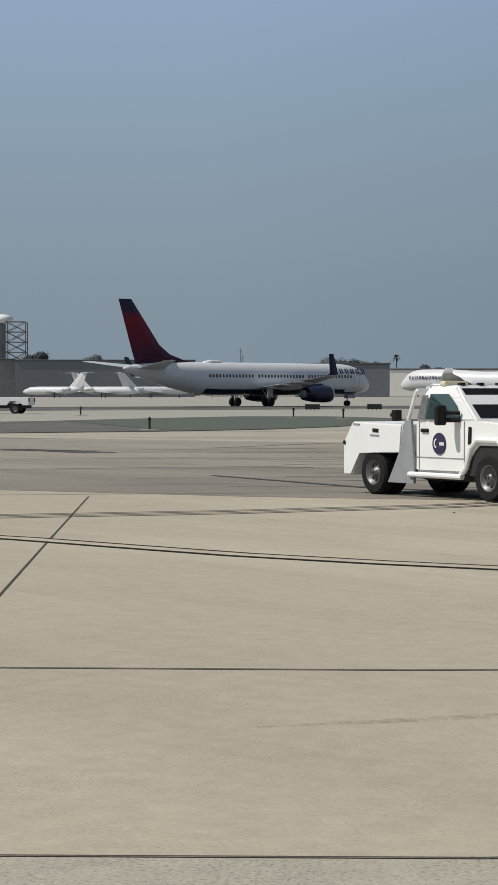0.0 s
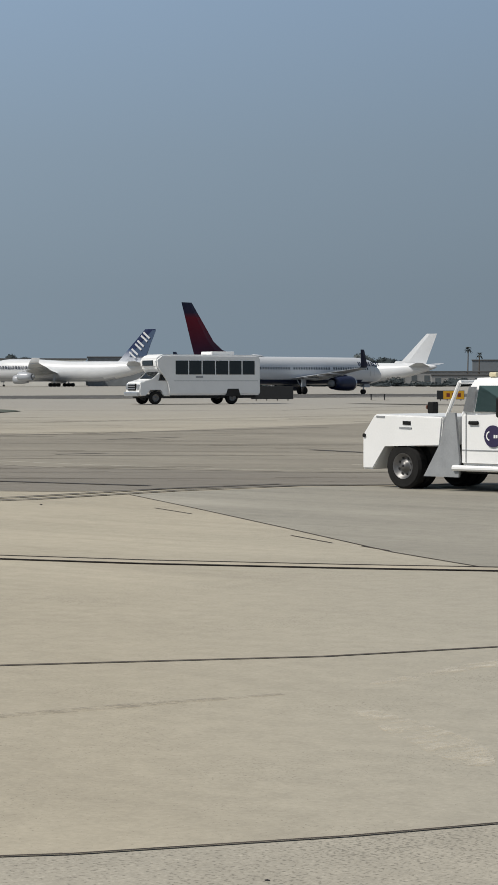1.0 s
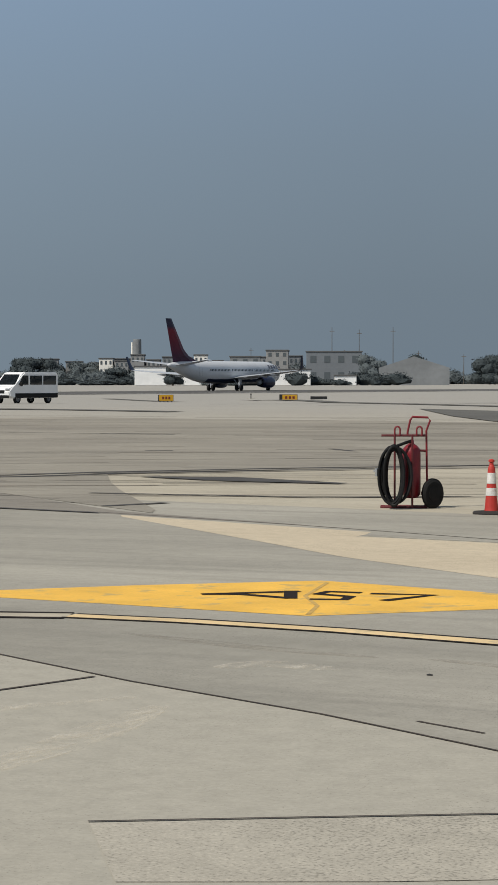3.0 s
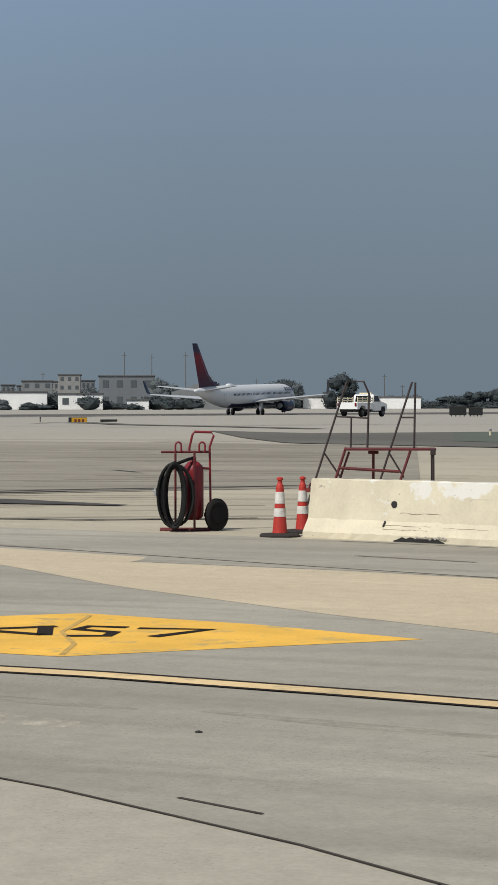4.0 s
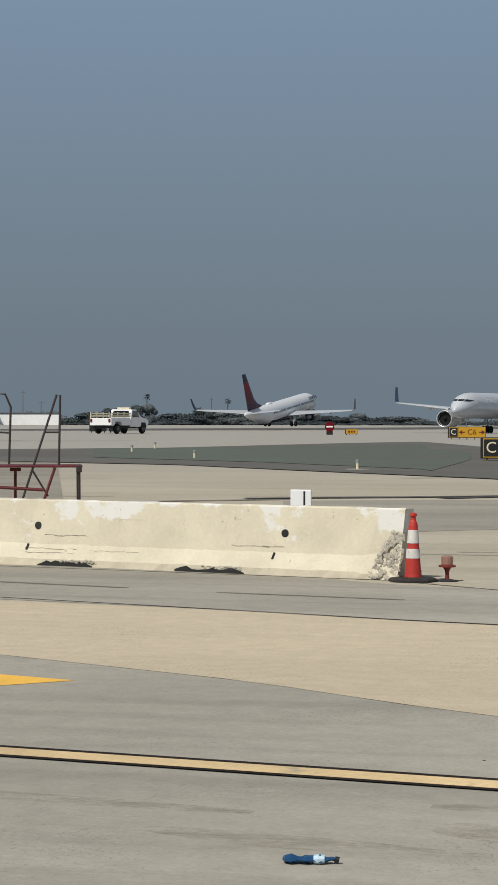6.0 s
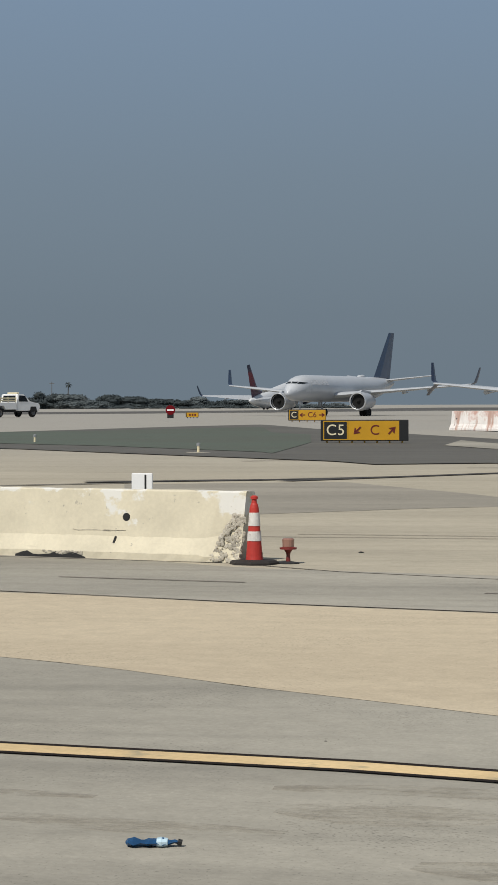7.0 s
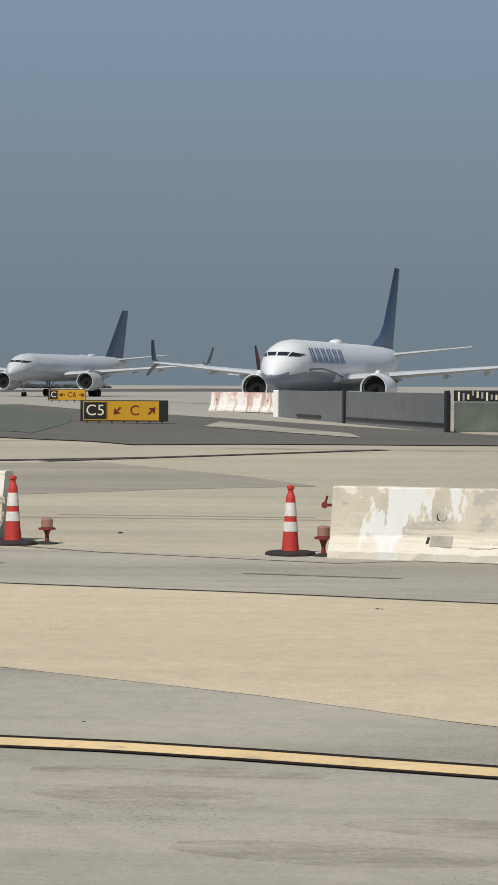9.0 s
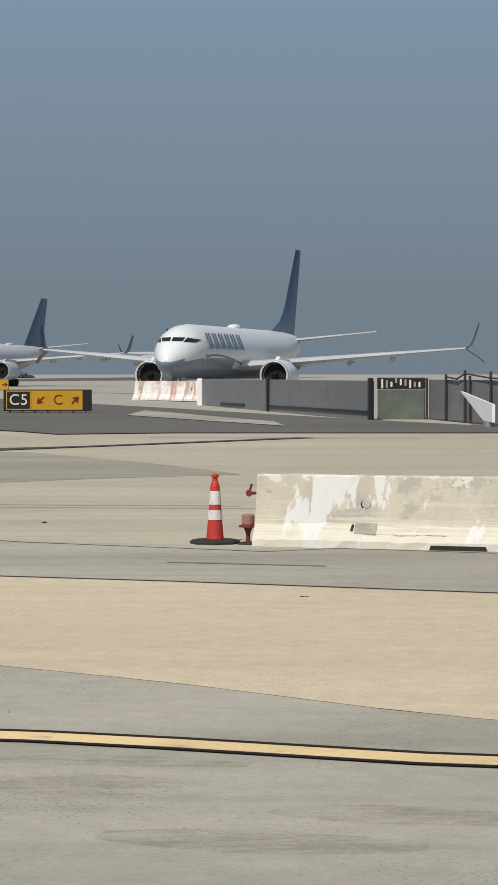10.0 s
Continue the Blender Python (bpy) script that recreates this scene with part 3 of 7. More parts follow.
patch("stained_pavement", [(-43.92, 19.90), (-41.81, 26.64), (-33.98, 25.78), (-27.38, 28.15), (-26.30, 30.17), (-23.41, 32.16), (-14.95, 25.73), (-23.13, 37.56), (-17.07, 44.53), (-14.24, 47.36)],
      [(-74.06, 37.26), (-63.97, 40.24), (-54.99, 44.56), (-57.97, 66.20), (-62.32, 72.41), (-53.34, 87.18), (-45.62, 87.13), (-27.03, 88.95)], pavement_material("rubbered_concrete", (0.315, 0.288, 0.235), (0.232, 0.21, 0.172), turn=0),
      "brownish rubber-stained concrete taxi lane", 0.009, 40, 6)
patch("stained_pavement", [(-7.18, 36.33), (-5.28, 37.27), (-2.42, 39.78), (-0.16, 41.12)], [(-10.04, 50.80), (-5.21, 52.84), (-1.87, 46.02), (-0.24, 41.57)], pavement_material("old_concrete", (0.34, 0.31, 0.255), (0.25, 0.23, 0.19), turn=5), "grey wedge of concrete on apron", 0.004, 20, 4)
patch("shoulder_apron", [(-4.97, 92.04), (1.22, 76.04)], [(-4.74, 101.98), (0.91, 82.20)], CONCRETE_GREY, "pale concrete wedge beside fence", 0.05, 12, 2)

# joints, lines and marks
J = [
    [(-10.87, 0.60), (-9.00, 2.90), (-7.75, 4.75), (-6.90, 6.80), (-6.35, 8.95)],
    [(-5.48, -2.40), (-4.22, -0.77), (-3.65, 0.25), (-3.10, 1.50), (-2.50, 2.75), (-1.90, 3.80)],
    [(-3.75, 4.45), (-2.87, 5.00), (-1.80, 5.66), (-1.0, 6.1)],
    [(-31.17, 14.34), (-21.24, 7.49), (-15.40, 3.47), (-11.88, 1.07)],
    [(-20.0, 26.4), (-16.0, 25.8), (-12.0, 24.4), (-8.0, 22.7), (-4.58, 21.43), (-3.00, 20.80), (-0.67, 20.05), (1.47, 19.20), (8.5, 16.5)],
    [(-9.35, 27.40), (-3.90, 25.93), (-2.48, 24.69), (0.18, 23.36), (0.95, 23.80), (2.55, 23.12)],
]
lines("ground_joint", J[:1] + J[4:], 0.04, SEALANT, "dark sealed joint between concrete slabs", 0.006, 1.5)
lines("ground_joint", J[1:4] + [JOINT_A[:-1]], 0.024, SEALANT, "dark sealed joint between concrete slabs", 0.006, 1.5)
lines("ground_joint", [[(-21.48, 16.54), (-20.04, 15.86)], [(-16.05, 13.54), (-14.81, 12.90)], [(-14.26, 12.77), (-13.58, 12.45)], [(-3.54, 8.03), (-3.01, 7.77)]], 0.03, SEALANT, "broken crack in concrete", 0.006, 1.0)
far_joints = [[(-59.84, 65.63), (-36.58, 66.24)], [(-69.29, 54.23), (-65.68, 83.53)], [(-11.31, 52.52), (-5.60, 54.57), (0.47, 62.28)], [(-23.44, 38.10), (-19.29, 42.79), (-16.94, 46.58)],
              [(-2.82, 64.24), (4.80, 62.90)], [(-10.78, 52.11), (-7.28, 54.05)], [(-71.63, 35.86), (-67.43, 48.80)], [(-74.61, 82.81), (-49.10, 89.70)], [(-131.74, 70.49), (-108.30, 94.75)], [(-88.13, 71.97), (-78.04, 81.13), (-85.13, 109.31)], [(-59.56, 28.91), (-55.56, 29.94)], [(-57.35, 27.64), (-53.89, 37.11)], [(-55.22, 42.26), (-54.43, 58.53)], [(-60.92, 115.77), (-35.53, 133.68)], [(-53.16, 114.53), (-42.02, 131.48)], [(-22.70, 105.41), (-13.78, 105.34)], [(-10.12, 70.01), (-3.38, 76.88)]]
lines("ground_joint", [[(-4.30, 31.08), (0.23, 30.82)], [(-3.78, 31.72), (-0.12, 31.37)]], 0.05, SEALANT, "thin joint behind barriers", 0.008, 2.0)
lines("ground_joint", far_joints, 0.16, RUBBER_MARK, "dark joint across far concrete", 0.022, 3.0)
lines("tyre_mark", [LANE_EDGE[:-1], [(x - 0.62, y + 0.16) for x, y in LANE_EDGE[:6]]], 0.15, RUBBER_MARK, "black tyre mark curving across concrete", 0.017, 1.0)
lines("tyre_mark", [[(-38.0, 38.5), (-33.0, 37.1), (-26.8, 35.0), (-24.6, 36.4), (-23.6, 38.6), (-21.0, 42.2), (-17.5, 45.8), (-14.7, 48.0), (-10.0, 51.5)], [(-29.0, 34.6), (-26.0, 34.2), (-23.9, 35.9), (-22.9, 38.2), (-20.4, 41.6)]], 0.30, RUBBER_MARK,
      "pair of dark tyre ruts curving past sign", 0.018, 1.0)
lines("tyre_mark", [[(-6.65, 53.10), (-3.44, 57.13), (-0.62, 60.83), (1.66, 63.92)], [(-11.16, 51.79), (-7.42, 53.62), (-4.09, 56.34)]], 0.55, RUBBER_MARK, "wide dark tyre mark across taxi lane", 0.018, 3.0)
lines("tyre_mark", [[(-37.76, 21.67), (-30.88, 20.47), (-26.52, 21.33)], [(-56.25, 34.77), (-58.69, 41.22), (-55.64, 48.77)], [(-49.41, 41.71), (-49.47, 45.02)], [(-40.33, 31.45), (-40.15, 33.03)]], 0.20, RUBBER_MARK, "dark tyre mark on taxi lane", 0.014, 3.0)
lines("tyre_mark", [[(-58.99, 28.58), (-56.93, 29.18), (-53.95, 29.12)]], 1.2, RUBBER_MARK, "broad dark skid patch on taxi lane", 0.016, 3.0)


def rubber_streaks(seed, count, r0, r1, a0, a1, mat, label):
    """Short rubber streaks left along the taxi lanes."""
    r = random.Random(seed)
    bm = bmesh.new()
    for _ in range(count):
        rad, az = r.uniform(r0, r1), radians(r.uniform(a0, a1))
        p = Vector((2.4 + rad * math.sin(az), -6.8 + rad * math.cos(az)))
        k = az + radians(90 + r.uniform(-7, 7))
        d = Vector((math.sin(k), math.cos(k))) * r.uniform(0.6, 5.5)
        strip(bm, [tuple(p - d), tuple(p + d * r.uniform(-0.2, 0.2)), tuple(p + d)], r.uniform(0.02, 0.0018 * rad + 0.03), 0.0105 + 0.00004 * rad, 3.0)
    return tagged(single("tyre_mark", bm, mat, label, "marking", kind="structure"), kind="stuff")


rubber_streaks(5, 90, 40, 110, -58, -20, surf("rubber_streak", (0.235, 0.212, 0.178), 0.9, vary=0.3, scale=1.0), "many faint rubber streaks on taxi lane")
rubber_streaks(8, 170, 42, 105, -56, -19, surf("brown_rubber_streak", (0.205, 0.176, 0.138), 0.9, vary=0.35, scale=0.7), "brown rubber streaks along taxi lane")
rubber_streaks(9, 26, 44, 90, -56, -19, surf("dark_rubber_streak", (0.10, 0.085, 0.07), 0.9, vary=0.35, scale=0.7), "short dark rubber streaks on taxi lane")
lines("tyre_mark", [[(-16.86, 27.22), (-16.43, 28.52)], [(-39.24, 45.06), (-38.41, 45.63)], [(-37.49, 44.92), (-35.29, 45.12)], [(-32.12, 38.67), (-31.15, 38.82)], [(-29.65, 51.59), (-28.99, 52.03)], [(-39.63, 66.22), (-37.33, 68.13)], [(-25.60, 55.47), (-24.15, 53.86)], [(-19.21, 30.75), (-14.92, 31.21), (-12.58, 32.70)]], 0.22, RUBBER_MARK,
      "dark skid mark on concrete", 0.016, 2.0)
patch("tyre_mark", [(-21.6, 36.9), (-19.1, 36.0), (-16.6, 35.9)], [(-21.5, 37.1), (-19.7, 37.7), (-16.5, 36.2)], RUBBER_MARK, "black tapered skid patch on concrete", 0.020, 12, 2)
lines("taxi_edge", [[(-118.62, 203.43), (-56.32, 123.73), (-41.24, 116.92)], [(-90.49, 101.30), (-71.54, 101.25), (-53.66, 98.23)]], 1.6, TARMAC, "dark asphalt edge strip of taxiway", 0.03, 6.0)

lines("tyre_mark", [[(-0.79, 22.05), (0.74, 21.60)], [(-5.39, 23.66), (-3.30, 23.12)], [(-8.21, 24.66), (-6.51, 24.07)]], 0.10, surf("faint_rubber", (0.16, 0.14, 0.115), 0.9, vary=0.4, scale=4), "faint short skid mark in front of barriers", 0.006, 1.0)

ROUGH = pavement_material("rough_concrete", (0.43, 0.395, 0.325), (0.36, 0.33, 0.27), turn=30, pits=0.06)
patch("rough_pavement", [(-4.03, -3.20), (-2.9, -1.6), (-2.3, 0.2), (-1.5, 1.8), (-0.9, 2.8)], [(-5.46, -2.42), (-4.20, -0.79), (-3.63, 0.23), (-3.08, 1.48), (-2.48, 2.73)], ROUGH, "rough exposed-aggregate concrete slab", 0.003, 40, 4)
patch("rough_pavement", [(-3.0, 3.4), (-2.0, 3.9), (-0.5, 4.8)], [(-3.73, 4.43), (-2.85, 4.98), (-1.0, 6.08)], ROUGH, "rough exposed-aggregate concrete slab", 0.0035, 40, 4)

TAXI_LINE_WEST = [(-34.0, 5.0), (-24.0, 7.15), (-22.0, 7.65), (-20.15, 7.9), (-18.2, 8.2), (-16.3, 8.75), (-14.4, 9.5), (-12.5, 10.5), (-10.5, 11.7), (-8.6, 12.35)]
TAXI_LINE = [(-8.6, 12.35), (-7.5, 12.42), (-6.0, 12.34), (-4.0, 12.02), (-2.0, 11.62), (-1.07, 11.43), (-0.37, 11.21), (0.83, 10.77), (6.0, 9.6), (14.0, 7.6)]


def double_line(pts, gap, edge, inner, label):
    """Two dark lines with a painted line between them."""
    bm = bmesh.new()
    strip(bm, pts, gap, 0.008, 2.0, 0)
    for side in (1, -1):
        off = []
        for i, p in enumerate(pts):
            a, b = Vector(pts[max(i - 1, 0)]), Vector(pts[min(i + 1, len(pts) - 1)])
            d = (b - a).normalized()
            off.append(tuple(Vector(p) + Vector((-d.y, d.x)) * side * (gap / 2 + edge * 0.45)))
        strip(bm, off, edge, 0.010, 2.0, 1)
    return single("taxi_line", bm, [inner, BLACK_PAINT], label, "line marking", kind="structure")


double_line(TAXI_LINE_WEST, 0.32, 0.10, surf("worn_line", (0.43, 0.38, 0.29), 0.85, vary=0.15), "worn line edged in black on concrete")
double_line(TAXI_LINE, 0.25, 0.06, LINE_YELLOW, "faded yellow line edged in black on concrete")

bm = bmesh.new()
DIAMOND = [(-11.0, 13.55), (-9.5, 15.2), (-8.06, 16.50), (-6.3, 16.1), (-4.55, 15.42), (-5.6, 14.4), (-6.72, 13.27), (-8.8, 13.42)]
bm.faces.new([bm.verts.new((x, y, 0.006)) for x, y in DIAMOND])
single("taxiway_marking", bm, YELLOW_PAINT, "large yellow painted marking with dark bars", "ground marking", kind="structure")
MARK_U, MARK_V = Vector((2.25, 0.62)), Vector((-0.62, 1.55))
MARK_C = Vector((-7.38, 15.02))
GLYPHS = [[(-0.50, -0.06), (-0.10, 0.22)], [(-0.50, -0.06), (-0.34, -0.02), (-0.12, -0.20)], [(-0.14, 0.24), (-0.12, -0.22)],
          [(0.16, 0.20), (0.02, 0.24), (-0.02, 0.08), (0.12, -0.04), (0.10, -0.22), (-0.04, -0.24)],
          [(0.20, 0.16), (0.46, 0.14), (0.26, -0.24)]]
lines("taxiway_marking", [[tuple(MARK_C + MARK_U * u + MARK_V * v) for u, v in g] for g in GLYPHS], 0.13, BLACK_PAINT, "black bars on yellow marking", 0.009, 1.0)
lines("joint_stain", [[(-6.75, 13.35), (-7.0, 14.1), (-7.5, 14.9), (-7.9, 16.3)]], 0.045, surf("worn_yellow", (0.52, 0.33, 0.09), 0.85, vary=0.3, scale=6), "worn crack across yellow marking", 0.0068, 0.5)


def scuff_material(name, base, low, high, grain):
    """A scrape or stain that is worn through in patches and scratches."""
    m = surf(name, base, 0.9, vary=0.2, scale=3, fine=30)
    n, l = m.node_tree.nodes, m.node_tree.links
    tc, mp, tx, tx2 = n.new("ShaderNodeTexCoord"), n.new("ShaderNodeMapping"), n.new("ShaderNodeTexNoise"), n.new("ShaderNodeTexNoise")
    mp.inputs["Scale"].default_value, mp.inputs["Rotation"].default_value = grain, (0, 0, radians(8))
    l.new(tc.outputs["Object"], mp.inputs[0])
    for t, sc, d in ((tx, 3.2, 8), (tx2, 26.0, 4)):
        t.inputs["Scale"].default_value, t.inputs["Detail"].default_value, t.inputs["Roughness"].default_value = sc, d, 0.7
        l.new(mp.outputs[0], t.inputs["Vector"])
    add, cut = n.new("ShaderNodeMath"), n.new("ShaderNodeMapRange")
    add.operation = "MULTIPLY_ADD"
    l.new(tx2.outputs[0], add.inputs[0])
    add.inputs[1].default_value = 0.5
    l.new(tx.outputs[0], add.inputs[2])
    cut.inputs[1].default_value, cut.inputs[2].default_value, cut.inputs[4].default_value = low, high, 0.85
    l.new(add.outputs[0], cut.inputs[0])
    clear, mix = n.new("ShaderNodeBsdfTransparent"), n.new("ShaderNodeMixShader")
    l.new(cut.outputs[0], mix.inputs[0])
    l.new(clear.outputs[0], mix.inputs[1])
    l.new(n["Principled BSDF"].outputs[0], mix.inputs[2])
    l.new(mix.outputs[0], n["Material Output"].inputs[0])
    return m


SCRAPE = scuff_material("pale_scrape", (0.47, 0.435, 0.365), 0.70, 0.92, (2.6, 0.8, 1))
OIL = scuff_material("old_oil_stain", (0.185, 0.17, 0.14), 0.66, 1.0, (0.7, 2.4, 1))


def scuff(pts, width, mat=None, label="pale scraped streak on concrete slab"):
    """A scraped streak that thins out at both ends."""
    bm = bmesh.new()
    prev = None
    seg = [Vector(p) for p in pts]
    rows = [seg[i].lerp(seg[i + 1], k / 6) for i in range(len(seg) - 1) for k in range(6)] + [seg[-1]]
    for i, p in enumerate(rows):
        d = (rows[min(i + 1, len(rows) - 1)] - rows[max(i - 1, 0)]).normalized()
        w = width / 2 * math.sin(math.pi * (0.06 + 0.88 * i / (len(rows) - 1))) ** 0.6
        row = [bm.verts.new((q.x, q.y, 0.0055)) for q in (p + Vector((-d.y, d.x)) * w, p - Vector((-d.y, d.x)) * w)]
        if prev:
            bm.faces.new((prev[0], prev[1], row[1], row[0]))
        prev = row
    ob = single("concrete_scuff", bm, mat or SCRAPE, label, "marking", kind="structure")
    ob.visible_shadow = False
    return ob


scuff([(-6.6, 3.9), (-6.7, 5.0), (-6.6, 6.2), (-6.2, 7.2), (-5.6, 8.2)], 0.22)
scuff([(-4.95, 5.3), (-5.05, 6.6), (-5.25, 7.9)], 0.36)
scuff([(-5.9, 3.0), (-4.9, 2.45), (-4.3, 2.0)], 0.34)
scuff([(-5.8, 9.75), (-5.6, 10.15), (-4.95, 10.05)], 0.34)
for run, wide in (([(-1.3, 10.2), (-0.8, 10.1), (-0.3, 10.05)], 0.55), ([(-0.6, 9.0), (0.0, 8.85), (0.7, 8.75)], 0.42), ([(0.1, 9.5), (0.6, 9.4), (1.3, 9.25)], 0.40), ([(-1.4, 10.75), (-0.7, 10.75), (0.0, 10.6)], 0.30), ([(-2.6, 9.9), (-1.9, 9.7), (-1.2, 9.6)], 0.30), ([(-4.6, 10.9), (-3.4, 10.6), (-2.2, 10.4)], 0.22),
                  ([(-9.4, 20.4), (-7.0, 18.6), (-5.6, 17.6)], 0.35), ([(-7.5, 11.4), (-6.2, 11.0), (-5.0, 10.8)], 0.25)):
    scuff(run, wide, OIL, "faint dark oil stain on concrete slab")
scuff([(-7.55, 0.57), (-7.28, 1.35), (-7.0, 2.28), (-6.7, 3.18)], 0.16, OIL, "faint grey tyre smear across slab")
lines("concrete_scuff", [[(-46.47, 28.24), (-39.57, 27.57), (-34.56, 27.34), (-30.11, 27.71), (-28.91, 29.58)], [(-30.49, 31.48), (-27.05, 32.33), (-24.48, 32.19)]], 0.14, PALE_SCUFF, "pale scraped streak on concrete", 0.012, 1.0)


# ---- aircraft ----
def airliner(name, label, spec):
    """An airliner with its nose along +y; the origin lies on the ground between the main wheels."""
    s = spec
    top = thing(name, label, "airplane")
    R, zc, nose, tail = s["radius"], s["zc"], s["nose"], s["tail"]
    L = nose - tail
    prof = [(0.0, -0.42, 0.04), (0.004, -0.41, 0.19), (0.013, -0.36, 0.36), (0.030, -0.27, 0.57), (0.050, -0.16, 0.76), (0.075, -0.07, 0.89), (0.105, -0.02, 0.97), (0.14, 0, 1.0), (0.3, 0, 1.0), (0.5, 0, 1.0), (0.66, 0.0, 1.0), (0.72, 0.03, 0.97), (0.78, 0.12, 0.87), (0.84, 0.25, 0.73), (0.90, 0.40, 0.55), (0.95, 0.52, 0.36), (0.985, 0.60, 0.20), (1.0, 0.62, 0.07)]
    rings, n = [], 28
    for k, dz, r in prof:
        y = nose - k * L
        hump = s.get("hump", 0) if k < 0.3 else s.get("hump", 0) * max(0, 1 - (k - 0.3) / 0.08)
        ring = []
        for i in range(n):
            a = 2 * math.pi * i / n
            z = math.sin(a) * R * r * 1.06
            if z > 0:
                z *= 1 + hump * min(1, k / 0.05)
            ring.append((math.cos(a) * R * r, y, zc + dz * R + z))
        rings.append(ring)
    bm = bmesh.new()
    low = s["belly"]
    ring_loft(bm, rings, True, pick=lambda c: 1 if c.z < low(c.y) else 0)
    part("fuselage", bm, [s["body"], s["belly_mat"]], top, smooth=True)

    def foil(sections):
        """sections: (x, y of leading edge, z, chord, thickness)."""
        out = []
        for x, y, z, c, t in sections:
            out.append([(x, y - c * f, z + t * h) for f, h in ((0, 0), (0.08, 0.42), (0.3, 0.6), (0.65, 0.4), (1, 0.03), (1, -0.03), (0.65, -0.25), (0.3, -0.4), (0.08, -0.3))])
        return out
    for sd, word in ((1, "right"), (-1, "left")):
        bm = bmesh.new()
        half, rootc, tipc, ly, sweep, wz, dih = s["half"], s["rootc"], s["tipc"], s["wing_y"], s["sweep"], s["wing_z"], s["dihedral"]
        secs = []
        for f in (0.0, 0.12, 0.34, 0.7, 1.0):
            x = f * half
            chord = rootc + (tipc - rootc) * f if f > 0.34 else (rootc * (1 - f / 0.34) + (rootc + (tipc - rootc) * 0.42) * (f / 0.34))
            secs.append((sd * x, ly - x * sweep, wz + x * dih, chord, chord * 0.11))
        ring_loft(bm, foil(secs), True)
        wing = part("wing", bm, WING_METAL, top, smooth=False)
        for f in (0.28, 0.5, 0.68):
            bm = bmesh.new()
            x = f * half
            y0 = ly - x * sweep - (rootc + (tipc - rootc) * f) * 0.55
            rod(bm, (sd * x, y0, wz + x * dih - 0.35), (sd * x, y0 - 3.0, wz + x * dih - 0.25), 0.22, 0.05)
            part("flap_fairing", bm, WING_METAL, top)
        tx, ty, tz = sd * half, ly - half * sweep, wz + half * dih
        bm = bmesh.new()
        wl_h = s["winglet"]
        ring_loft(bm, [[(tx + sd * o, ty - c0, tz + h), (tx + sd * o + sd * 0.06, ty - (c0 + c1) / 2, tz + h), (tx + sd * o, ty - c1, tz + h), (tx + sd * o - sd * 0.06, ty - (c0 + c1) / 2, tz + h)]
                       for o, c0, c1, h in ((-0.1, 0.05, tipc, 0), (0.32, 0.45, tipc + 0.1, 0.30), (0.55, 1.0, tipc + 0.45, wl_h * 0.5), (0.78, 1.7, tipc + 0.75, wl_h))], True)
        if s.get("split"):
            ring_loft(bm, [[(tx + sd * o, ty - c0, tz + h), (tx + sd * o + sd * 0.05, ty - (c0 + c1) / 2, tz + h), (tx + sd * o, ty - c1, tz + h), (tx + sd * o - sd * 0.05, ty - (c0 + c1) / 2, tz + h)]
                           for o, c0, c1, h in ((-0.1, 0.2, tipc, -0.02), (0.75, 1.0, tipc + 0.5, -0.6), (1.25, 1.6, tipc + 0.75, -1.1))], True)
        part("winglet", bm, s["winglet_mat"], top)
        for ex, ey, ez, er, el in s["engines"]:
            if er <= 0:
                continue
            bm = bmesh.new()
            lathe(bm, [(er * 0.80, 0.35), (er * 0.86, 0.02), (er * 0.95, -0.03 + 0.1), (er * 1.03, -0.35), (er * 1.06, -1.2), (er * 0.98, -el * 0.65), (er * 0.78, -el), (er * 0.70, -el + 0.02), (er * 0.7, -1.4), (er * 0.80, -0.3)][1:], 28, "y", cap=False)
            eng = part("engine", bm, s["nacelle"], top, smooth=True, at=Matrix.Translation((sd * ex, ey, ez)))
            bm = bmesh.new()
            lathe(bm, [(er * 0.86, -0.02), (er * 0.90, 0.06), (er * 0.98, 0.03), (er * 1.0, -0.16), (er * 0.985, -0.17), (er * 0.85, -0.16)], 28, "y", cap=False)
            part("intake_lip", bm, BARE_METAL, eng, "polished metal intake lip", True)
            bm = bmesh.new()
            lathe(bm, [(er * 0.84, -0.5), (er * 0.84, -0.6)], 28, "y")
            lathe(bm, [(0.02, -0.05), (er * 0.18, -0.3), (er * 0.25, -0.52)], 14, "y")
            part("fan", bm, BLACK_PLASTIC, eng, "dark fan behind intake")
            bm = bmesh.new()
            lathe(bm, [(er * 0.55, -el + 0.5), (er * 0.5, -el - 0.4), (er * 0.12, -el - 0.9)], 16, "y")
            part("exhaust", bm, GREY_PANEL, eng, smooth=True)
            bm = bmesh.new()
            prism(bm, [(ey - 0.6, ez + er * 0.9), (ey - el - 1.0, wz + ex * dih - 0.2), (ey - el - 2.0, wz + ex * dih + 0.1), (ey - 1.5, ez + er * 1.25)], sd * ex - 0.15, sd * ex + 0.15, "x")
            part("pylon", bm, s["nacelle"], top)
        tp = s["tailplane"]
        bm = bmesh.new()
        ring_loft(bm, foil([(sd * 0.3, tp[0], tp[1], tp[2], tp[2] * 0.09), (sd * tp[3], tp[0] - tp[4], tp[1] + tp[3] * 0.12, tp[5], tp[5] * 0.09)]), True)
        part("tailplane", bm, s.get("tailplane_mat", WING_METAL), top)
        # main leg with two wheels
        bm = bmesh.new()
        gx, wr = s["gear"], s["wheel"]
        rod(bm, (sd * gx, 0, wr), (sd * gx, -0.1, wz + 0.2), 0.13)
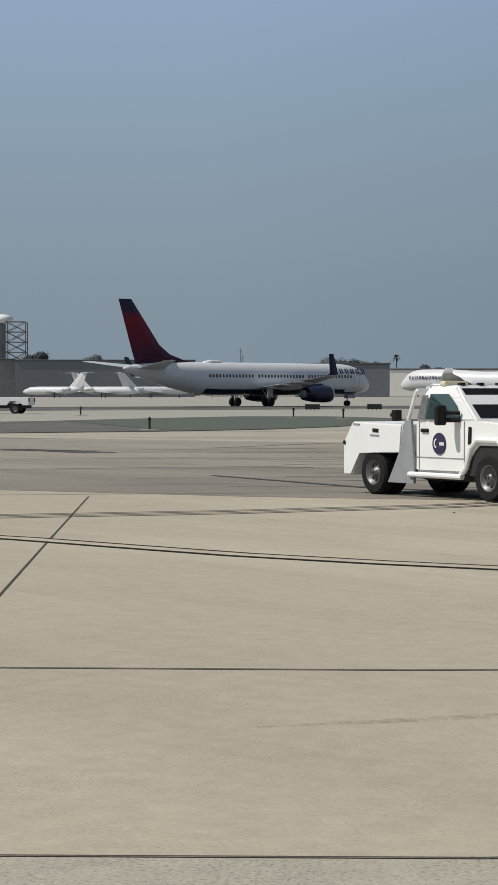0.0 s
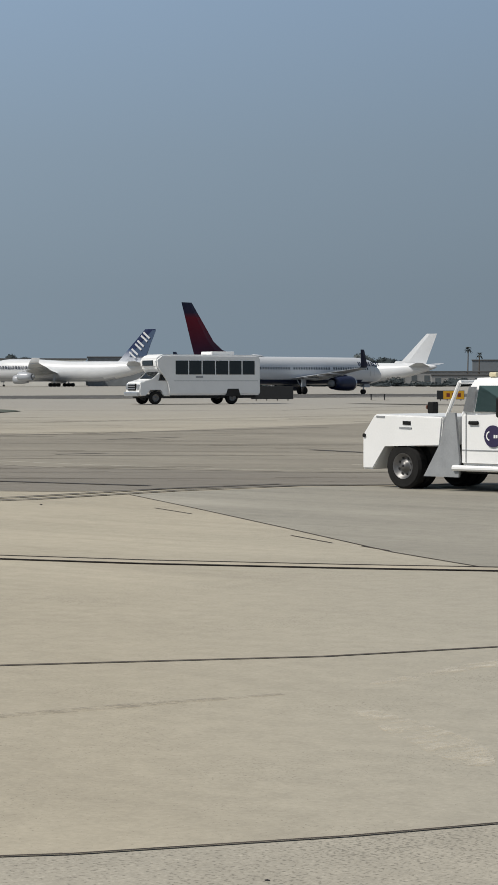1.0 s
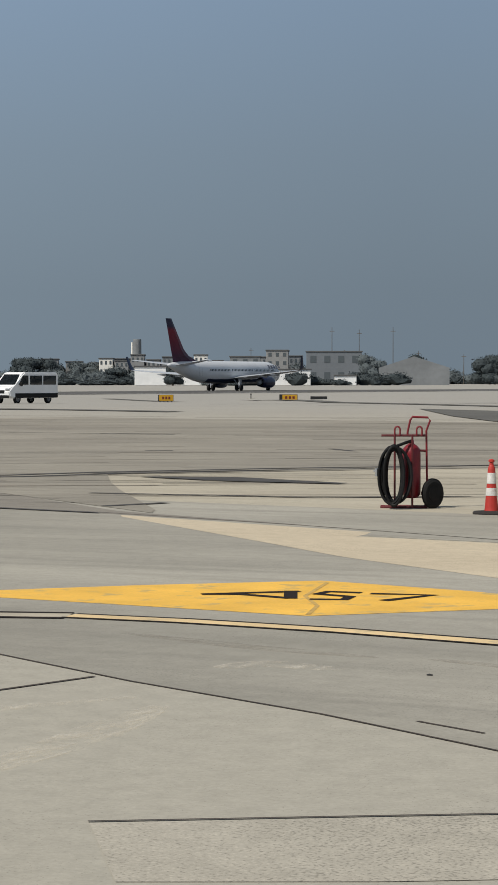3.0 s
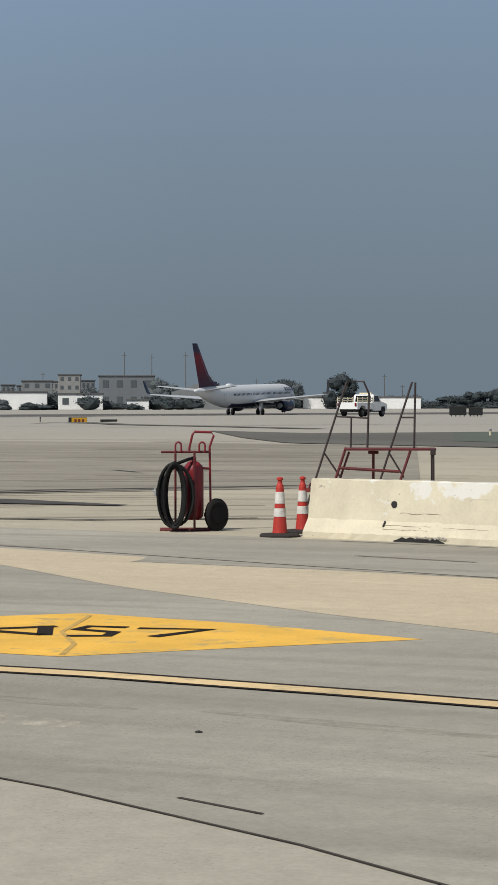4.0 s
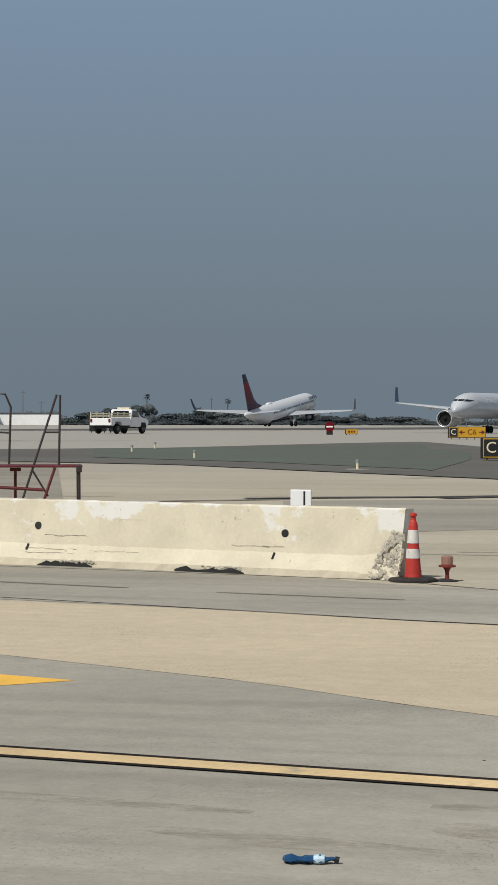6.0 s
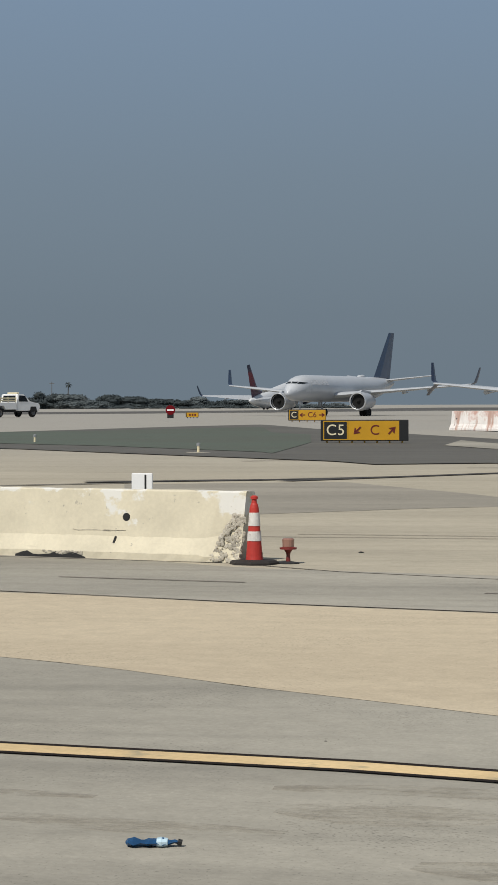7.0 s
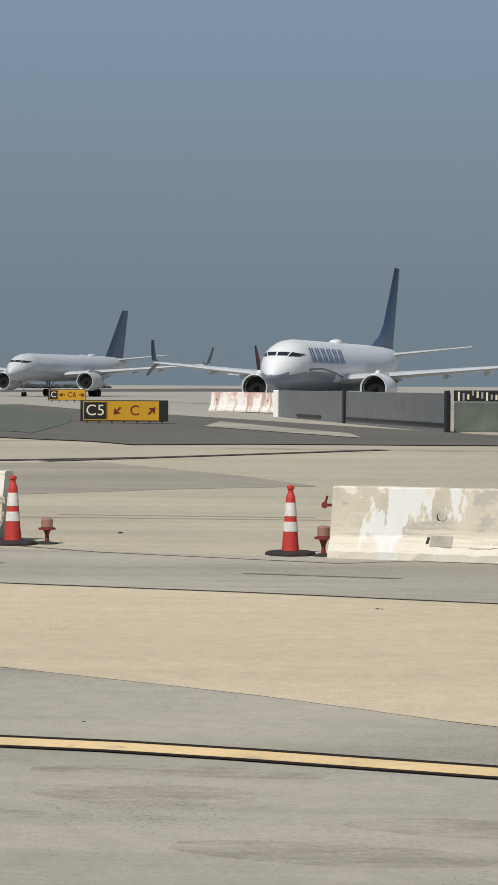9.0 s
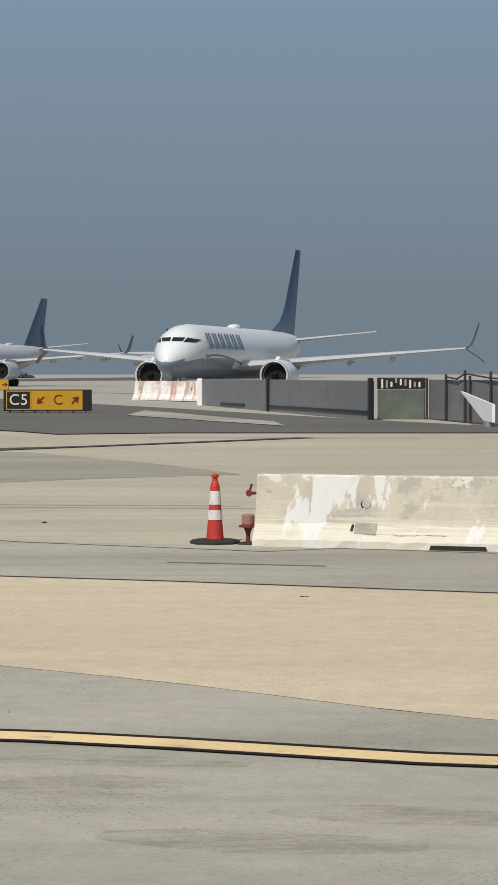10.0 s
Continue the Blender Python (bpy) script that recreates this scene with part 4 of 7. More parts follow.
        rod(bm, (sd * gx, 0, wr * 1.6), (sd * (gx - 1.2), 0.2, wz), 0.07)
        box(bm, (sd * (gx + 0.35), 0, wz * 0.75), (0.06, 0.9, wz * 0.55))
        leg = part("main_gear", bm, GREY_PLANE, top)
        for yy in s["bogie"]:
            for o in (-0.43, 0.43):
                bm = bmesh.new()
                lathe(bm, [(wr * 0.3, -0.17), (wr * 0.88, -0.19), (wr, -0.1), (wr, 0.1), (wr * 0.88, 0.19), (wr * 0.3, 0.17)], 20, "x")
                part("wheel", bm, TYRE, leg, smooth=False, at=Matrix.Translation((sd * gx + o, yy, wr)))
    # fin with dorsal fillet
    f = s["fin"]
    bm = bmesh.new()
    secs = []
    for z, y0, y1, w in f:
        ym = (y0 * 0.7 + y1 * 0.3)
        secs.append([(0, y0, z), (w, ym, z), (w * 0.6, (y0 + 2 * y1) / 3, z), (0, y1, z), (-w * 0.6, (y0 + 2 * y1) / 3, z), (-w, ym, z)])
    ring_loft(bm, secs, True)
    part("fin", bm, s["fin_mat"], top)
    # nose gear
    bm = bmesh.new()
    ng = s["nose_gear"]
    rod(bm, (0, ng, 0.35), (0, ng + 0.1, zc - R * 0.8), 0.09)
    box(bm, (0.35, ng + 0.5, zc - R - 0.25), (0.04, 1.3, 0.5))
    box(bm, (-0.35, ng + 0.5, zc - R - 0.25), (0.04, 1.3, 0.5))
    leg = part("nose_gear", bm, GREY_PLANE, top)
    for o in (-0.2, 0.2):
        bm = bmesh.new()
        lathe(bm, [(0.12, -0.1), (0.31, -0.1), (0.345, -0.05), (0.345, 0.05), (0.31, 0.1), (0.12, 0.1)], 16, "x")
        part("wheel", bm, TYRE, leg, at=Matrix.Translation((o, ng, 0.345)))
    # cockpit panes, wrapped round the nose
    def skin(k, a, out=1.012):
        """A point on the skin at the fraction k of the length and angle a."""
        for (k0, d0, r0), (k1, d1, r1) in zip(prof, prof[1:]):
            if k0 <= k <= k1:
                q = (k - k0) / (k1 - k0)
                d, r = d0 + (d1 - d0) * q, (r0 + (r1 - r0) * q) * out
                return Vector((math.cos(a) * R * r, nose - k * L, zc + d * R + math.sin(a) * R * r * 1.06))
    if s.get("cockpit", True):
        def level(a, z):
            """The point on the nose at the angle a whose height is z times the radius over the axis."""
            lo, hi = 0.004, 0.14
            for _ in range(30):
                k = (lo + hi) / 2
                if skin(k, a).z < zc + z * R:
                    lo = k
                else:
                    hi = k
            return skin(hi, a, 1.02)
        for a0, a1, z0, z1, z2 in ((54, 87, 0.37, 0.51, 0.52), (28, 50, 0.34, 0.44, 0.51), (93, 126, 0.37, 0.52, 0.51), (130, 152, 0.34, 0.51, 0.44)):
            bm = bmesh.new()
            grid = []
            for i in range(7):
                a = radians(a0 + (a1 - a0) * i / 6)
                zt = z1 + (z2 - z1) * i / 6
                grid.append([bm.verts.new(level(a, z0 + (zt - z0) * j / 4)) for j in range(5)])
            for i in range(6):
                for j in range(4):
                    bm.faces.new((grid[i][j], grid[i + 1][j], grid[i + 1][j + 1], grid[i][j + 1]))
            part("cockpit_window", bm, DARK_GLASS, top)
    # cabin windows, on both sides
    bm = bmesh.new()
    box(bm, (0, 0, 0), (0.03, 0.25, 0.36), 0.0)
    pane = finish(bm, "cabin_window", DARK_GLASS)
    y, zz = nose - 0.125 * L, zc + 0.36
    wx = R * math.sqrt(max(0.05, 1 - ((zz - zc) / (R * 1.06)) ** 2))
    count = s.get("windows", 0)
    for i in range(count):
        yy = y - i * (0.60 * L) / count
        if i in s.get("skip", ()):
            continue
        for sd in (1, -1):
            share("cabin_window", pane, top, Matrix.Translation((sd * (wx + 0.005), yy, zz)) @ pose(0, 0, 0, 0, -sd * 9, 0))
    for k, hgt in s.get("doors", ()):
        for sd in (1, -1):
            for dy in (-0.45, 0.45):
                bm = bmesh.new()
                box(bm, (sd * (R * 1.003), nose - k * L + dy, zc + 0.05), (0.02, 0.03, 1.5))
                part("door_seam", bm, GREY_PANEL, top, "dark door outline")
    if s.get("dome"):
        dy, dl = s["dome"]
        bm = bmesh.new()
        prof2 = []
        ring_loft(bm, [[(math.cos(a) * w * 0.55, dy + o, zc + R * 1.03 + max(0, math.sin(a)) * h) for a in [2 * math.pi * i / 16 for i in range(16)]] for o, w, h in ((dl, 0.2, 0.05), (dl * 0.5, 0.8, 0.30), (-dl * 0.4, 0.9, 0.36), (-dl, 0.5, 0.15))], True)
        part("satellite_dome", bm, s["body"], top, smooth=True)
    for text, size, k, dz, mat in s.get("titles", ()):
        for sd in (1, -1):
            zt = zc + dz
            xt = R * math.sqrt(max(0.05, 1 - (dz / (R * 1.06)) ** 2)) + 0.03
            tilt = math.degrees(math.asin(max(-1, min(1, dz / (R * 1.06)))))
            m = Matrix.Translation((sd * xt, nose - k * L, zt)) @ pose(0, 0, 0, 0, 0, 90 if sd > 0 else -90) @ pose(0, 0, 0, 90 - tilt, 0, 0)
            title_bars("title_bar", text, size, mat, top, m @ Matrix.Diagonal((1.22, 1, 1, 1)))
    return top


S737 = dict(radius=1.88, zc=3.35, nose=21.2, tail=-20.9, half=16.9, rootc=7.9, tipc=1.7, wing_y=7.5, sweep=0.60, wing_z=2.15, dihedral=0.090, winglet=2.5,
            engines=[(4.85, 8.6, 1.55, 1.02, 4.4)], tailplane=(-14.8, 4.5, 4.3, 7.2, 4.6, 1.6), gear=2.86, wheel=0.565, bogie=(0,),
            fin=[(4.6, -9.0, -19.0, 0.05), (5.4, -10.8, -19.2, 0.22), (6.2, -13.6, -19.5, 0.24), (7.3, -15.3, -19.9, 0.22), (12.55, -19.7, -21.7, 0.10)], nose_gear=17.2,
            windows=46, skip=(15, 31), dome=(-6.5, 1.6), doors=((0.10, 0), (0.80, 0)))


def build_redtail():
    s = dict(S737, body=WHITE_PLANE, belly_mat=NAVY, belly=lambda y: 2.0 if -9 < y < 13 else 1.72, winglet_mat=NAVY, nacelle=NAVY, fin_mat=REDTAIL_FIN,
             titles=[(5, 1.15, 0.115, 1.05, NAVY)], tailplane_mat=WING_METAL)
    return airliner("airliner", "white twin-engine airliner with navy and red fin rolling for take-off", s)


def build_bluetail():
    s = dict(S737, body=WHITE_PLANE, belly_mat=BELLY_SHADED, belly=lambda y: 2.55 - 0.5 * math.cos(y * 0.22), winglet_mat=NAVY, nacelle=WHITE_PLANE, fin_mat=BLUETAIL_FIN, split=True, half=17.4, winglet=2.0,
             engines=[(4.85, 8.9, 1.65, 1.12, 4.6)], titles=[(6, 2.0, 0.235, 0.78, BLUETAIL_BLUE)], windows=0, dome=(2.0, 1.1))
    ob = airliner("airliner", "white airliner with blue fin taxiing behind grey fence", s)
    bm = bmesh.new()
    for sd in (1, -1):
        strip_pts = []
        prev = None
        for i in range(40):
            y = 17.0 - i * 0.75
            z = 2.6 - 0.5 * math.cos(y * 0.22)
            x = 1.88 * math.sqrt(max(0.05, 1 - ((z - 3.35) / 2.0) ** 2)) + 0.02
            row = [bm.verts.new((sd * x, y, z + 0.07)), bm.verts.new((sd * x * 0.995, y, z - 0.07))]
            if prev:
                bm.faces.new((prev[0], prev[1], row[1], row[0]))
            prev = row
    part("cheat_line", bm, NAVY, ob, "thin navy wavy line")
    return ob


def build_grey_jet():
    s = dict(S737, radius=1.9, zc=4.2, nose=23.5, tail=-23.8, half=20.3, rootc=9.0, tipc=1.9, wing_y=9.4, sweep=0.55, wing_z=3.0, dihedral=0.09, winglet=2.6,
             engines=[(6.5, 11.2, 2.25, 1.35, 5.2)], tailplane=(-17.0, 5.6, 5.0, 7.6, 4.8, 1.8), gear=3.66, bogie=(-0.6, 0.6), nose_gear=18.3,
             fin=[(5.4, -13.0, -21.6, 0.06), (6.2, -14.0, -21.8, 0.26), (13.6, -21.3, -24.0, 0.12)], windows=0,
             body=SHADED_WHITE_PLANE, belly_mat=GREY_PLANE, belly=lambda y: 3.9, winglet_mat=BLUE_GREY, nacelle=GREY_PLANE, fin_mat=BLUE_GREY, dome=(-8.0, 1.5),
             titles=[(6, 1.4, 0.19, 0.9, GREY_PLANE)], pane_k=(0.034, 0.052))
    return airliner("airliner", "white and grey long airliner with dark fin taxiing", s)


def freighter(label, fin_mat, nac):
    s = dict(S737, radius=3.25, zc=5.2, nose=31.0, tail=-37.5, hump=0.25, half=30.0, rootc=14.5, tipc=4.0, wing_y=15.0, sweep=0.72, wing_z=4.2, dihedral=0.12, winglet=1.8,
             engines=[(11.7, 11.5, 2.4, 1.45, 5.5), (20.8, 3.5, 3.4, 1.45, 5.5)], tailplane=(-26.0, 7.2, 9.0, 11.0, 7.6, 2.6), gear=4.5, wheel=0.62, bogie=(-1.6, 0, 1.6), nose_gear=24.0,
             fin=[(7.6, -21.5, -33.0, 0.1), (9.2, -23.5, -33.6, 0.4), (19.4, -33.5, -37.6, 0.2)], windows=0, skip=(), dome=None, doors=(), body=WHITE_PLANE, belly_mat=GREY_PLANE,
             belly=lambda y: 3.2, winglet_mat=WHITE_PLANE, nacelle=nac, fin_mat=fin_mat)
    return airliner("cargo_airplane", label, s)


def small_jet(m):
    """A parked T-tailed business jet."""
    top = thing("business_jet", "small white parked business jet with T-tail", "airplane", m, "parked small jets")
    bm = bmesh.new()
    rings = []
    for y, z, r in ((10, 1.7, 0.1), (9.2, 1.8, 0.6), (7.5, 2.0, 1.05), (5, 2.05, 1.15), (-4, 2.05, 1.15), (-7, 2.3, 0.75), (-9.5, 2.6, 0.2)):
        rings.append([(math.cos(a) * r, y, z + math.sin(a) * r) for a in [2 * math.pi * i / 16 for i in range(16)]])
    ring_loft(bm, rings, True)
    part("fuselage", bm, WHITE_PLANE, top, smooth=True)
    for sd in (1, -1):
        bm = bmesh.new()
        ring_loft(bm, [[(sd * 0.5, 2.5, 1.3), (sd * 0.5, 0, 1.45), (sd * 0.5, -2.2, 1.3)], [(sd * 9.5, -3.0, 1.9), (sd * 9.5, -3.7, 1.98), (sd * 9.5, -4.4, 1.9)]], True)
        part("wing", bm, WHITE_PLANE, top)
        bm = bmesh.new()
        lathe(bm, [(0.35, 0.0), (0.55, -0.4), (0.55, -1.8), (0.35, -2.8)], 14, "y")
        part("engine", bm, WHITE_PLANE, top, smooth=True, at=Matrix.Translation((sd * 1.65, -3.6, 2.5)))
        bm = bmesh.new()
        ring_loft(bm, [[(0, -9.3, 7.1), (0, -10.2, 7.2), (0, -11.0, 7.1)], [(sd * 4.0, -10.8, 7.0), (sd * 4.0, -11.2, 7.05), (sd * 4.0, -11.6, 7.0)]], True)
        part("tailplane", bm, WHITE_PLANE, top)
        bm = bmesh.new()
        rod(bm, (sd * 1.6, -1.2, 0), (sd * 1.6, -1.2, 1.5), 0.12)
        part("main_gear", bm, TYRE, top)
    bm = bmesh.new()
    ring_loft(bm, [[(0, -5.0, 3.0), (0.15, -7, 3.0), (0, -9.2, 3.0), (-0.15, -7, 3.0)], [(0, -8.8, 7.1), (0.1, -9.8, 7.1), (0, -10.9, 7.1), (-0.1, -9.8, 7.1)]], True)
    part("fin", bm, WHITE_PLANE, top)
    bm = bmesh.new()
    rod(bm, (0, 7.0, 0), (0, 7.0, 1.4), 0.1)
    part("nose_gear", bm, TYRE, top)
    return top


redtail = build_redtail()
bluetail = build_bluetail()
grey_jet = build_grey_jet()


def standing(x, y, heading, z=None):
    """A pose on the ground with the nose along the heading (clockwise from +y)."""
    return pose(x, y, terrain(x, y) if z is None else z, 0, 0, -heading)


# parked far side
cargo_jumbo = freighter("white cargo jumbo with blue fin parked by warehouses", fin_paint("white_and_blue_fin", [(0.0, (0.78, 0.78, 0.78)), (0.5, (0.6, 0.62, 0.66)), (0.95, (0.04, 0.07, 0.15)), (1.0, (0.02, 0.03, 0.08))]), GREY_PLANE)
cargo_jumbo.matrix_basis = standing(*(-577.7, 514.7), -48.05 - 57)
title_bars("fin_title_bar", 3, 5.0, WHITE_PLANE, cargo_jumbo, Matrix.Translation((-0.62, -31.6, 14.0)) @ pose(0, 0, 0, 0, 0, -90) @ pose(0, 0, 0, 90, 0, 0) @ pose(0, 0, 0, 0, 0, 50), 0.12)
bm = bmesh.new()
prism(bm, [(-27.5, 10.2), (-36.6, 19.0), (-38.0, 19.0), (-34.0, 10.2)], -0.52, -0.44, "x")
part("fin_panel", bm, BLUE_GREY, cargo_jumbo, "dark blue fin panel with white letters")
title_bars("title_bar", 11, 1.9, NAVY, cargo_jumbo, Matrix.Translation((-3.35, 18.0, 6.6)) @ pose(0, 0, 0, 0, 0, -90) @ pose(0, 0, 0, 82, 0, 0), 0.05)
white_jumbo = freighter("plain white cargo jumbo parked across the field", WHITE_PLANE, WHITE_PLANE)
white_jumbo.matrix_basis = standing(*(-554.2, 635.6), -40.91 - 66)
for m in (standing(*(-544.5, 325.6), -58.71 - 60), standing(*(-536.5, 338.5), -57.36 + 110), standing(*(-529.1, 349.8), -56.21 + 80), standing(*(-516.1, 368.3), -54.12 - 70)):
    small_jet(m)


# ---- vehicles ----
def road_wheel(parent, x, y, r, w, rim_mat=STEEL, rim=0.58):
    """A wheel whose origin is its axle, the tyre along x."""
    hub = new("wheel")
    hub.parent = parent
    hub.matrix_basis = Matrix.Translation((x, y, r))
    bm = bmesh.new()
    lathe(bm, [(r * rim, -w / 2), (r * 0.90, -w / 2), (r, -w * 0.32), (r, w * 0.32), (r * 0.90, w / 2), (r * rim, w / 2), (r * rim, -w / 2)], 28, "x", cap=False)
    part("tyre", bm, TYRE, hub)
    bm = bmesh.new()
    lathe(bm, [(r * rim * 0.98, w * 0.50), (r * rim * 0.86, w * 0.46), (r * rim * 0.70, w * 0.18), (r * 0.22, w * 0.22), (r * 0.18, w * 0.42), (r * 0.05, w * 0.46)], 24, "x", cap=False)
    lathe(bm, [(r * rim * 0.98, -w * 0.50), (r * rim * 0.70, -w * 0.18), (r * 0.2, -w * 0.3), (0.01, -w * 0.4)], 24, "x", cap=False)
    rimob = part("rim", bm, rim_mat, hub, smooth=True)
    for i in range(8):
        a = 2 * math.pi * i / 8
        bm = bmesh.new()
        rod(bm, (w * 0.15, math.cos(a) * r * 0.36, math.sin(a) * r * 0.36), (w * 0.27, math.cos(a) * r * 0.36, math.sin(a) * r * 0.36), r * 0.05, n=6, mat=0)
        part("lug", bm, DARK_UNDER, hub)
    return hub


def flat_plate(name, poly, x, t, mat, parent, label="", bevel=0.0):
    """A plate cut to a polygon in (y, z), at x with the thickness t."""
    bm = bmesh.new()
    prism(bm, poly, x - t / 2, x + t / 2, "x")
    if bevel:
        bmesh.ops.bevel(bm, geom=bm.edges[:], offset=bevel, segments=2, affect="EDGES")
    return part(name, bm, mat, parent, label)


def tug_truck():
    top = thing("utility_truck", "white flatbed utility truck with sloped bed and round badge", "truck")
    W = 1.98
    bm = bmesh.new()
    prism(bm, [(-0.93, 0.33), (-0.68, 0.33), (-0.42, 0.76), (0.86, 0.76), (0.92, 1.265), (-0.64, 1.30), (-0.93, 0.93)], -W, 0.0, "x")
    bmesh.ops.bevel(bm, geom=bm.edges[:], offset=0.025, segments=2, affect="EDGES")
    bed = part("bed", bm, WHITE_PAINT, top, "white sloped steel bed")
    # frame block, widened and near black to stand in for shade under the bed
    bm = bmesh.new()
    prism(bm, [(-0.70, 0.40), (1.28, 0.30), (1.28, 0.78), (-0.45, 0.775)], -W + 0.36, -0.36, "x")
    part("frame", bm, DARK_UNDER, top)
    for i, (y0, y1, z) in enumerate(((-0.60, -0.40, 1.24), (0.02, 0.20, 1.12), (-0.06, 0.22, 1.05))):
        flat_plate("lettering_bar", [(y0, z), (y1, z - 0.005), (y1, z + 0.025 if i != 1 else z + 0.06), (y0, z + 0.03 if i != 1 else z + 0.065)], 0.004, 0.012, GREY_PANEL if i != 1 else BLACK_PLASTIC, bed)
    bm = bmesh.new()
    rod(bm, (0.0, -0.88, 0.92), (0.02, -0.88, 0.92), 0.035, n=12)
    part("marker_lamp", bm, BLACK_PLASTIC, top)
    # gusset panel between bed and cab
    flat_plate("gusset_panel", [(0.50, 0.24), (1.28, 0.24), (1.30, 0.5), (1.20, 1.34), (1.02, 1.34), (0.86, 0.80)], -0.02, 0.05, GREY_PANEL, top, "grey sheet panel behind cab")
    flat_plate("gusset_panel", [(0.50, 0.24), (1.28, 0.24), (1.30, 0.5), (1.20, 1.34), (1.02, 1.34), (0.86, 0.80)], -W + 0.02, 0.05, GREY_PANEL, top)
    for x in (-0.12, -0.55, -W + 0.55, -W + 0.12):
        bm = bmesh.new()
        tube(bm, [(x, 0.92, 1.28), (x, 1.20, 1.86)], 0.035)
        part("headache_bar", bm, WHITE_PAINT, top)
    bm = bmesh.new()
    tube(bm, [(-0.12, 1.20, 1.86), (-W + 0.12, 1.20, 1.86)], 0.035)
    part("headache_bar", bm, WHITE_PAINT, top)
    bm = bmesh.new()
    box(bm, (-0.1, 0.62, 1.42), (0.14, 0.14, 0.20), 0.02)
    wl_ = part("work_lamp", bm, BLACK_PLASTIC, top)
    bm = bmesh.new()
    rod(bm, (-0.05, 0.545, 1.43), (-0.05, 0.53, 1.43), 0.04, n=12)
    part("lens", bm, LAMP_GLASS, wl_)
    # cab: lower body and glasshouse
    bm = bmesh.new()
    prism(bm, [(1.30, 0.45), (2.72, 0.45), (2.86, 0.62), (2.95, 0.84), (3.12, 0.98), (3.68, 0.98), (3.86, 0.80), (3.92, 0.55), (4.25, 0.50), (4.32, 0.75), (4.30, 1.18), (4.05, 1.30), (2.98, 1.36), (1.30, 1.33)], -W + 0.02, -0.02, "x")
    bmesh.ops.bevel(bm, geom=bm.edges[:], offset=0.04, segments=3, affect="EDGES")
    cab = part("cab_body", bm, WHITE_PAINT, top)
    bm = bmesh.new()
    lo = [(-0.03, 1.30, 1.32), (-0.03, 3.05, 1.34), (-W + 0.03, 3.05, 1.34), (-W + 0.03, 1.30, 1.32)]
    mid = [(-0.10, 1.38, 1.72), (-0.10, 2.58, 1.72), (-W + 0.10, 2.58, 1.72), (-W + 0.10, 1.38, 1.72)]
    hi = [(-0.20, 1.46, 1.93), (-0.20, 2.26, 1.95), (-W + 0.20, 2.26, 1.95), (-W + 0.20, 1.46, 1.93)]
    ring_loft(bm, [lo, mid, hi], True)
    bmesh.ops.bevel(bm, geom=bm.edges[:], offset=0.035, segments=2, affect="EDGES")
    part("cab_roof", bm, WHITE_PAINT, top)

    def pane(name, pts, mat, label=""):
        b = bmesh.new()
        b.faces.new([b.verts.new(p) for p in pts])
        bmesh.ops.solidify(b, geom=b.faces[:], thickness=0.02)
        return part(name, b, mat, top, label)
    pane("quarter_pillar", [(-0.012, 1.36, 1.36), (-0.012, 1.58, 1.36), (-0.075, 1.62, 1.78), (-0.075, 1.44, 1.78)], GREY_PANEL)
    pane("side_window", [(-0.010, 1.62, 1.36), (-0.010, 2.62, 1.36), (-0.060, 2.46, 1.60), (-0.085, 2.20, 1.80), (-0.085, 1.66, 1.80)], TEAL_GLASS, "green-tinted side window")
    pane("side_window", [(-W + 0.010, 1.62, 1.36), (-W + 0.010, 2.62, 1.36), (-W + 0.060, 2.46, 1.60), (-W + 0.085, 2.20, 1.80), (-W + 0.085, 1.66, 1.80)], TEAL_GLASS)
    pane("windscreen", [(-0.16, 2.99, 1.40), (-W + 0.16, 2.99, 1.40), (-W + 0.24, 2.34, 1.90), (-0.24, 2.34, 1.90)], DARK_GLASS, "dark raked windscreen")
    # door, handle, badge
    for nm, poly in (("door_seam", [(1.42, 0.50), (1.435, 0.50), (1.435, 1.34), (1.42, 1.34)]), ("door_seam", [(2.72, 0.62), (2.735, 0.62), (2.735, 1.34), (2.72, 1.34)]), ("body_crease", [(1.34, 0.70), (2.8, 0.70), (2.8, 0.715), (1.34, 0.715)])):
        flat_plate(nm, poly, -0.016, 0.012, GREY_PANEL, cab)
    bm = bmesh.new()
    box(bm, (-0.005, 1.60, 1.17), (0.05, 0.21, 0.065), 0.02)
    part("door_handle", bm, BLACK_PLASTIC, cab, "black door handle")
    bm = bmesh.new()
    rod(bm, (-0.02, 2.02, 0.95), (0.002, 2.02, 0.95), 0.185, n=32)
    badge = part("badge", bm, PURPLE_BADGE, cab, "round dark purple badge")
    bm = bmesh.new()
    for i in range(10):
        a0, a1 = radians(100 + i * 16), radians(116 + i * 16)
        f = [bm.verts.new((0.006, 1.965 + r * math.cos(a), 0.955 + r * math.sin(a))) for r, a in ((0.085, a0), (0.085, a1), (0.06, a1), (0.06, a0))]
        bm.faces.new(f)
    part("badge_arc", bm, WHITE_PAINT, badge)
    for i in range(3):
        flat_plate("lettering_bar", [(2.045 + i * 0.045, 0.92), (2.08 + i * 0.045, 0.92), (2.08 + i * 0.045, 0.975), (2.045 + i * 0.045, 0.975)], 0.004, 0.006, WHITE_PAINT, badge)
    # mirror, vent, steps, arches, lights
    bm = bmesh.new()
    box(bm, (0.26, 2.42, 1.44), (0.20, 0.12, 0.34), 0.035)
    tube(bm, [(-0.02, 2.60, 1.36), (0.2, 2.45, 1.36)], 0.04)
    tube(bm, [(-0.02, 2.60, 1.48), (0.2, 2.45, 1.48)], 0.03)
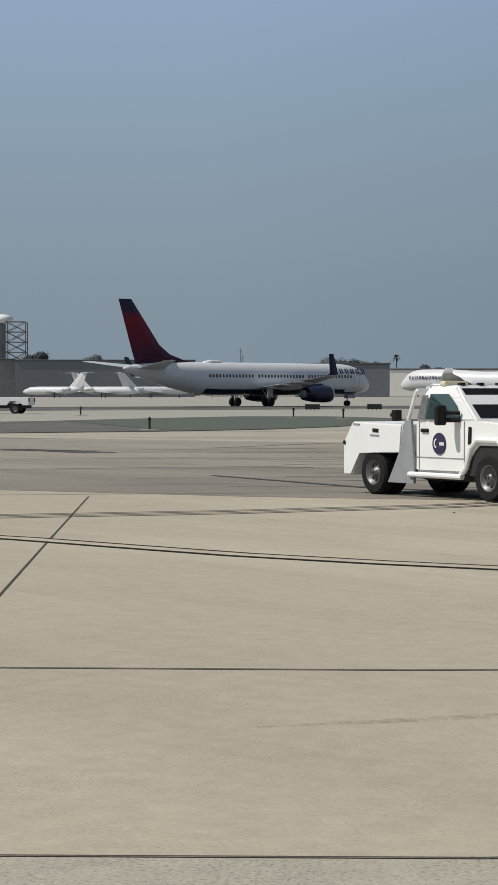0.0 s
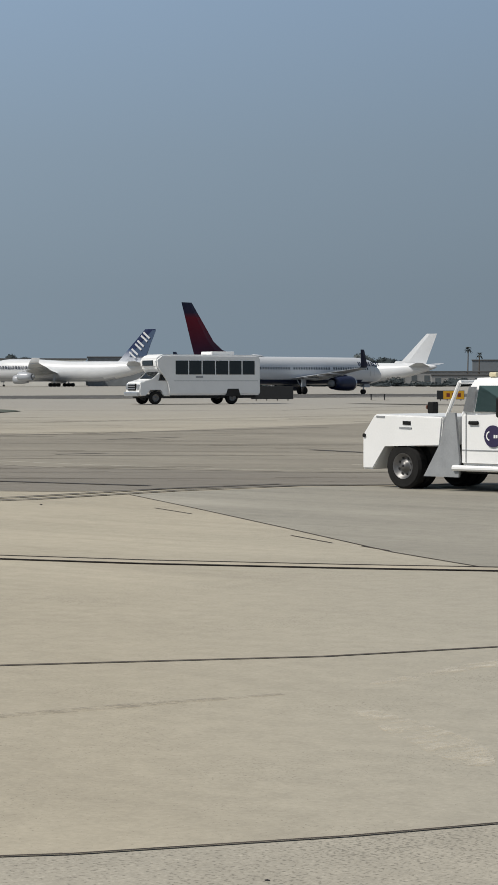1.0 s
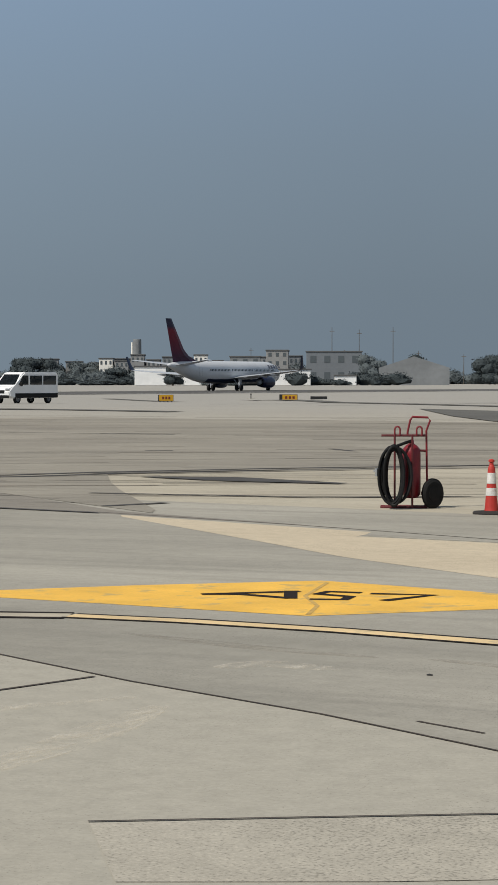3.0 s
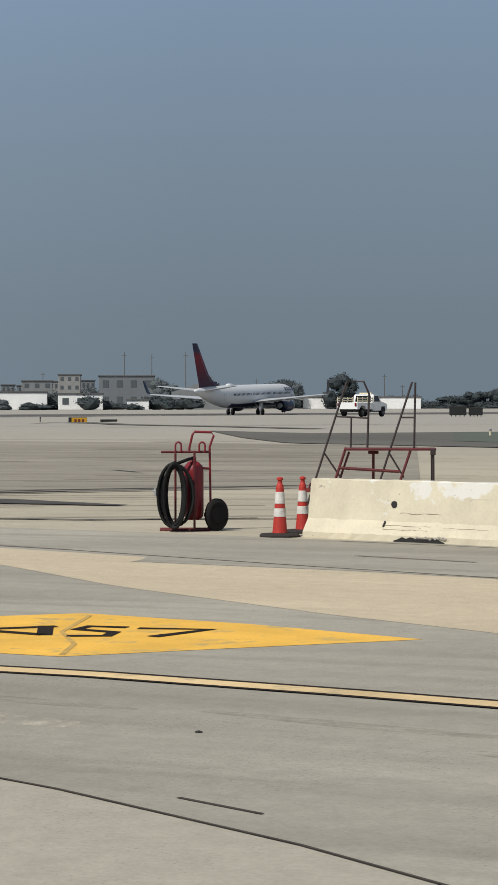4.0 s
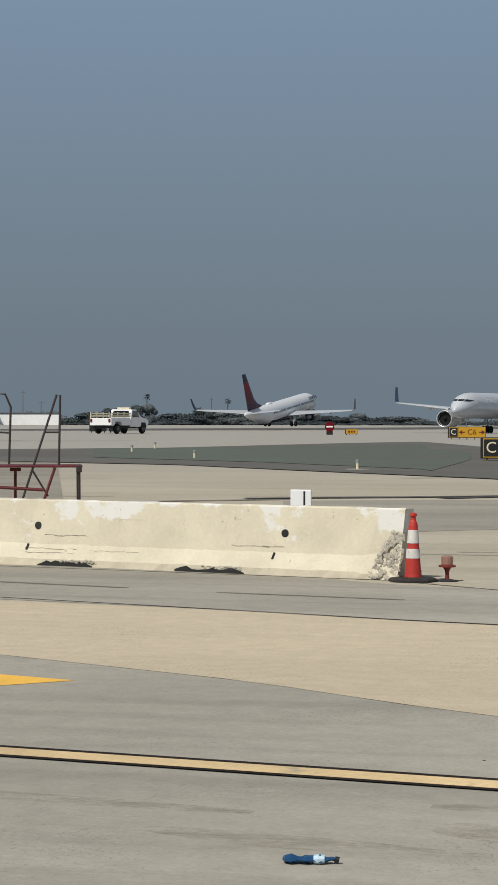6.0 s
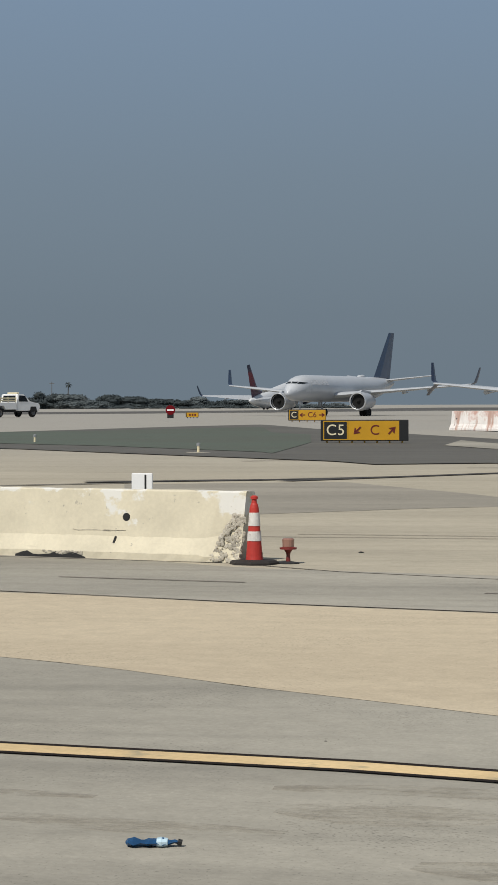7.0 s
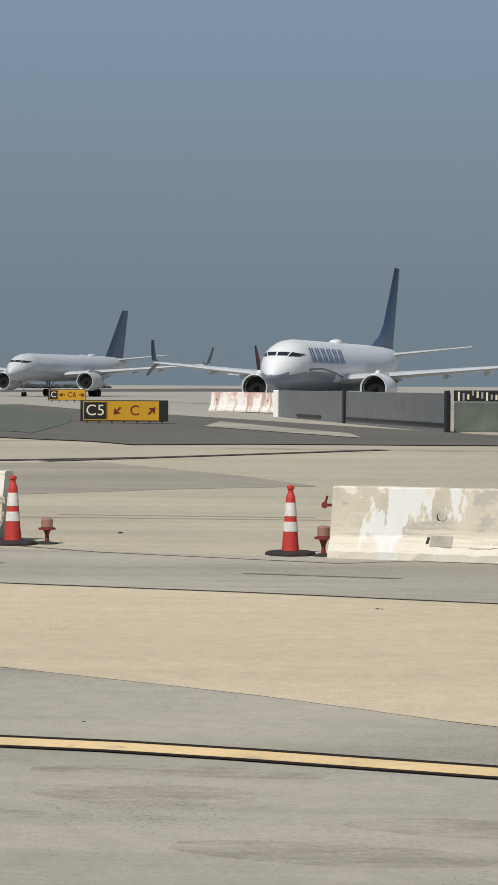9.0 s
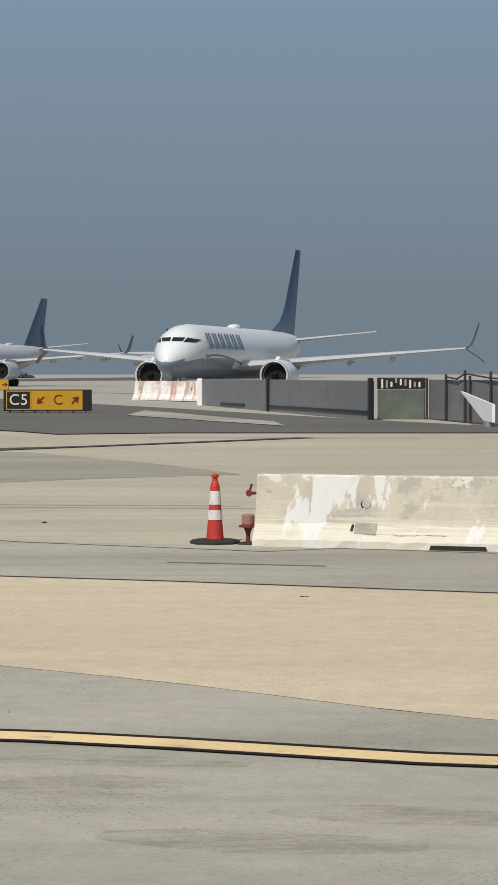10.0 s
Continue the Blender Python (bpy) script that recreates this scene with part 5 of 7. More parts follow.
    part("mirror", bm, BLACK_PLASTIC, top, "black towing mirror")
    bm = bmesh.new()
    box(bm, (-W - 0.26, 2.42, 1.44), (0.20, 0.12, 0.34), 0.035)
    tube(bm, [(-W + 0.02, 2.60, 1.40), (-W - 0.2, 2.45, 1.40)], 0.04)
    part("mirror", bm, BLACK_PLASTIC, top)
    flat_plate("fender_vent", [(2.84, 0.95), (2.92, 0.97), (2.93, 1.24), (2.86, 1.25)], -0.012, 0.02, BLACK_PLASTIC, cab)
    for x in (0.02, -W - 0.02):
        bm = bmesh.new()
        tube(bm, [(x, 1.18, 0.40), (x, 2.72, 0.40)], 0.05, 10)
        part("side_step", bm, WHITE_PAINT, top, "tubular side step")
    for x in (0.0, -W):
        bm = bmesh.new()
        pts = [(x, 2.62, 0.40), (x, 2.80, 0.55), (x, 2.93, 0.88), (x, 3.12, 1.03), (x, 3.68, 1.03), (x, 3.90, 0.85)]
        tube(bm, pts, 0.05, 8)
        part("wheel_arch", bm, WHITE_PAINT, top)
    bm = bmesh.new()
    prism(bm, [(2.74, 0.42), (2.97, 0.82), (3.14, 0.96), (3.66, 0.96), (3.84, 0.80), (3.90, 0.42)], -W + 0.1, -0.04, "x")
    part("wheel_well", bm, DARK_UNDER, top)
    bm = bmesh.new()
    prism(bm, [(1.2, 0.30), (4.1, 0.30), (4.1, 0.50), (1.2, 0.50)], -W + 0.3, -0.3, "x")
    part("chassis", bm, DARK_UNDER, top)
    bm = bmesh.new()
    box(bm, (-0.45, 1.85, 1.985), (0.5, 0.16, 0.08), 0.02)
    part("beacon", bm, SIGN_CREAM, top, "pale roof beacon")
    for x in (-0.35, -0.75, -1.15, -1.55):
        bm = bmesh.new()
        box(bm, (x, 2.2, 1.97), (0.12, 0.09, 0.05), 0.015)
        part("roof_lamp", bm, BLACK_PLASTIC, top)
    bm = bmesh.new()
    box(bm, (-W / 2, 4.34, 0.90), (1.5, 0.06, 0.40), 0.02)
    part("grille", bm, BLACK_PLASTIC, top)
    bm = bmesh.new()
    box(bm, (-W / 2, 4.38, 0.52), (1.9, 0.14, 0.22), 0.03)
    part("bumper", bm, BARE_METAL, top)
    wheels = [road_wheel(top, -0.14, 0.0, 0.40, 0.24), road_wheel(top, -0.42, 0.0, 0.40, 0.24), road_wheel(top, -W + 0.14, 0.0, 0.40, 0.24), road_wheel(top, -W + 0.42, 0.0, 0.40, 0.24),
              road_wheel(top, -0.13, 3.40, 0.40, 0.24), road_wheel(top, -W + 0.13, 3.40, 0.40, 0.24)]
    return top, wheels


def shuttle_bus():
    top = thing("shuttle_bus", "white cutaway shuttle bus with dark side windows", "bus")
    W, L = 2.4, 8.4
    bm = bmesh.new()
    prism(bm, [(-4.4, 0.55), (1.9, 0.55), (1.9, 1.4), (2.75, 2.25), (2.80, 2.75), (2.4, 3.05), (-4.2, 3.05), (-4.4, 2.9)], -W / 2, W / 2, "x")
    bmesh.ops.bevel(bm, geom=bm.edges[:], offset=0.10, segments=3, affect="EDGES")
    body = part("body", bm, WHITE_PAINT, top)
    bm = bmesh.new()
    prism(bm, [(1.7, 0.5), (2.2, 0.5), (2.35, 0.95), (3.15, 0.95), (3.3, 0.55), (3.75, 0.5), (3.85, 0.8), (3.75, 1.35), (2.95, 1.5), (2.2, 2.2), (1.7, 2.2)], -1.02, 1.02, "x")
    bmesh.ops.bevel(bm, geom=bm.edges[:], offset=0.06, segments=2, affect="EDGES")
    cab = part("cab", bm, WHITE_PAINT, top)
    bm = bmesh.new()
    b = [bm.verts.new(p) for p in ((-0.92, 2.90, 1.56), (0.92, 2.90, 1.56), (0.86, 2.28, 2.16), (-0.86, 2.28, 2.16))]
    bm.faces.new(b)
    bmesh.ops.solidify(bm, geom=bm.faces[:], thickness=-0.03)
    part("windscreen", bm, DARK_GLASS, top)
    bm = bmesh.new()
    box(bm, (0, 2.80, 2.52), (1.5, 0.06, 0.34), 0.02)
    part("destination_window", bm, DARK_GLASS, top)
    for sd in (-1, 1):
        for i in range(6):
            bm = bmesh.new()
            box(bm, (sd * (W / 2 + 0.005), 1.05 - i * 0.92, 2.25), (0.03, 0.84, 0.85), 0.01)
            part("side_window", bm, DARK_GLASS, body)
        flat_plate("cab_window", [(1.85, 1.45), (2.55, 1.45), (2.35, 2.0), (1.9, 2.0)], sd * 1.025, 0.03, DARK_GLASS, cab)
        bm = bmesh.new()
        box(bm, (sd * 1.35, 2.55, 1.65), (0.14, 0.12, 0.35), 0.03)
        tube(bm, [(sd * 1.0, 2.5, 1.5), (sd * 1.33, 2.55, 1.55)], 0.03)
        part("mirror", bm, BLACK_PLASTIC, top)
        flat_plate("skirt_seam", [(-4.2, 1.42), (1.6, 1.42), (1.6, 1.45), (-4.2, 1.45)], sd * (W / 2 + 0.003), 0.012, GREY_PANEL, body)
        flat_plate("lettering_bar", [(-0.4, 1.62), (0.1, 1.62), (0.1, 1.72), (-0.4, 1.72)], sd * (W / 2 + 0.004), 0.014, GREY_PANEL, body)
        flat_plate("wheel_arch", [(-3.0, 0.5), (-2.85, 0.95), (-2.1, 0.95), (-1.95, 0.5)], sd * (W / 2 - 0.02), 0.06, DARK_UNDER, top)
        road_wheel(top, sd * 0.93, 2.75, 0.40, 0.24)
        road_wheel(top, sd * 1.0, -2.45, 0.40, 0.30)
        bm = bmesh.new()
        box(bm, (sd * 0.78, 3.80, 1.05), (0.34, 0.10, 0.34), 0.04)
        part("headlamp", bm, BARE_METAL, cab)
    bm = bmesh.new()
    box(bm, (0, 3.84, 1.05), (1.1, 0.08, 0.42), 0.02)
    part("grille", bm, BLACK_PLASTIC, cab)
    for z in (0.95, 1.10, 1.22):
        bm = bmesh.new()
        box(bm, (0, 3.89, z), (1.0, 0.03, 0.05), 0.01)
        part("grille_bar", bm, BARE_METAL, cab)
    bm = bmesh.new()
    box(bm, (0, 3.90, 0.62), (1.95, 0.16, 0.26), 0.04)
    part("bumper", bm, BARE_METAL, cab)
    bm = bmesh.new()
    box(bm, (0, -2.0, 3.14), (1.5, 1.6, 0.22), 0.05)
    part("roof_unit", bm, WHITE_PAINT, top)
    bm = bmesh.new()
    prism(bm, [(-4.2, 0.38), (3.4, 0.38), (3.4, 0.60), (-4.2, 0.60)], -0.9, 0.9, "x")
    part("chassis", bm, DARK_UNDER, top)
    return top


def passenger_van(m):
    top = thing("passenger_van", "white high-roof van with dark side windows", "van", m)
    bm = bmesh.new()
    prism(bm, [(-2.9, 0.45), (-2.4, 0.42), (2.5, 0.42), (2.95, 0.55), (3.0, 1.0), (2.75, 1.22), (2.2, 1.40), (1.45, 2.25), (1.1, 2.42), (-2.75, 2.42), (-2.9, 2.2)], -1.0, 1.0, "x")
    bmesh.ops.bevel(bm, geom=bm.edges[:], offset=0.09, segments=3, affect="EDGES")
    body = part("body", bm, WHITE_PAINT, top)
    bm = bmesh.new()
    bm.faces.new([bm.verts.new(p) for p in ((-0.86, 2.20, 1.46), (0.86, 2.20, 1.46), (0.76, 1.50, 2.25), (-0.76, 1.50, 2.25))])
    bmesh.ops.solidify(bm, geom=bm.faces[:], thickness=-0.03)
    part("windscreen", bm, DARK_GLASS, top)
    for sd in (-1, 1):
        for poly in ([(0.75, 1.45), (1.9, 1.45), (1.4, 2.15), (0.75, 2.15)], [(-0.9, 1.45), (0.55, 1.45), (0.55, 2.15), (-0.9, 2.15)], [(-2.6, 1.45), (-1.05, 1.45), (-1.05, 2.15), (-2.6, 2.15)]):
            flat_plate("side_window", poly, sd * 1.0, 0.03, DARK_GLASS, body)
        flat_plate("side_trim", [(-2.8, 0.45), (2.3, 0.45), (2.3, 0.80), (-2.8, 0.80)], sd * 1.0, 0.04, BLACK_PLASTIC, body)
        bm = bmesh.new()
        box(bm, (sd * 1.15, 1.75, 1.5), (0.2, 0.12, 0.32), 0.03)
        part("mirror", bm, BLACK_PLASTIC, top)
        bm = bmesh.new()
        box(bm, (sd * 0.74, 2.86, 1.08), (0.36, 0.24, 0.2), 0.05)
        part("headlamp", bm, BARE_METAL, body)
        road_wheel(top, sd * 0.86, 1.95, 0.36, 0.22)
        road_wheel(top, sd * 0.86, -1.75, 0.36, 0.22)
    bm = bmesh.new()
    box(bm, (0, 2.98, 0.92), (1.0, 0.07, 0.24), 0.03)
    part("grille", bm, BLACK_PLASTIC, body)
    bm = bmesh.new()
    box(bm, (0, 2.98, 0.55), (1.8, 0.12, 0.22), 0.04)
    part("bumper", bm, BLACK_PLASTIC, body)
    return top


def pickup(name, label, rack):
    top = thing(name, label, "pickup truck")
    bm = bmesh.new()
    prism(bm, [(0.3, 0.50), (2.9, 0.50), (3.0, 0.9), (2.85, 1.12), (1.75, 1.22), (1.2, 1.82), (0.4, 1.85), (0.3, 1.2)], -0.92, 0.92, "x")
    bmesh.ops.bevel(bm, geom=bm.edges[:], offset=0.06, segments=2, affect="EDGES")
    body = part("cab", bm, WHITE_PAINT, top)
    bm = bmesh.new()
    prism(bm, [(-2.6, 0.62), (-2.15, 0.62), (-1.95, 0.95), (-1.2, 0.95), (-1.0, 0.62), (0.25, 0.62), (0.25, 1.18), (-2.6, 1.18)], -0.95, 0.95, "x")
    bmesh.ops.bevel(bm, geom=bm.edges[:], offset=0.03, segments=2, affect="EDGES")
    bed = part("bed", bm, WHITE_PAINT, top)
    for sd in (-1, 1):
        flat_plate("side_window", [(0.5, 1.25), (1.55, 1.25), (1.2, 1.72), (0.55, 1.74)], sd * 0.92, 0.03, DARK_GLASS, body)
        road_wheel(top, sd * 0.80, 2.15, 0.37, 0.24)
        road_wheel(top, sd * 0.80, -1.57, 0.37, 0.24)
        flat_plate("wheel_arch", [(1.75, 0.45), (1.85, 0.85), (2.45, 0.85), (2.6, 0.45)], sd * 0.91, 0.04, DARK_UNDER, top)
        bm = bmesh.new()
        box(bm, (sd * 0.8, -2.62, 1.0), (0.16, 0.05, 0.26), 0.01)
        part("tail_lamp", bm, STOP_RED, bed)
        if rack:
            for y in (-2.5, -1.6, -0.7, 0.15):
                bm = bmesh.new()
                box(bm, (sd * 0.92, y, 1.40), (0.05, 0.05, 0.45))
                part("rack_post", bm, SIGN_CREAM, bed)
            for z in (1.34, 1.52):
                bm = bmesh.new()
                box(bm, (sd * 0.92, -1.15, z), (0.03, 2.75, 0.11), 0.005)
                part("rack_board", bm, SIGN_CREAM, bed, "cream side board")
    bm = bmesh.new()
    bm.faces.new([bm.verts.new(p) for p in ((-0.75, 0.285, 1.25), (0.75, 0.285, 1.25), (0.68, 0.385, 1.75), (-0.68, 0.385, 1.75))])
    bmesh.ops.solidify(bm, geom=bm.faces[:], thickness=0.03)
    part("rear_window", bm, DARK_GLASS, body)
    bm = bmesh.new()
    bm.faces.new([bm.verts.new(p) for p in ((-0.8, 1.75, 1.27), (0.8, 1.75, 1.27), (0.7, 1.25, 1.78), (-0.7, 1.25, 1.78))])
    bmesh.ops.solidify(bm, geom=bm.faces[:], thickness=-0.03)
    part("windscreen", bm, DARK_GLASS, body)
    bm = bmesh.new()
    prism(bm, [(-2.4, 0.40), (2.8, 0.40), (2.8, 0.65), (-2.4, 0.65)], -0.75, 0.75, "x")
    part("chassis", bm, DARK_UNDER, top)
    if rack:
        bm = bmesh.new()
        box(bm, (0, 0.8, 1.93), (1.1, 0.25, 0.12), 0.03)
        part("beacon", bm, SIGN_CREAM, top)
    return top


truck, truck_wheels = tug_truck()
bus = shuttle_bus()
van = passenger_van(None)
flatbed = pickup("pickup_truck", "white pickup truck with cream slatted bed rack", True)
parked_pickup = pickup("pickup_truck", "plain white pickup truck on taxiway", False)
parked_pickup.matrix_basis = standing(*(-140.7, 75.4), -59.91 - 75)


# ---- near apron things ----
def on_line(a, b, back=0.0):
    """The pose of a thing whose x runs from ground point a to b."""
    d = (Vector(b) - Vector(a)).normalized()
    ang = math.degrees(math.atan2(d.y, d.x))
    p = Vector(a) + Vector((-d.y, d.x)) * back
    return pose(p.x, p.y, terrain(p.x, p.y), 0, 0, ang)


def concrete_barrier(m, length, height, mat, label, broken, holes, slots, seed, group="concrete barriers", plugged=False):
    """A precast road barrier; the front foot is the line y = 0, x from 0 to the length."""
    top = thing("concrete_barrier", label, "barrier", m, group)
    rnd = random.Random(seed)
    k = height / 0.83
    prof = [(0.00, 0.0), (0.0, 0.085), (0.115, 0.27), (0.20, 0.815), (0.22, 0.83), (0.39, 0.83), (0.41, 0.815), (0.495, 0.27), (0.61, 0.085), (0.61, 0.0)]
    bm = bmesh.new()
    rings, n = [], 60
    for i in range(n + 1):
        x = length * i / n
        ring = []
        for j, (y, z) in enumerate(prof):
            jit = 0.006
            if broken and x > length - 0.55 and z < 0.6 and y < 0.3:
                jit = 0.035
            if j in (1, 2, 3) and rnd.random() < 0.06:
                jit *= 2.5
            ring.append((x, y + rnd.uniform(-jit, jit), max(0.0, z * k + rnd.uniform(-jit, jit) * (z > 0))))
        rings.append(ring)
    ring_loft(bm, rings, True)
    body = part("body", bm, mat, top)
    # near-black discs stand in for the shade inside the lifting holes
    for x in holes:
        bm = bmesh.new()
        rod(bm, (x, 0.17, 0.50 * k), (x, 0.142, 0.50 * k), 0.048, n=20)
        part("hole_shade", bm, DARK_UNDER, body, "near-black disc for a shaded round hole")
        if plugged:
            bm = bmesh.new()
            rod(bm, (x + 0.014, 0.17, 0.508 * k), (x + 0.014, 0.136, 0.508 * k), 0.047, n=20)
            part("hole_plug", bm, mat, body, "mortar plug in lifting hole")
            bm = bmesh.new()
            box(bm, (x + 0.02, 0.083, 0.225 * k), (0.24, 0.012, 0.13), 0.0, Matrix.Rotation(radians(-32), 4, "X"))
            part("repair_patch", bm, MORTAR, body, "grey mortar repair patch")
        bm = bmesh.new()
        rod(bm, (x - 0.13, 0.075, 0.19 * k), (x - 0.12, 0.10, 0.27 * k), 0.022, 0.012, n=6)
        part("chipped_slot", bm, DARK_UNDER, body)
    # fork pockets aren't cut out: near-black inserts give their inner shade
    for x, w in slots:
        bm = bmesh.new()
        edge = [(x - w * 0.47, 0.052), (x + w * 0.47, 0.050)] if plugged else [(x - w / 2 + w * i / 12, (0.030 + 0.045 * rnd.random()) * (0.35 if i in (0, 12) else 1)) for i in range(13)]
        prism(bm, [(x - w / 2, 0.0)] + edge + [(x + w / 2, 0.0)], -0.012, 0.05, "y")
        part("slot_shade", bm, DARK_UNDER, body, "near-black insert for the shaded fork pocket under barrier")
        if plugged:
            continue
        bm = bmesh.new()
        for i in range(34):
            q = bmesh.ops.create_icosphere(bm, subdivisions=1, radius=rnd.uniform(0.008, 0.022))["verts"]
            bmesh.ops.scale(bm, vec=(1.5, 0.5, 0.8), verts=q)
            bmesh.ops.translate(bm, vec=(x + w * rnd.uniform(-0.1, 0.52), -0.006, rnd.uniform(0.045, 0.085)), verts=q)
        tagged(part("chipped_edge", bm, RAIL_BROKEN, body, "crumbled concrete over fork pocket"), kind="stuff")
    for _ in range(5):
        x0, z0 = rnd.uniform(0.2, length * 0.7), rnd.uniform(0.14, 0.40)
        bm = bmesh.new()
        pts = []
        for i in range(9):
            z1 = z0 + rnd.uniform(-0.008, 0.008)
            yy = 0.115 * (z1 - 0.085) / 0.185 if z1 < 0.27 else 0.115 + (z1 - 0.27) * 0.156
            pts.append((x0 + i * rnd.uniform(0.06, 0.11), yy - 0.004, z1 * k))
        tube(bm, pts, 0.003, 5)
        part("crack", bm, RAIL_BROKEN, body, "thin level crack")
    if broken:
        bm = bmesh.new()
        for i in range(170):
            z = rnd.uniform(0.02, 0.55)
            x = length - 0.42 * rnd.random() ** 1.4 * (1 - z * 1.1)
            y = (0.115 * min(1, z / 0.27)) + max(0, z - 0.27) * 0.155 - 0.01
            v = bmesh.ops.create_icosphere(bm, subdivisions=1, radius=rnd.uniform(0.012, 0.036))["verts"]
            for q in v:
                q.co += Vector((rnd.uniform(-0.012, 0.012), rnd.uniform(-0.012, 0.012), rnd.uniform(-0.012, 0.012)))
            bmesh.ops.scale(bm, vec=(1, 0.35, 1), verts=v)
            bmesh.ops.translate(bm, vec=(x, y, z * k), verts=v)
        tagged(part("broken_edge", bm, RAIL_BROKEN, body, "crumbled grey aggregate at broken corner"), kind="stuff")
    return top


RAIL1_L, RAIL1_R = (-10.17, 28.16), (-3.77, 25.87)
RAIL2_L, RAIL2_R = (0.03, 24.11), (2.58, 23.34)
rail_len = (Vector(RAIL1_R) - Vector(RAIL1_L)).length
concrete_barrier(on_line(RAIL1_L, RAIL1_R), rail_len, 0.83, RAIL_CREAM, "cream painted concrete barrier with flaking patches and broken corner", True, (rail_len * 0.222, rail_len * 0.765), ((rail_len * 0.30, 0.85), (rail_len * 0.62, 1.0)), 4)
concrete_barrier(on_line(RAIL2_L, RAIL2_R), rail_len, 0.765, RAIL_WORN, "weathered concrete barrier with peeling white paint", False, (rail_len * 0.178,), ((rail_len * 0.33, 0.62),), 9, plugged=True)


def traffic_cone(p, scale, label="orange traffic cone with two white reflective bands"):
    top = thing("traffic_cone", label, "traffic cone", pose(p[0], p[1], 0), "orange traffic cones")
    s = scale
    bm = bmesh.new()
    lathe(bm, [(0.30 * s, 0), (0.30 * s, 0.028 * s), (0.27 * s, 0.05 * s), (0.14 * s, 0.06 * s)], 8)
    part("base", bm, CONE_BASE, top, "black rubber base")
    bm = bmesh.new()
    lathe(bm, [(0.108 * s, 0.045 * s), (0.100 * s, 0.10 * s), (0.078 * s, 0.36 * s), (0.055 * s, 0.68 * s), (0.045 * s, 0.72 * s), (0.034 * s, 0.74 * s), (0.030 * s, 0.78 * s), (0.045 * s, 0.79 * s), (0.045 * s, 0.815 * s), (0.02 * s, 0.83 * s)], 24)
    body = part("body", bm, ORANGE, top, smooth=False)
    for z0, z1 in ((0.285, 0.40), (0.465, 0.625)):
        bm = bmesh.new()
        r = lambda z: (0.0995 - (z - 0.10) * 0.0795) * s + 0.004
        lathe(bm, [(r(z0), z0 * s), (r(z1), z1 * s)], 24, cap=False)
        part("reflective_band", bm, CONE_WHITE, body, "white reflective band")
    return top


for p, k in (((-10.50, 28.12), 1.03), ((-10.54, 29.18), 1.0), ((-3.58, 25.83), 0.96), ((-0.37, 24.55), 0.92)):
    traffic_cone(p, k)


def edge_light(p, k=1.0):
    top = thing("taxiway_light", "small red elevated taxiway light on stem", "airfield light", pose(p[0], p[1], 0), "taxiway lights")
    bm = bmesh.new()
    lathe(bm, [(0.13, 0), (0.13, 0.015), (0.05, 0.03)], 16)
    part("base", bm, DARK_UNDER, top)
    bm = bmesh.new()
    lathe(bm, [(0.028, 0.02), (0.022, 0.10), (0.028, 0.13), (0.05, 0.165 * k), (0.10, 0.17 * k), (0.10, 0.19 * k), (0.055, 0.20 * k)], 14)
    part("stem", bm, LAMP_RED, top)
    bm = bmesh.new()
    lathe(bm, [(0.068, 0.20 * k), (0.072, 0.285 * k), (0.055, 0.30 * k)], 14)
    part("lens", bm, LAMP_GLASS, top, "pale red glass lens")


edge_light((-3.20, 25.95))
edge_light((-0.01, 24.44), 1.1)


def barrier_lamp(p, z):
    top = thing("barrier_lamp", "round red warning lamp on barrier end", "warning lamp", pose(p[0], p[1], z))
    bm = bmesh.new()
    rod(bm, (0, 0.05, 0.0), (0, -0.04, 0.0), 0.036, n=12)
    part("lens", bm, LAMP_RED, top)
    bm = bmesh.new()
    rod(bm, (0.01, 0, 0.03), (0.03, 0, 0.10), 0.012)
    box(bm, (0.07, 0.0, 0.0), (0.12, 0.03, 0.03), 0.0)
    part("bracket", bm, DARK_RED, top)


barrier_lamp(tuple(Vector(RAIL2_L) + Vector((-0.03, 0.25))), 0.56)
barrier_lamp(tuple(Vector(RAIL1_L) + Vector((-0.04, 0.35))), 0.66)


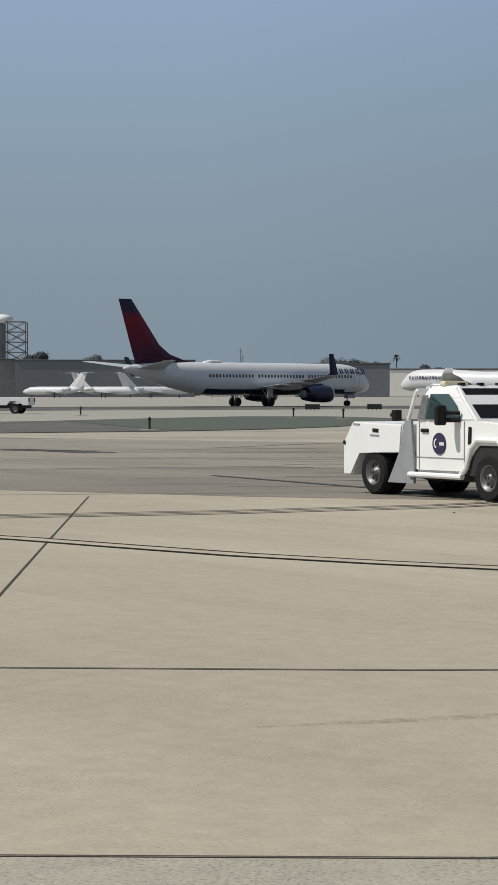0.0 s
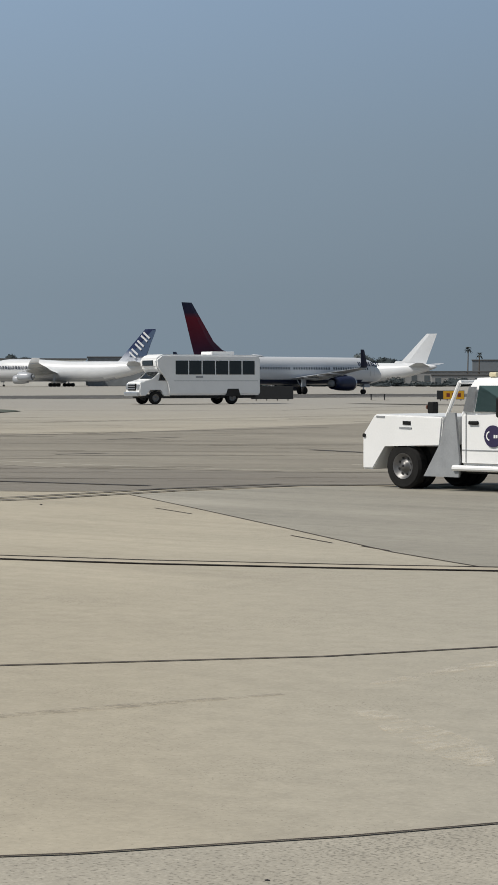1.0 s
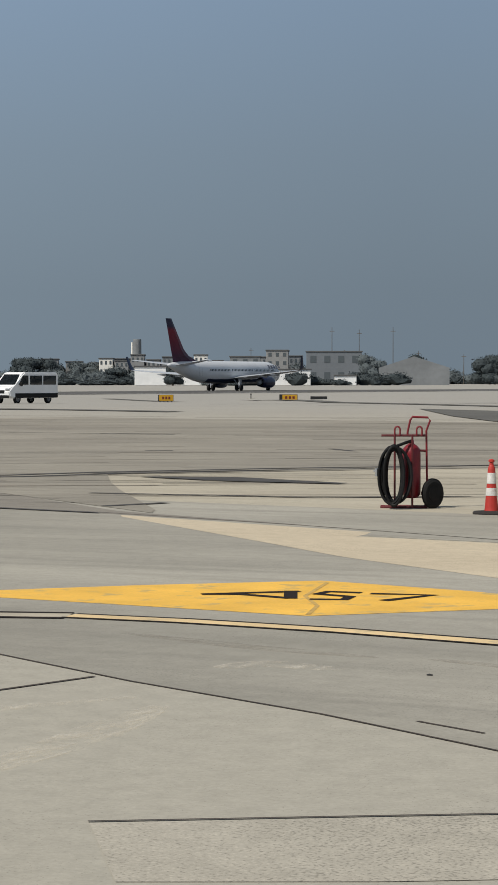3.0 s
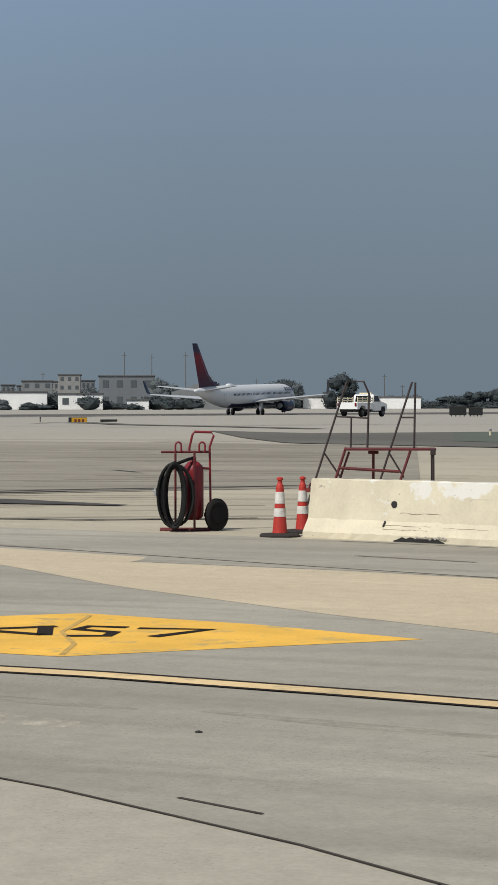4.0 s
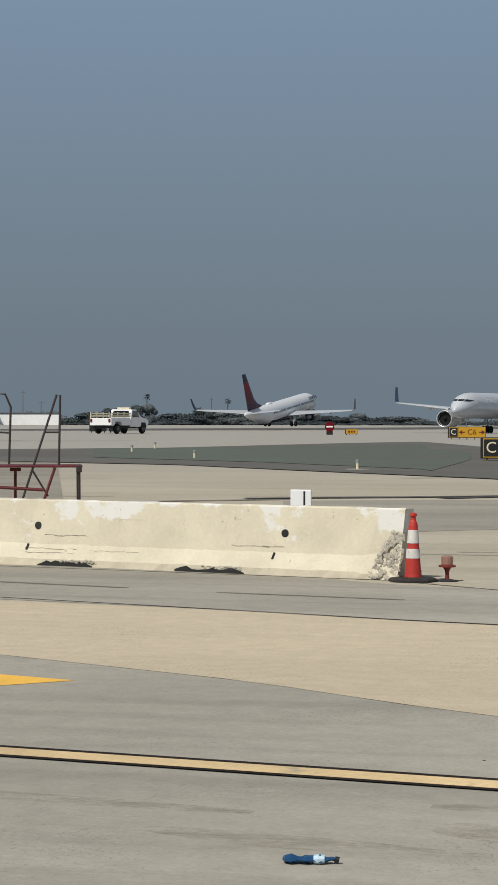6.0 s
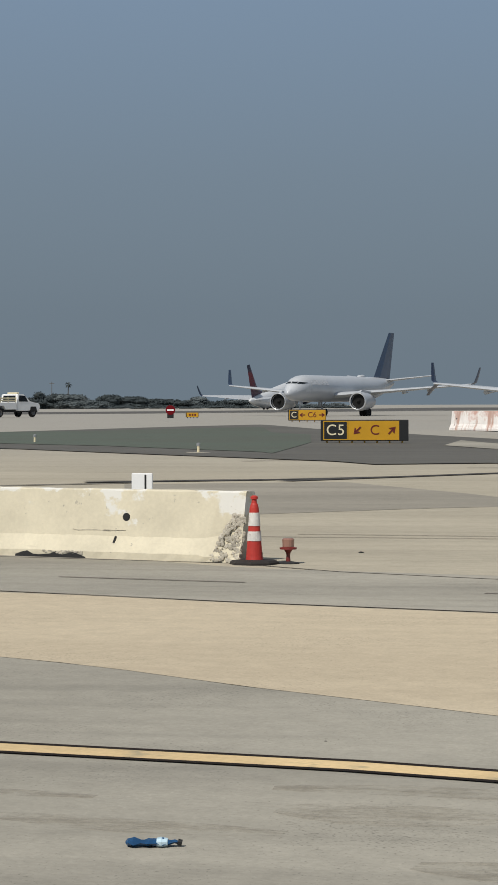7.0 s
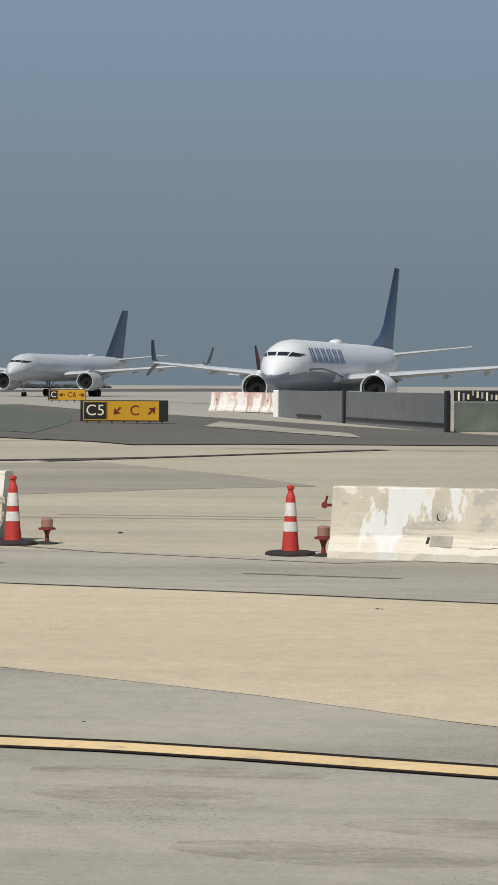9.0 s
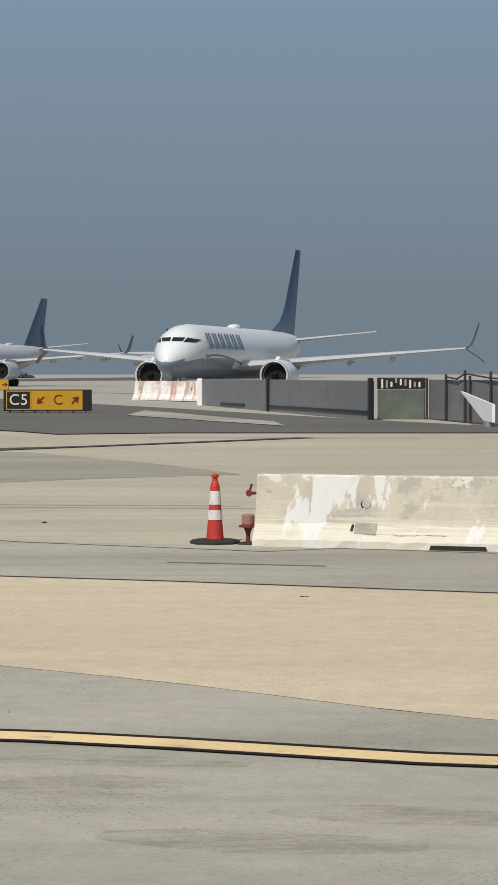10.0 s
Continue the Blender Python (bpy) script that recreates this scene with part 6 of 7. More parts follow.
def extinguisher_cart(m):
    top = thing("wheeled_extinguisher", "red wheeled fire extinguisher with coiled black hose", "fire extinguisher", m)
    bm = bmesh.new()
    lathe(bm, [(0.02, 0.17), (0.12, 0.18), (0.17, 0.24), (0.175, 0.30), (0.175, 0.92), (0.16, 1.0), (0.10, 1.06), (0.05, 1.08), (0.05, 1.14), (0.02, 1.15)], 24)
    part("tank", bm, RED_PAINT, top, smooth=True, at=Matrix.Translation((0.12, 0.05, 0)))
    for pts in ([(-0.46, 0, 0.02), (0.42, 0, 0.02)], [(-0.46, 0.3, 0.02), (0.42, 0.3, 0.02)]):
        bm = bmesh.new()
        tube(bm, pts, 0.022)
        part("skid", bm, DARK_RED, top)
    for pts in ([(-0.19, 0.0, 0.02), (-0.19, 0.0, 1.24)], [(0.14, -0.15, 0.02), (0.14, -0.15, 1.24)], [(0.36, 0.1, 0.02), (0.42, 0.1, 0.12), (0.40, 0.1, 1.30), (0.47, 0.1, 1.47), (0.44, 0.1, 1.52), (0.14, 0.1, 1.53), (0.10, 0.1, 1.48), (0.05, 0.1, 1.28), (0.05, 0.1, 1.22)],
                [(-0.44, 0.0, 1.22), (0.40, 0.05, 1.22)], [(0.14, 0.0, 0.98), (0.40, 0.1, 0.96)]):
        bm = bmesh.new()
        tube(bm, pts, 0.02)
        part("frame_tube", bm, RED_PAINT if len(pts) > 4 else DARK_RED, top)
    for x in (-0.14, 0.27):
        bm = bmesh.new()
        tube(bm, [(x - 0.05, 0, 1.22)] + [(x + 0.05 * math.cos(a), 0, 1.32 + 0.05 * math.sin(a)) for a in [math.pi * (1 - i / 6) for i in range(7)]] + [(x + 0.05, 0, 1.22)], 0.016)
        part("hook", bm, RED_PAINT, top)
    for i in range(10):
        cx, rx, rz, yy = -0.20 + 0.06 * math.sin(i * 2.1), 0.14 + 0.15 * ((i * 7) % 10) / 10, 0.43 + 0.08 * ((i * 3) % 10) / 10, -0.16 - 0.028 * i
        bm = bmesh.new()
        tube(bm, [(cx + rx * math.cos(a), yy + 0.03 * math.sin(a * 2), 0.56 + rz * math.sin(a)) for a in [2 * math.pi * j / 28 for j in range(29)]], 0.026, 8)
        part("hose_loop", bm, BLACK_PLASTIC, top)
    bm = bmesh.new()
    tube(bm, [(-0.18, -0.2, 1.04), (0.0, -0.15, 1.10), (0.12, 0.0, 1.13)], 0.026)
    part("hose_lead", bm, BLACK_PLASTIC, top)
    bm = bmesh.new()
    rod(bm, (-0.52, -0.25, 0.55), (-0.52, -0.25, 0.68), 0.035)
    rod(bm, (-0.58, -0.25, 0.63), (-0.46, -0.25, 0.63), 0.018)
    part("nozzle", bm, BARE_METAL, top, "metal hose nozzle")
    for y in (-0.05, 0.42):
        hub = new("wheel")
        hub.parent = top
        hub.matrix_basis = Matrix.Translation((0.52, y, 0.25)) @ pose(0, 0, 0, 0, 0, -52)
        bm = bmesh.new()
        lathe(bm, [(0.08, -0.05), (0.20, -0.055), (0.24, -0.03), (0.24, 0.03), (0.20, 0.055), (0.08, 0.05)], 24, "x")
        part("tyre", bm, TYRE, hub)
        bm = bmesh.new()
        lathe(bm, [(0.13, -0.06), (0.13, 0.06)], 16, "x")
        part("hub", bm, BLACK_PLASTIC, hub)
    bm = bmesh.new()
    tube(bm, [(0.30, 0.18, 0.25), (0.52, 0.18, 0.25)], 0.03)
    part("axle", bm, DARK_RED, top)


extinguisher_cart(pose(*(-12.31, 29.01), 0, 0, 0, 22) @ Matrix.Diagonal((0.86, 0.92, 0.965, 1)))


def work_stand(m):
    """Rolling maintenance steps with slanted hand rails."""
    top = thing("work_stand", "dark red steel maintenance stand with hand rails", "access stand", m)
    def t(px, py, y=0.0):
        return ((px - 165) * STAND_K, y, (STAND_GROUND - py) * STAND_K)
    runs = [("hand_rail", [t(38, 945), t(114, 708), t(145, 709), t(155, 732), t(152, 832)], DARK_STEEL, 0.024), ("mid_rail", [t(93, 774), t(152, 777)], DARK_STEEL, 0.02), ("rail_post", [t(122, 776), t(121, 832)], DARK_STEEL, 0.02),
            ("hand_rail", [t(159, 945), t(235, 710), t(241, 711), t(239, 834)], DARK_STEEL, 0.024), ("mid_rail", [t(213, 776), t(239, 776)], DARK_STEEL, 0.02),
            ("stringer", [t(112, 832), t(62, STAND_GROUND)], DARK_RED, 0.03), ("stringer", [t(232, 838), t(183, STAND_GROUND)], DARK_RED, 0.03), ("stringer", [t(118, 840, 0.05), t(100, 893, 0.05)], DARK_RED, 0.025),
            ("brace", [t(72, 843), t(102, 888)], DARK_STEEL, 0.02), ("brace", [t(193, 843), t(220, 888)], DARK_STEEL, 0.02), ("leg", [t(163, 842, 0.3), t(163, STAND_GROUND, 0.3)], DARK_RED, 0.032), ("leg", [t(274, 842), t(275, STAND_GROUND)], DARK_STEEL, 0.032),
            ("leg", [t(274, 842, 0.6), t(275, STAND_GROUND, 0.6)], DARK_STEEL, 0.03), ("step_bar", [t(98, 870), t(212, 877)], DARK_RED, 0.034)]
    for name, pts, mat, r in runs:
        bm = bmesh.new()
        tube(bm, pts, r * 0.68)
        part(name, bm, mat, top)
    bm = bmesh.new()
    a, b = Vector(t(108, 833)), Vector(t(280, 838))
    box(bm, ((a.x + b.x) / 2, 0.3, (a.z + b.z) / 2), ((b - a).length, 0.66, 0.036), 0.008)
    part("platform", bm, DARK_RED, top)
    bm = bmesh.new()
    box(bm, t(274, 840), (0.08, 0.1, 0.10), 0.01)
    part("bracket", bm, DARK_STEEL, top)
    bm = bmesh.new()
    box(bm, t(163, 842, 0.3), (0.16, 0.1, 0.05), 0.01)
    part("bracket", bm, DARK_RED, top)


STAND_GROUND, STAND_K = 984.0, 0.0081
work_stand(pose(*(-9.9, 30.6), 0, 0, 0, 18))


def sign_board(m):
    top = thing("marker_board", "small white rounded marker board behind barrier", "sign board", m)
    bm = bmesh.new()
    box(bm, (0, 0, 0.80), (0.31, 0.03, 0.34), 0.012)
    part("panel", bm, WHITE_PAINT, top)
    bm = bmesh.new()
    box(bm, (0.06, -0.02, 0.80), (0.022, 0.012, 0.30), 0.0)
    part("slot", bm, SIGN_BLACK, top, "black vertical stripe")
    bm = bmesh.new()
    rod(bm, (0, 0.03, 0), (0, 0.03, 0.85), 0.025)
    part("post", bm, STEEL, top)


sign_board(pose(*(-5.4, 28.5), 0, 0, 0, -20))

bottle = thing("plastic_bottle", "crushed blue plastic bottle with white label lying on concrete", "bottle", pose(*(-1.71, 9.26), 0.022, 0, 0, 8))
bm = bmesh.new()
rnd = random.Random(3)
rings = []
for x, r in ((-0.115, 0.012), (-0.11, 0.026), (-0.085, 0.030), (-0.05, 0.022), (-0.02, 0.032), (0.01, 0.024), (0.04, 0.031), (0.065, 0.02), (0.085, 0.012), (0.10, 0.010)):
    rings.append([(x + rnd.uniform(-0.004, 0.004), math.cos(a) * r * 1.3 + rnd.uniform(-0.005, 0.005), math.sin(a) * r * 0.55 + rnd.uniform(-0.006, 0.006)) for a in [2 * math.pi * i / 12 for i in range(12)]])
ring_loft(bm, rings, True)
part("body", bm, BLUE_PLASTIC, bottle)
bm = bmesh.new()
lathe(bm, [(0.026, 0.012), (0.032, 0.03), (0.024, 0.058)], 9, "x", cap=False)
bmesh.ops.scale(bm, vec=(1, 1.3, 0.68), verts=bm.verts[:])
part("label", bm, surf("torn_label", (0.42, 0.55, 0.62), 0.5, vary=0.3, scale=30), bottle, "white paper label")
bm = bmesh.new()
rod(bm, (0.10, 0, 0), (0.118, 0.0, -0.004), 0.014, n=10)
part("cap", bm, SIGN_BLACK, bottle)


def stop_sign(p, az):
    top = thing("stop_sign", "red octagonal stop sign on short post", "stop sign", pose(p[0], p[1], 0, 0, 0, -az))
    zc, R = 0.72, 0.49
    bm = bmesh.new()
    pts = [(R * math.cos(radians(22.5 + 45 * i)) * 0.72, zc + R * math.sin(radians(22.5 + 45 * i))) for i in range(8)]
    prism(bm, pts, -0.012, 0.012, "y")
    panel = part("panel", bm, STOP_RED, top)
    lettering("word", "STOP", 0.30, CONE_WHITE, panel, Matrix.Translation((0, -0.018, zc)) @ pose(0, 0, 0, 90, 0, 0), 0.003).scale = (0.72, 1.25, 1)
    bm = bmesh.new()
    box(bm, (0, 0.02, 0.23), (0.06, 0.03, 0.50))
    part("post", bm, STOP_RED, top, "red post")
    bm = bmesh.new()
    lathe(bm, [(0.20, 0), (0.19, 0.04), (0.14, 0.05)], 16)
    part("base", bm, PALE_SCUFF, top)


stop_sign((-24.78, 34.45), -33.40)


def arrow(parent, at, mat, angle):
    bm = bmesh.new()
    for v in ([(-0.21, -0.035), (0.10, -0.035), (0.10, 0.035), (-0.21, 0.035)],):
        prism(bm, v, -0.006, 0.006, "z")
    prism(bm, [(0.22, 0.0), (-0.02, 0.17), (-0.02, 0.09), (0.06, 0.0), (-0.02, -0.09), (-0.02, -0.17)], -0.006, 0.006, "z")
    return part("arrow", bm, mat, parent, at=at @ pose(0, 0, 0, 0, 0, angle))


def guidance_sign(m, width, height, k0, k1, black_text, yellow, label, legs=7, zlow=0.12):
    """A lit taxiway guidance sign: black location panel and amber direction panel."""
    top = thing("taxiway_sign", label, "airfield sign", m, "taxiway signs")
    bm = bmesh.new()
    box(bm, (0, 0, zlow + height / 2), (width, 0.28, height), 0.02)
    case = part("case", bm, SIGN_BLACK, top)
    zc = zlow + height / 2

    def panel(a, b, mat, nm):
        bm = bmesh.new()
        box(bm, ((a + b) / 2, -0.143, zc), (b - a, 0.012, height * 0.90), 0.0)
        return part(nm, bm, mat, top)
    x0, x1, x2 = -width / 2 + 0.03 * width, -width / 2 + k0 * width, -width / 2 + k1 * width
    if black_text:
        pn = panel(x0, x1 - 0.02, SIGN_YELLOW, "location_frame")
        bm = bmesh.new()
        box(bm, ((x0 + x1 - 0.02) / 2, -0.152, zc), (x1 - x0 - 0.10, 0.012, height * 0.80), 0.0)
        part("location_panel", bm, SIGN_BLACK, top)
        lettering("legend", black_text, height * 0.72, SIGN_CREAM, top, Matrix.Translation(((x0 + x1) / 2 - 0.01, -0.162, zc)) @ pose(0, 0, 0, 90, 0, 0), 0.003, 1.05)
    panel(x1, x2, SIGN_YELLOW, "direction_panel")
    xm = (x1 + x2) / 2
    face = Matrix.Translation((xm, -0.158, zc)) @ pose(0, 0, 0, 90, 0, 0)
    for kind, off, val in yellow:
        if kind == "text":
            lettering("legend", val, height * 0.66, SIGN_MAROON, top, face @ Matrix.Translation((off, 0, 0)), 0.003)
        else:
            arrow(top, face @ Matrix.Translation((off, 0, 0)), SIGN_MAROON, val)
    for i in range(legs):
        bm = bmesh.new()
        x = -width / 2 + width * (i + 0.5) / legs
        rod(bm, (x, 0, 0), (x, 0, zlow + 0.02), 0.035)
        part("leg", bm, SIGN_YELLOW, top)
    return top


C5 = (-8.58, 96.34)
C5W = 155 * Vector(C5).length / 4000
guidance_sign(pose(*C5, terrain(*C5), 0, 0, 3), C5W, 0.25 * C5W * 0.97, 0.315, 0.895, "C5", [("text", 0.05, "C"), ("arrow", -0.70, 225), ("arrow", 0.78, 45)], "black and amber taxiway sign with letters and arrows")
C6 = (-18.8, 163.9)
guidance_sign(pose(*C6, terrain(*C6), 0, 0, 4), 2.75, 0.82, 0.28, 0.99, "C", [("text", 0.0, "C6"), ("arrow", -0.72, 180), ("arrow", 0.72, 0)], "amber taxiway sign with two arrows", 5)


def amber_sign(p, az, w, h, label, dark=0.25):
    top = thing("taxiway_sign", label, "airfield sign", pose(p[0], p[1], terrain(*p), 0, 0, -az), "taxiway signs")
    bm = bmesh.new()
    box(bm, (0, 0, 0.1 + h / 2), (w, 0.28, h), 0.02)
    part("case", bm, SIGN_BLACK, top)
    if dark < 1:
        bm = bmesh.new()
        box(bm, (w * dark / 2, -0.143, 0.1 + h / 2), (w * (1 - dark) * 0.96, 0.014, h * 0.9))
        pan = part("panel", bm, SIGN_YELLOW, top)
        for i in range(3):
            bm = bmesh.new()
            box(bm, (w * dark / 2 + (i - 1) * w * 0.2, -0.156, 0.1 + h / 2), (w * 0.12, 0.012, h * 0.4))
            part("legend_bar", bm, SIGN_MAROON, pan)
    for i in range(4):
        bm = bmesh.new()
        rod(bm, (-w / 2 + w * (i + 0.5) / 4, 0, 0), (-w / 2 + w * (i + 0.5) / 4, 0, 0.12), 0.035)
        part("leg", bm, SIGN_BLACK, top)


amber_sign((-115.1, 142.5), -38.21, 2.3, 0.75, "amber taxiway sign with dark legend bars", 0.22)
amber_sign((-92.9, 169.1), -28.46, 1.35, 0.55, "small amber taxiway sign with dark bars", 0.05)
amber_sign((-83.3, 173.9), -25.37, 1.6, 0.55, "small amber taxiway sign beside runway", 0.15)
amber_sign((-109.5, 114.4), -42.72, 3.1, 0.95, "dark back of a taxiway sign", 1.0)
amber_sign((-155.5, 115.9), -52.16, 1.3, 0.45, "low dark back of a taxiway sign", 1.0)
amber_sign((-152.1, 120.2), -50.60, 1.3, 0.45, "low dark back of a taxiway sign", 1.0)
amber_sign((-50.4, 177.2), -15.90, 1.4, 0.75, "dark back of a taxiway sign beside runway", 1.0)
amber_sign((-49.0, 177.6), -15.44, 1.15, 0.65, "dark back of a taxiway sign beside runway", 1.0)
amber_sign((-83.0, 179.6), -24.63, 1.5, 0.35, "low dark back of a taxiway sign", 1.0)
amber_sign((-34.5, 207.1), -9.45, 1.2, 0.45, "small amber taxiway sign by taxiway", 0.05)

NE = (-36.5, 206.8)
no_entry = thing("no_entry_sign", "round red no entry sign with white bar", "road sign", pose(*NE, terrain(*NE), 0, 0, 6))
bm = bmesh.new()
rod(bm, (0, -0.02, 0.75), (0, 0.02, 0.75), 0.45, n=28)
part("disc", bm, STOP_RED, no_entry)
bm = bmesh.new()
box(bm, (0, -0.03, 0.75), (0.62, 0.02, 0.14))
part("bar", bm, WHITE_PAINT, no_entry)
bm = bmesh.new()
box(bm, (0, 0.03, 0.2), (0.6, 0.05, 0.4))
part("post", bm, SIGN_BLACK, no_entry)


def marker_post(p, h=0.42, mat=SIGN_CREAM):
    top = thing("marker_post", "short pale marker post on infield edge", "marker post", pose(p[0], p[1], terrain(*p)), "marker posts")
    bm = bmesh.new()
    rod(bm, (0, 0, 0), (0, 0, h * 0.75), 0.05, n=10)
    part("stem", bm, mat, top)
    bm = bmesh.new()
    lathe(bm, [(0.07, h * 0.75), (0.07, h), (0.03, h * 1.05)], 10)
    part("cap", bm, GREY_PANEL if mat is SIGN_CREAM else mat, top)
    bm = bmesh.new()
    lathe(bm, [(0.45, 0.005), (0.45, 0.035), (0.3, 0.04)], 14)
    part("pad", bm, PALE_SCUFF, top)


for p in ((-28.42, 105.91), (-29.16, 113.29), (-22.77, 95.32), (-13.16, 80.34)):
    marker_post(p, 0.36)
for p in ((-81.38, 49.13), (-100.74, 71.98), (-95.72, 71.63), (-121.52, 70.58), (-128.13, 147.62), (-104.68, 209.60), (-127.70, 148.97)):
    marker_post(p, 0.55, SIGN_BLACK)


# ---- fence line by the taxiing airliner ----
def red_white_barrier(a, b, seed):
    concrete_barrier(on_line(a, b), (Vector(b) - Vector(a)).length, 1.09, RAIL_STREAK, "white road barrier with reddish stripes and dark holes", False, (0.6, (Vector(b) - Vector(a)).length - 0.9), (), seed, "striped barriers")


red_white_barrier((-6.7, 129.8), (-2.8, 124.0), 21)

WALL_PTS = [(-2.40, 115.87), (0.95, 102.10), (4.70, 85.79)]
fence = thing("blast_fence", "grey panelled fence with white end post beside taxiway", "fence")
for (a, b), dark in zip(zip(WALL_PTS, WALL_PTS[1:]), (0, 1)):
    A, B = Vector(a), Vector(b)
    d = (B - A).normalized()
    ang = math.atan2(d.y, d.x)
    n_pan = 2 if dark == 0 else 3
    for i in range(n_pan):
        p, q = A.lerp(B, i / n_pan), A.lerp(B, (i + 1) / n_pan)
        bm = bmesh.new()
        c = (p + q) / 2
        box(bm, (c.x, c.y, 0.80), ((q - p).length - 0.03, 0.12, 1.56), 0.02, Matrix.Rotation(ang, 4, "Z"))
        part("panel", bm, WALL_GREY, fence)
    bm = bmesh.new()
    c = (A + B) / 2
    nrm = Vector((-d.y, d.x)) * (-0.09)
    if Vector((-d.y, d.x)).dot(-c) > 0:
        nrm = -nrm
    box(bm, (c.x + nrm.x, c.y + nrm.y, 0.38), ((B - A).length * (0.35 if not dark else 0.96), 0.05, 0.10), 0.0, Matrix.Rotation(ang, 4, "Z"))
    part("base_rail", bm, SIGN_BLACK, fence, "black base rail")
    bm = bmesh.new()
    box(bm, (B.x + nrm.x, B.y + nrm.y, 0.85), (0.30, 0.16, 1.66), 0.02, Matrix.Rotation(ang, 4, "Z"))
    part("post", bm, SIGN_BLACK, fence, "dark post")
bm = bmesh.new()
box(bm, (WALL_PTS[0][0] - 0.12, WALL_PTS[0][1] - 0.1, 0.8), (0.28, 0.5, 1.6), 0.05)
part("end_post", bm, WHITE_PAINT, fence, "white end post")

CAB_A, CAB_B = (5.0, 87.9), (6.8, 87.7)
cabinet = thing("equipment_cabinet", "green-grey equipment cabinet with cluttered dark top", "cabinet", on_line(CAB_A, CAB_B))
cw = (Vector(CAB_B) - Vector(CAB_A)).length
bm = bmesh.new()
box(bm, (cw / 2, 0.5, 0.58), (cw, 1.0, 1.16), 0.02)
part("body", bm, surf("green_grey_paint", (0.10, 0.12, 0.10), 0.6, vary=0.25, scale=1.5), cabinet)
bm = bmesh.new()
box(bm, (cw / 2, 0.5, 1.40), (cw * 1.02, 0.9, 0.44), 0.02)
part("top_box", bm, SIGN_BLACK, cabinet)
rnd = random.Random(8)
for i in range(9):
    bm = bmesh.new()
    box(bm, (cw * (0.1 + 0.1 * i), 0.03, 1.42 + rnd.uniform(-0.08, 0.08)), (0.08, 0.05, rnd.uniform(0.15, 0.36)), 0.01)
    part("panel_slat", bm, GREY_PANEL if i % 2 else SIGN_CREAM, cabinet)

FEN_A, FEN_B = (6.9, 87.7), (8.7, 75.5)
screen = thing("screen_fence", "grey mesh screen fence on steel posts", "fence", on_line(FEN_A, FEN_B))
fl = (Vector(FEN_B) - Vector(FEN_A)).length
for i in range(4):
    bm = bmesh.new()
    box(bm, (fl * (i + 0.5) / 4, 0.1, 0.80), (fl / 4 - 0.06, 0.04, 1.50), 0.0)
    part("mesh_panel", bm, WALL_GREY, screen)
for x, h in ((0.0, 1.6), (0.26, 1.75), (0.5, 1.9), (0.56, 1.7), (0.8, 1.85), (1.0, 1.7)):
    bm = bmesh.new()
    rod(bm, (fl * x, 0.0, 0), (fl * x, 0.0, h), 0.05)
    part("post", bm, DARK_STEEL, screen)
bm = bmesh.new()
tube(bm, [(fl * 0.26, 0, 1.66), (fl * 0.4, 0.0, 1.58), (fl * 0.5, 0, 1.78), (fl * 0.8, 0, 1.62), (fl, 0, 1.6)], 0.03)
part("cable", bm, DARK_STEEL, screen)
tarp = thing("canvas_cover", "slanted white canvas cover beside fence", "tarpaulin", on_line(FEN_A, FEN_B, -0.6))
bm = bmesh.new()
prism(bm, [(fl * 0.66, 1.15), (fl * 1.02, 0.75), (fl * 1.02, 0.15), (fl * 0.92, 0.2)], -0.05, 0.05, "y")
part("sheet", bm, WHITE_PAINT, tarp)
bm = bmesh.new()
box(bm, (fl * 0.97, 0, 0.1), (0.3, 0.3, 0.2))
part("ballast", bm, GREY_PANEL, tarp)


# ---- far side of the field ----
def far_block(name, label, a, b, height, mat, depth=25.0, windows=(0, 0), roof=ROOF_DARK, gable=0.0, z0=0.0):
    """A building whose front runs from a to b."""
    A, B = Vector(a), Vector(b)
    top = thing(name, label, "building", on_line(a, b))
    w = (B - A).length
    bm = bmesh.new()
    if gable:
        prism(bm, [(0, 0), (w, 0), (w, height), (w / 2, height + gable), (0, height)], 0, depth, "y")
    else:
        box(bm, (w / 2, depth / 2, height / 2), (w, depth, height), 0.15)
    part("wall", bm, mat, top)
    if not gable:
        bm = bmesh.new()
        box(bm, (w / 2, depth / 2, height + 0.2), (w + 0.6, depth + 0.6, 0.5), 0.1)
        part("roof", bm, roof, top)
    nx, nz = windows
    for i in range(nx):
        for j in range(nz):
            bm = bmesh.new()
            box(bm, (w * (i + 0.5) / nx, -0.03, height * (j + 0.55) / max(nz, 1)), (w / nx * 0.42, 0.15, height / nz * 0.42), 0.0)
            part("window", bm, HAZE_GLASS, top)
    return top


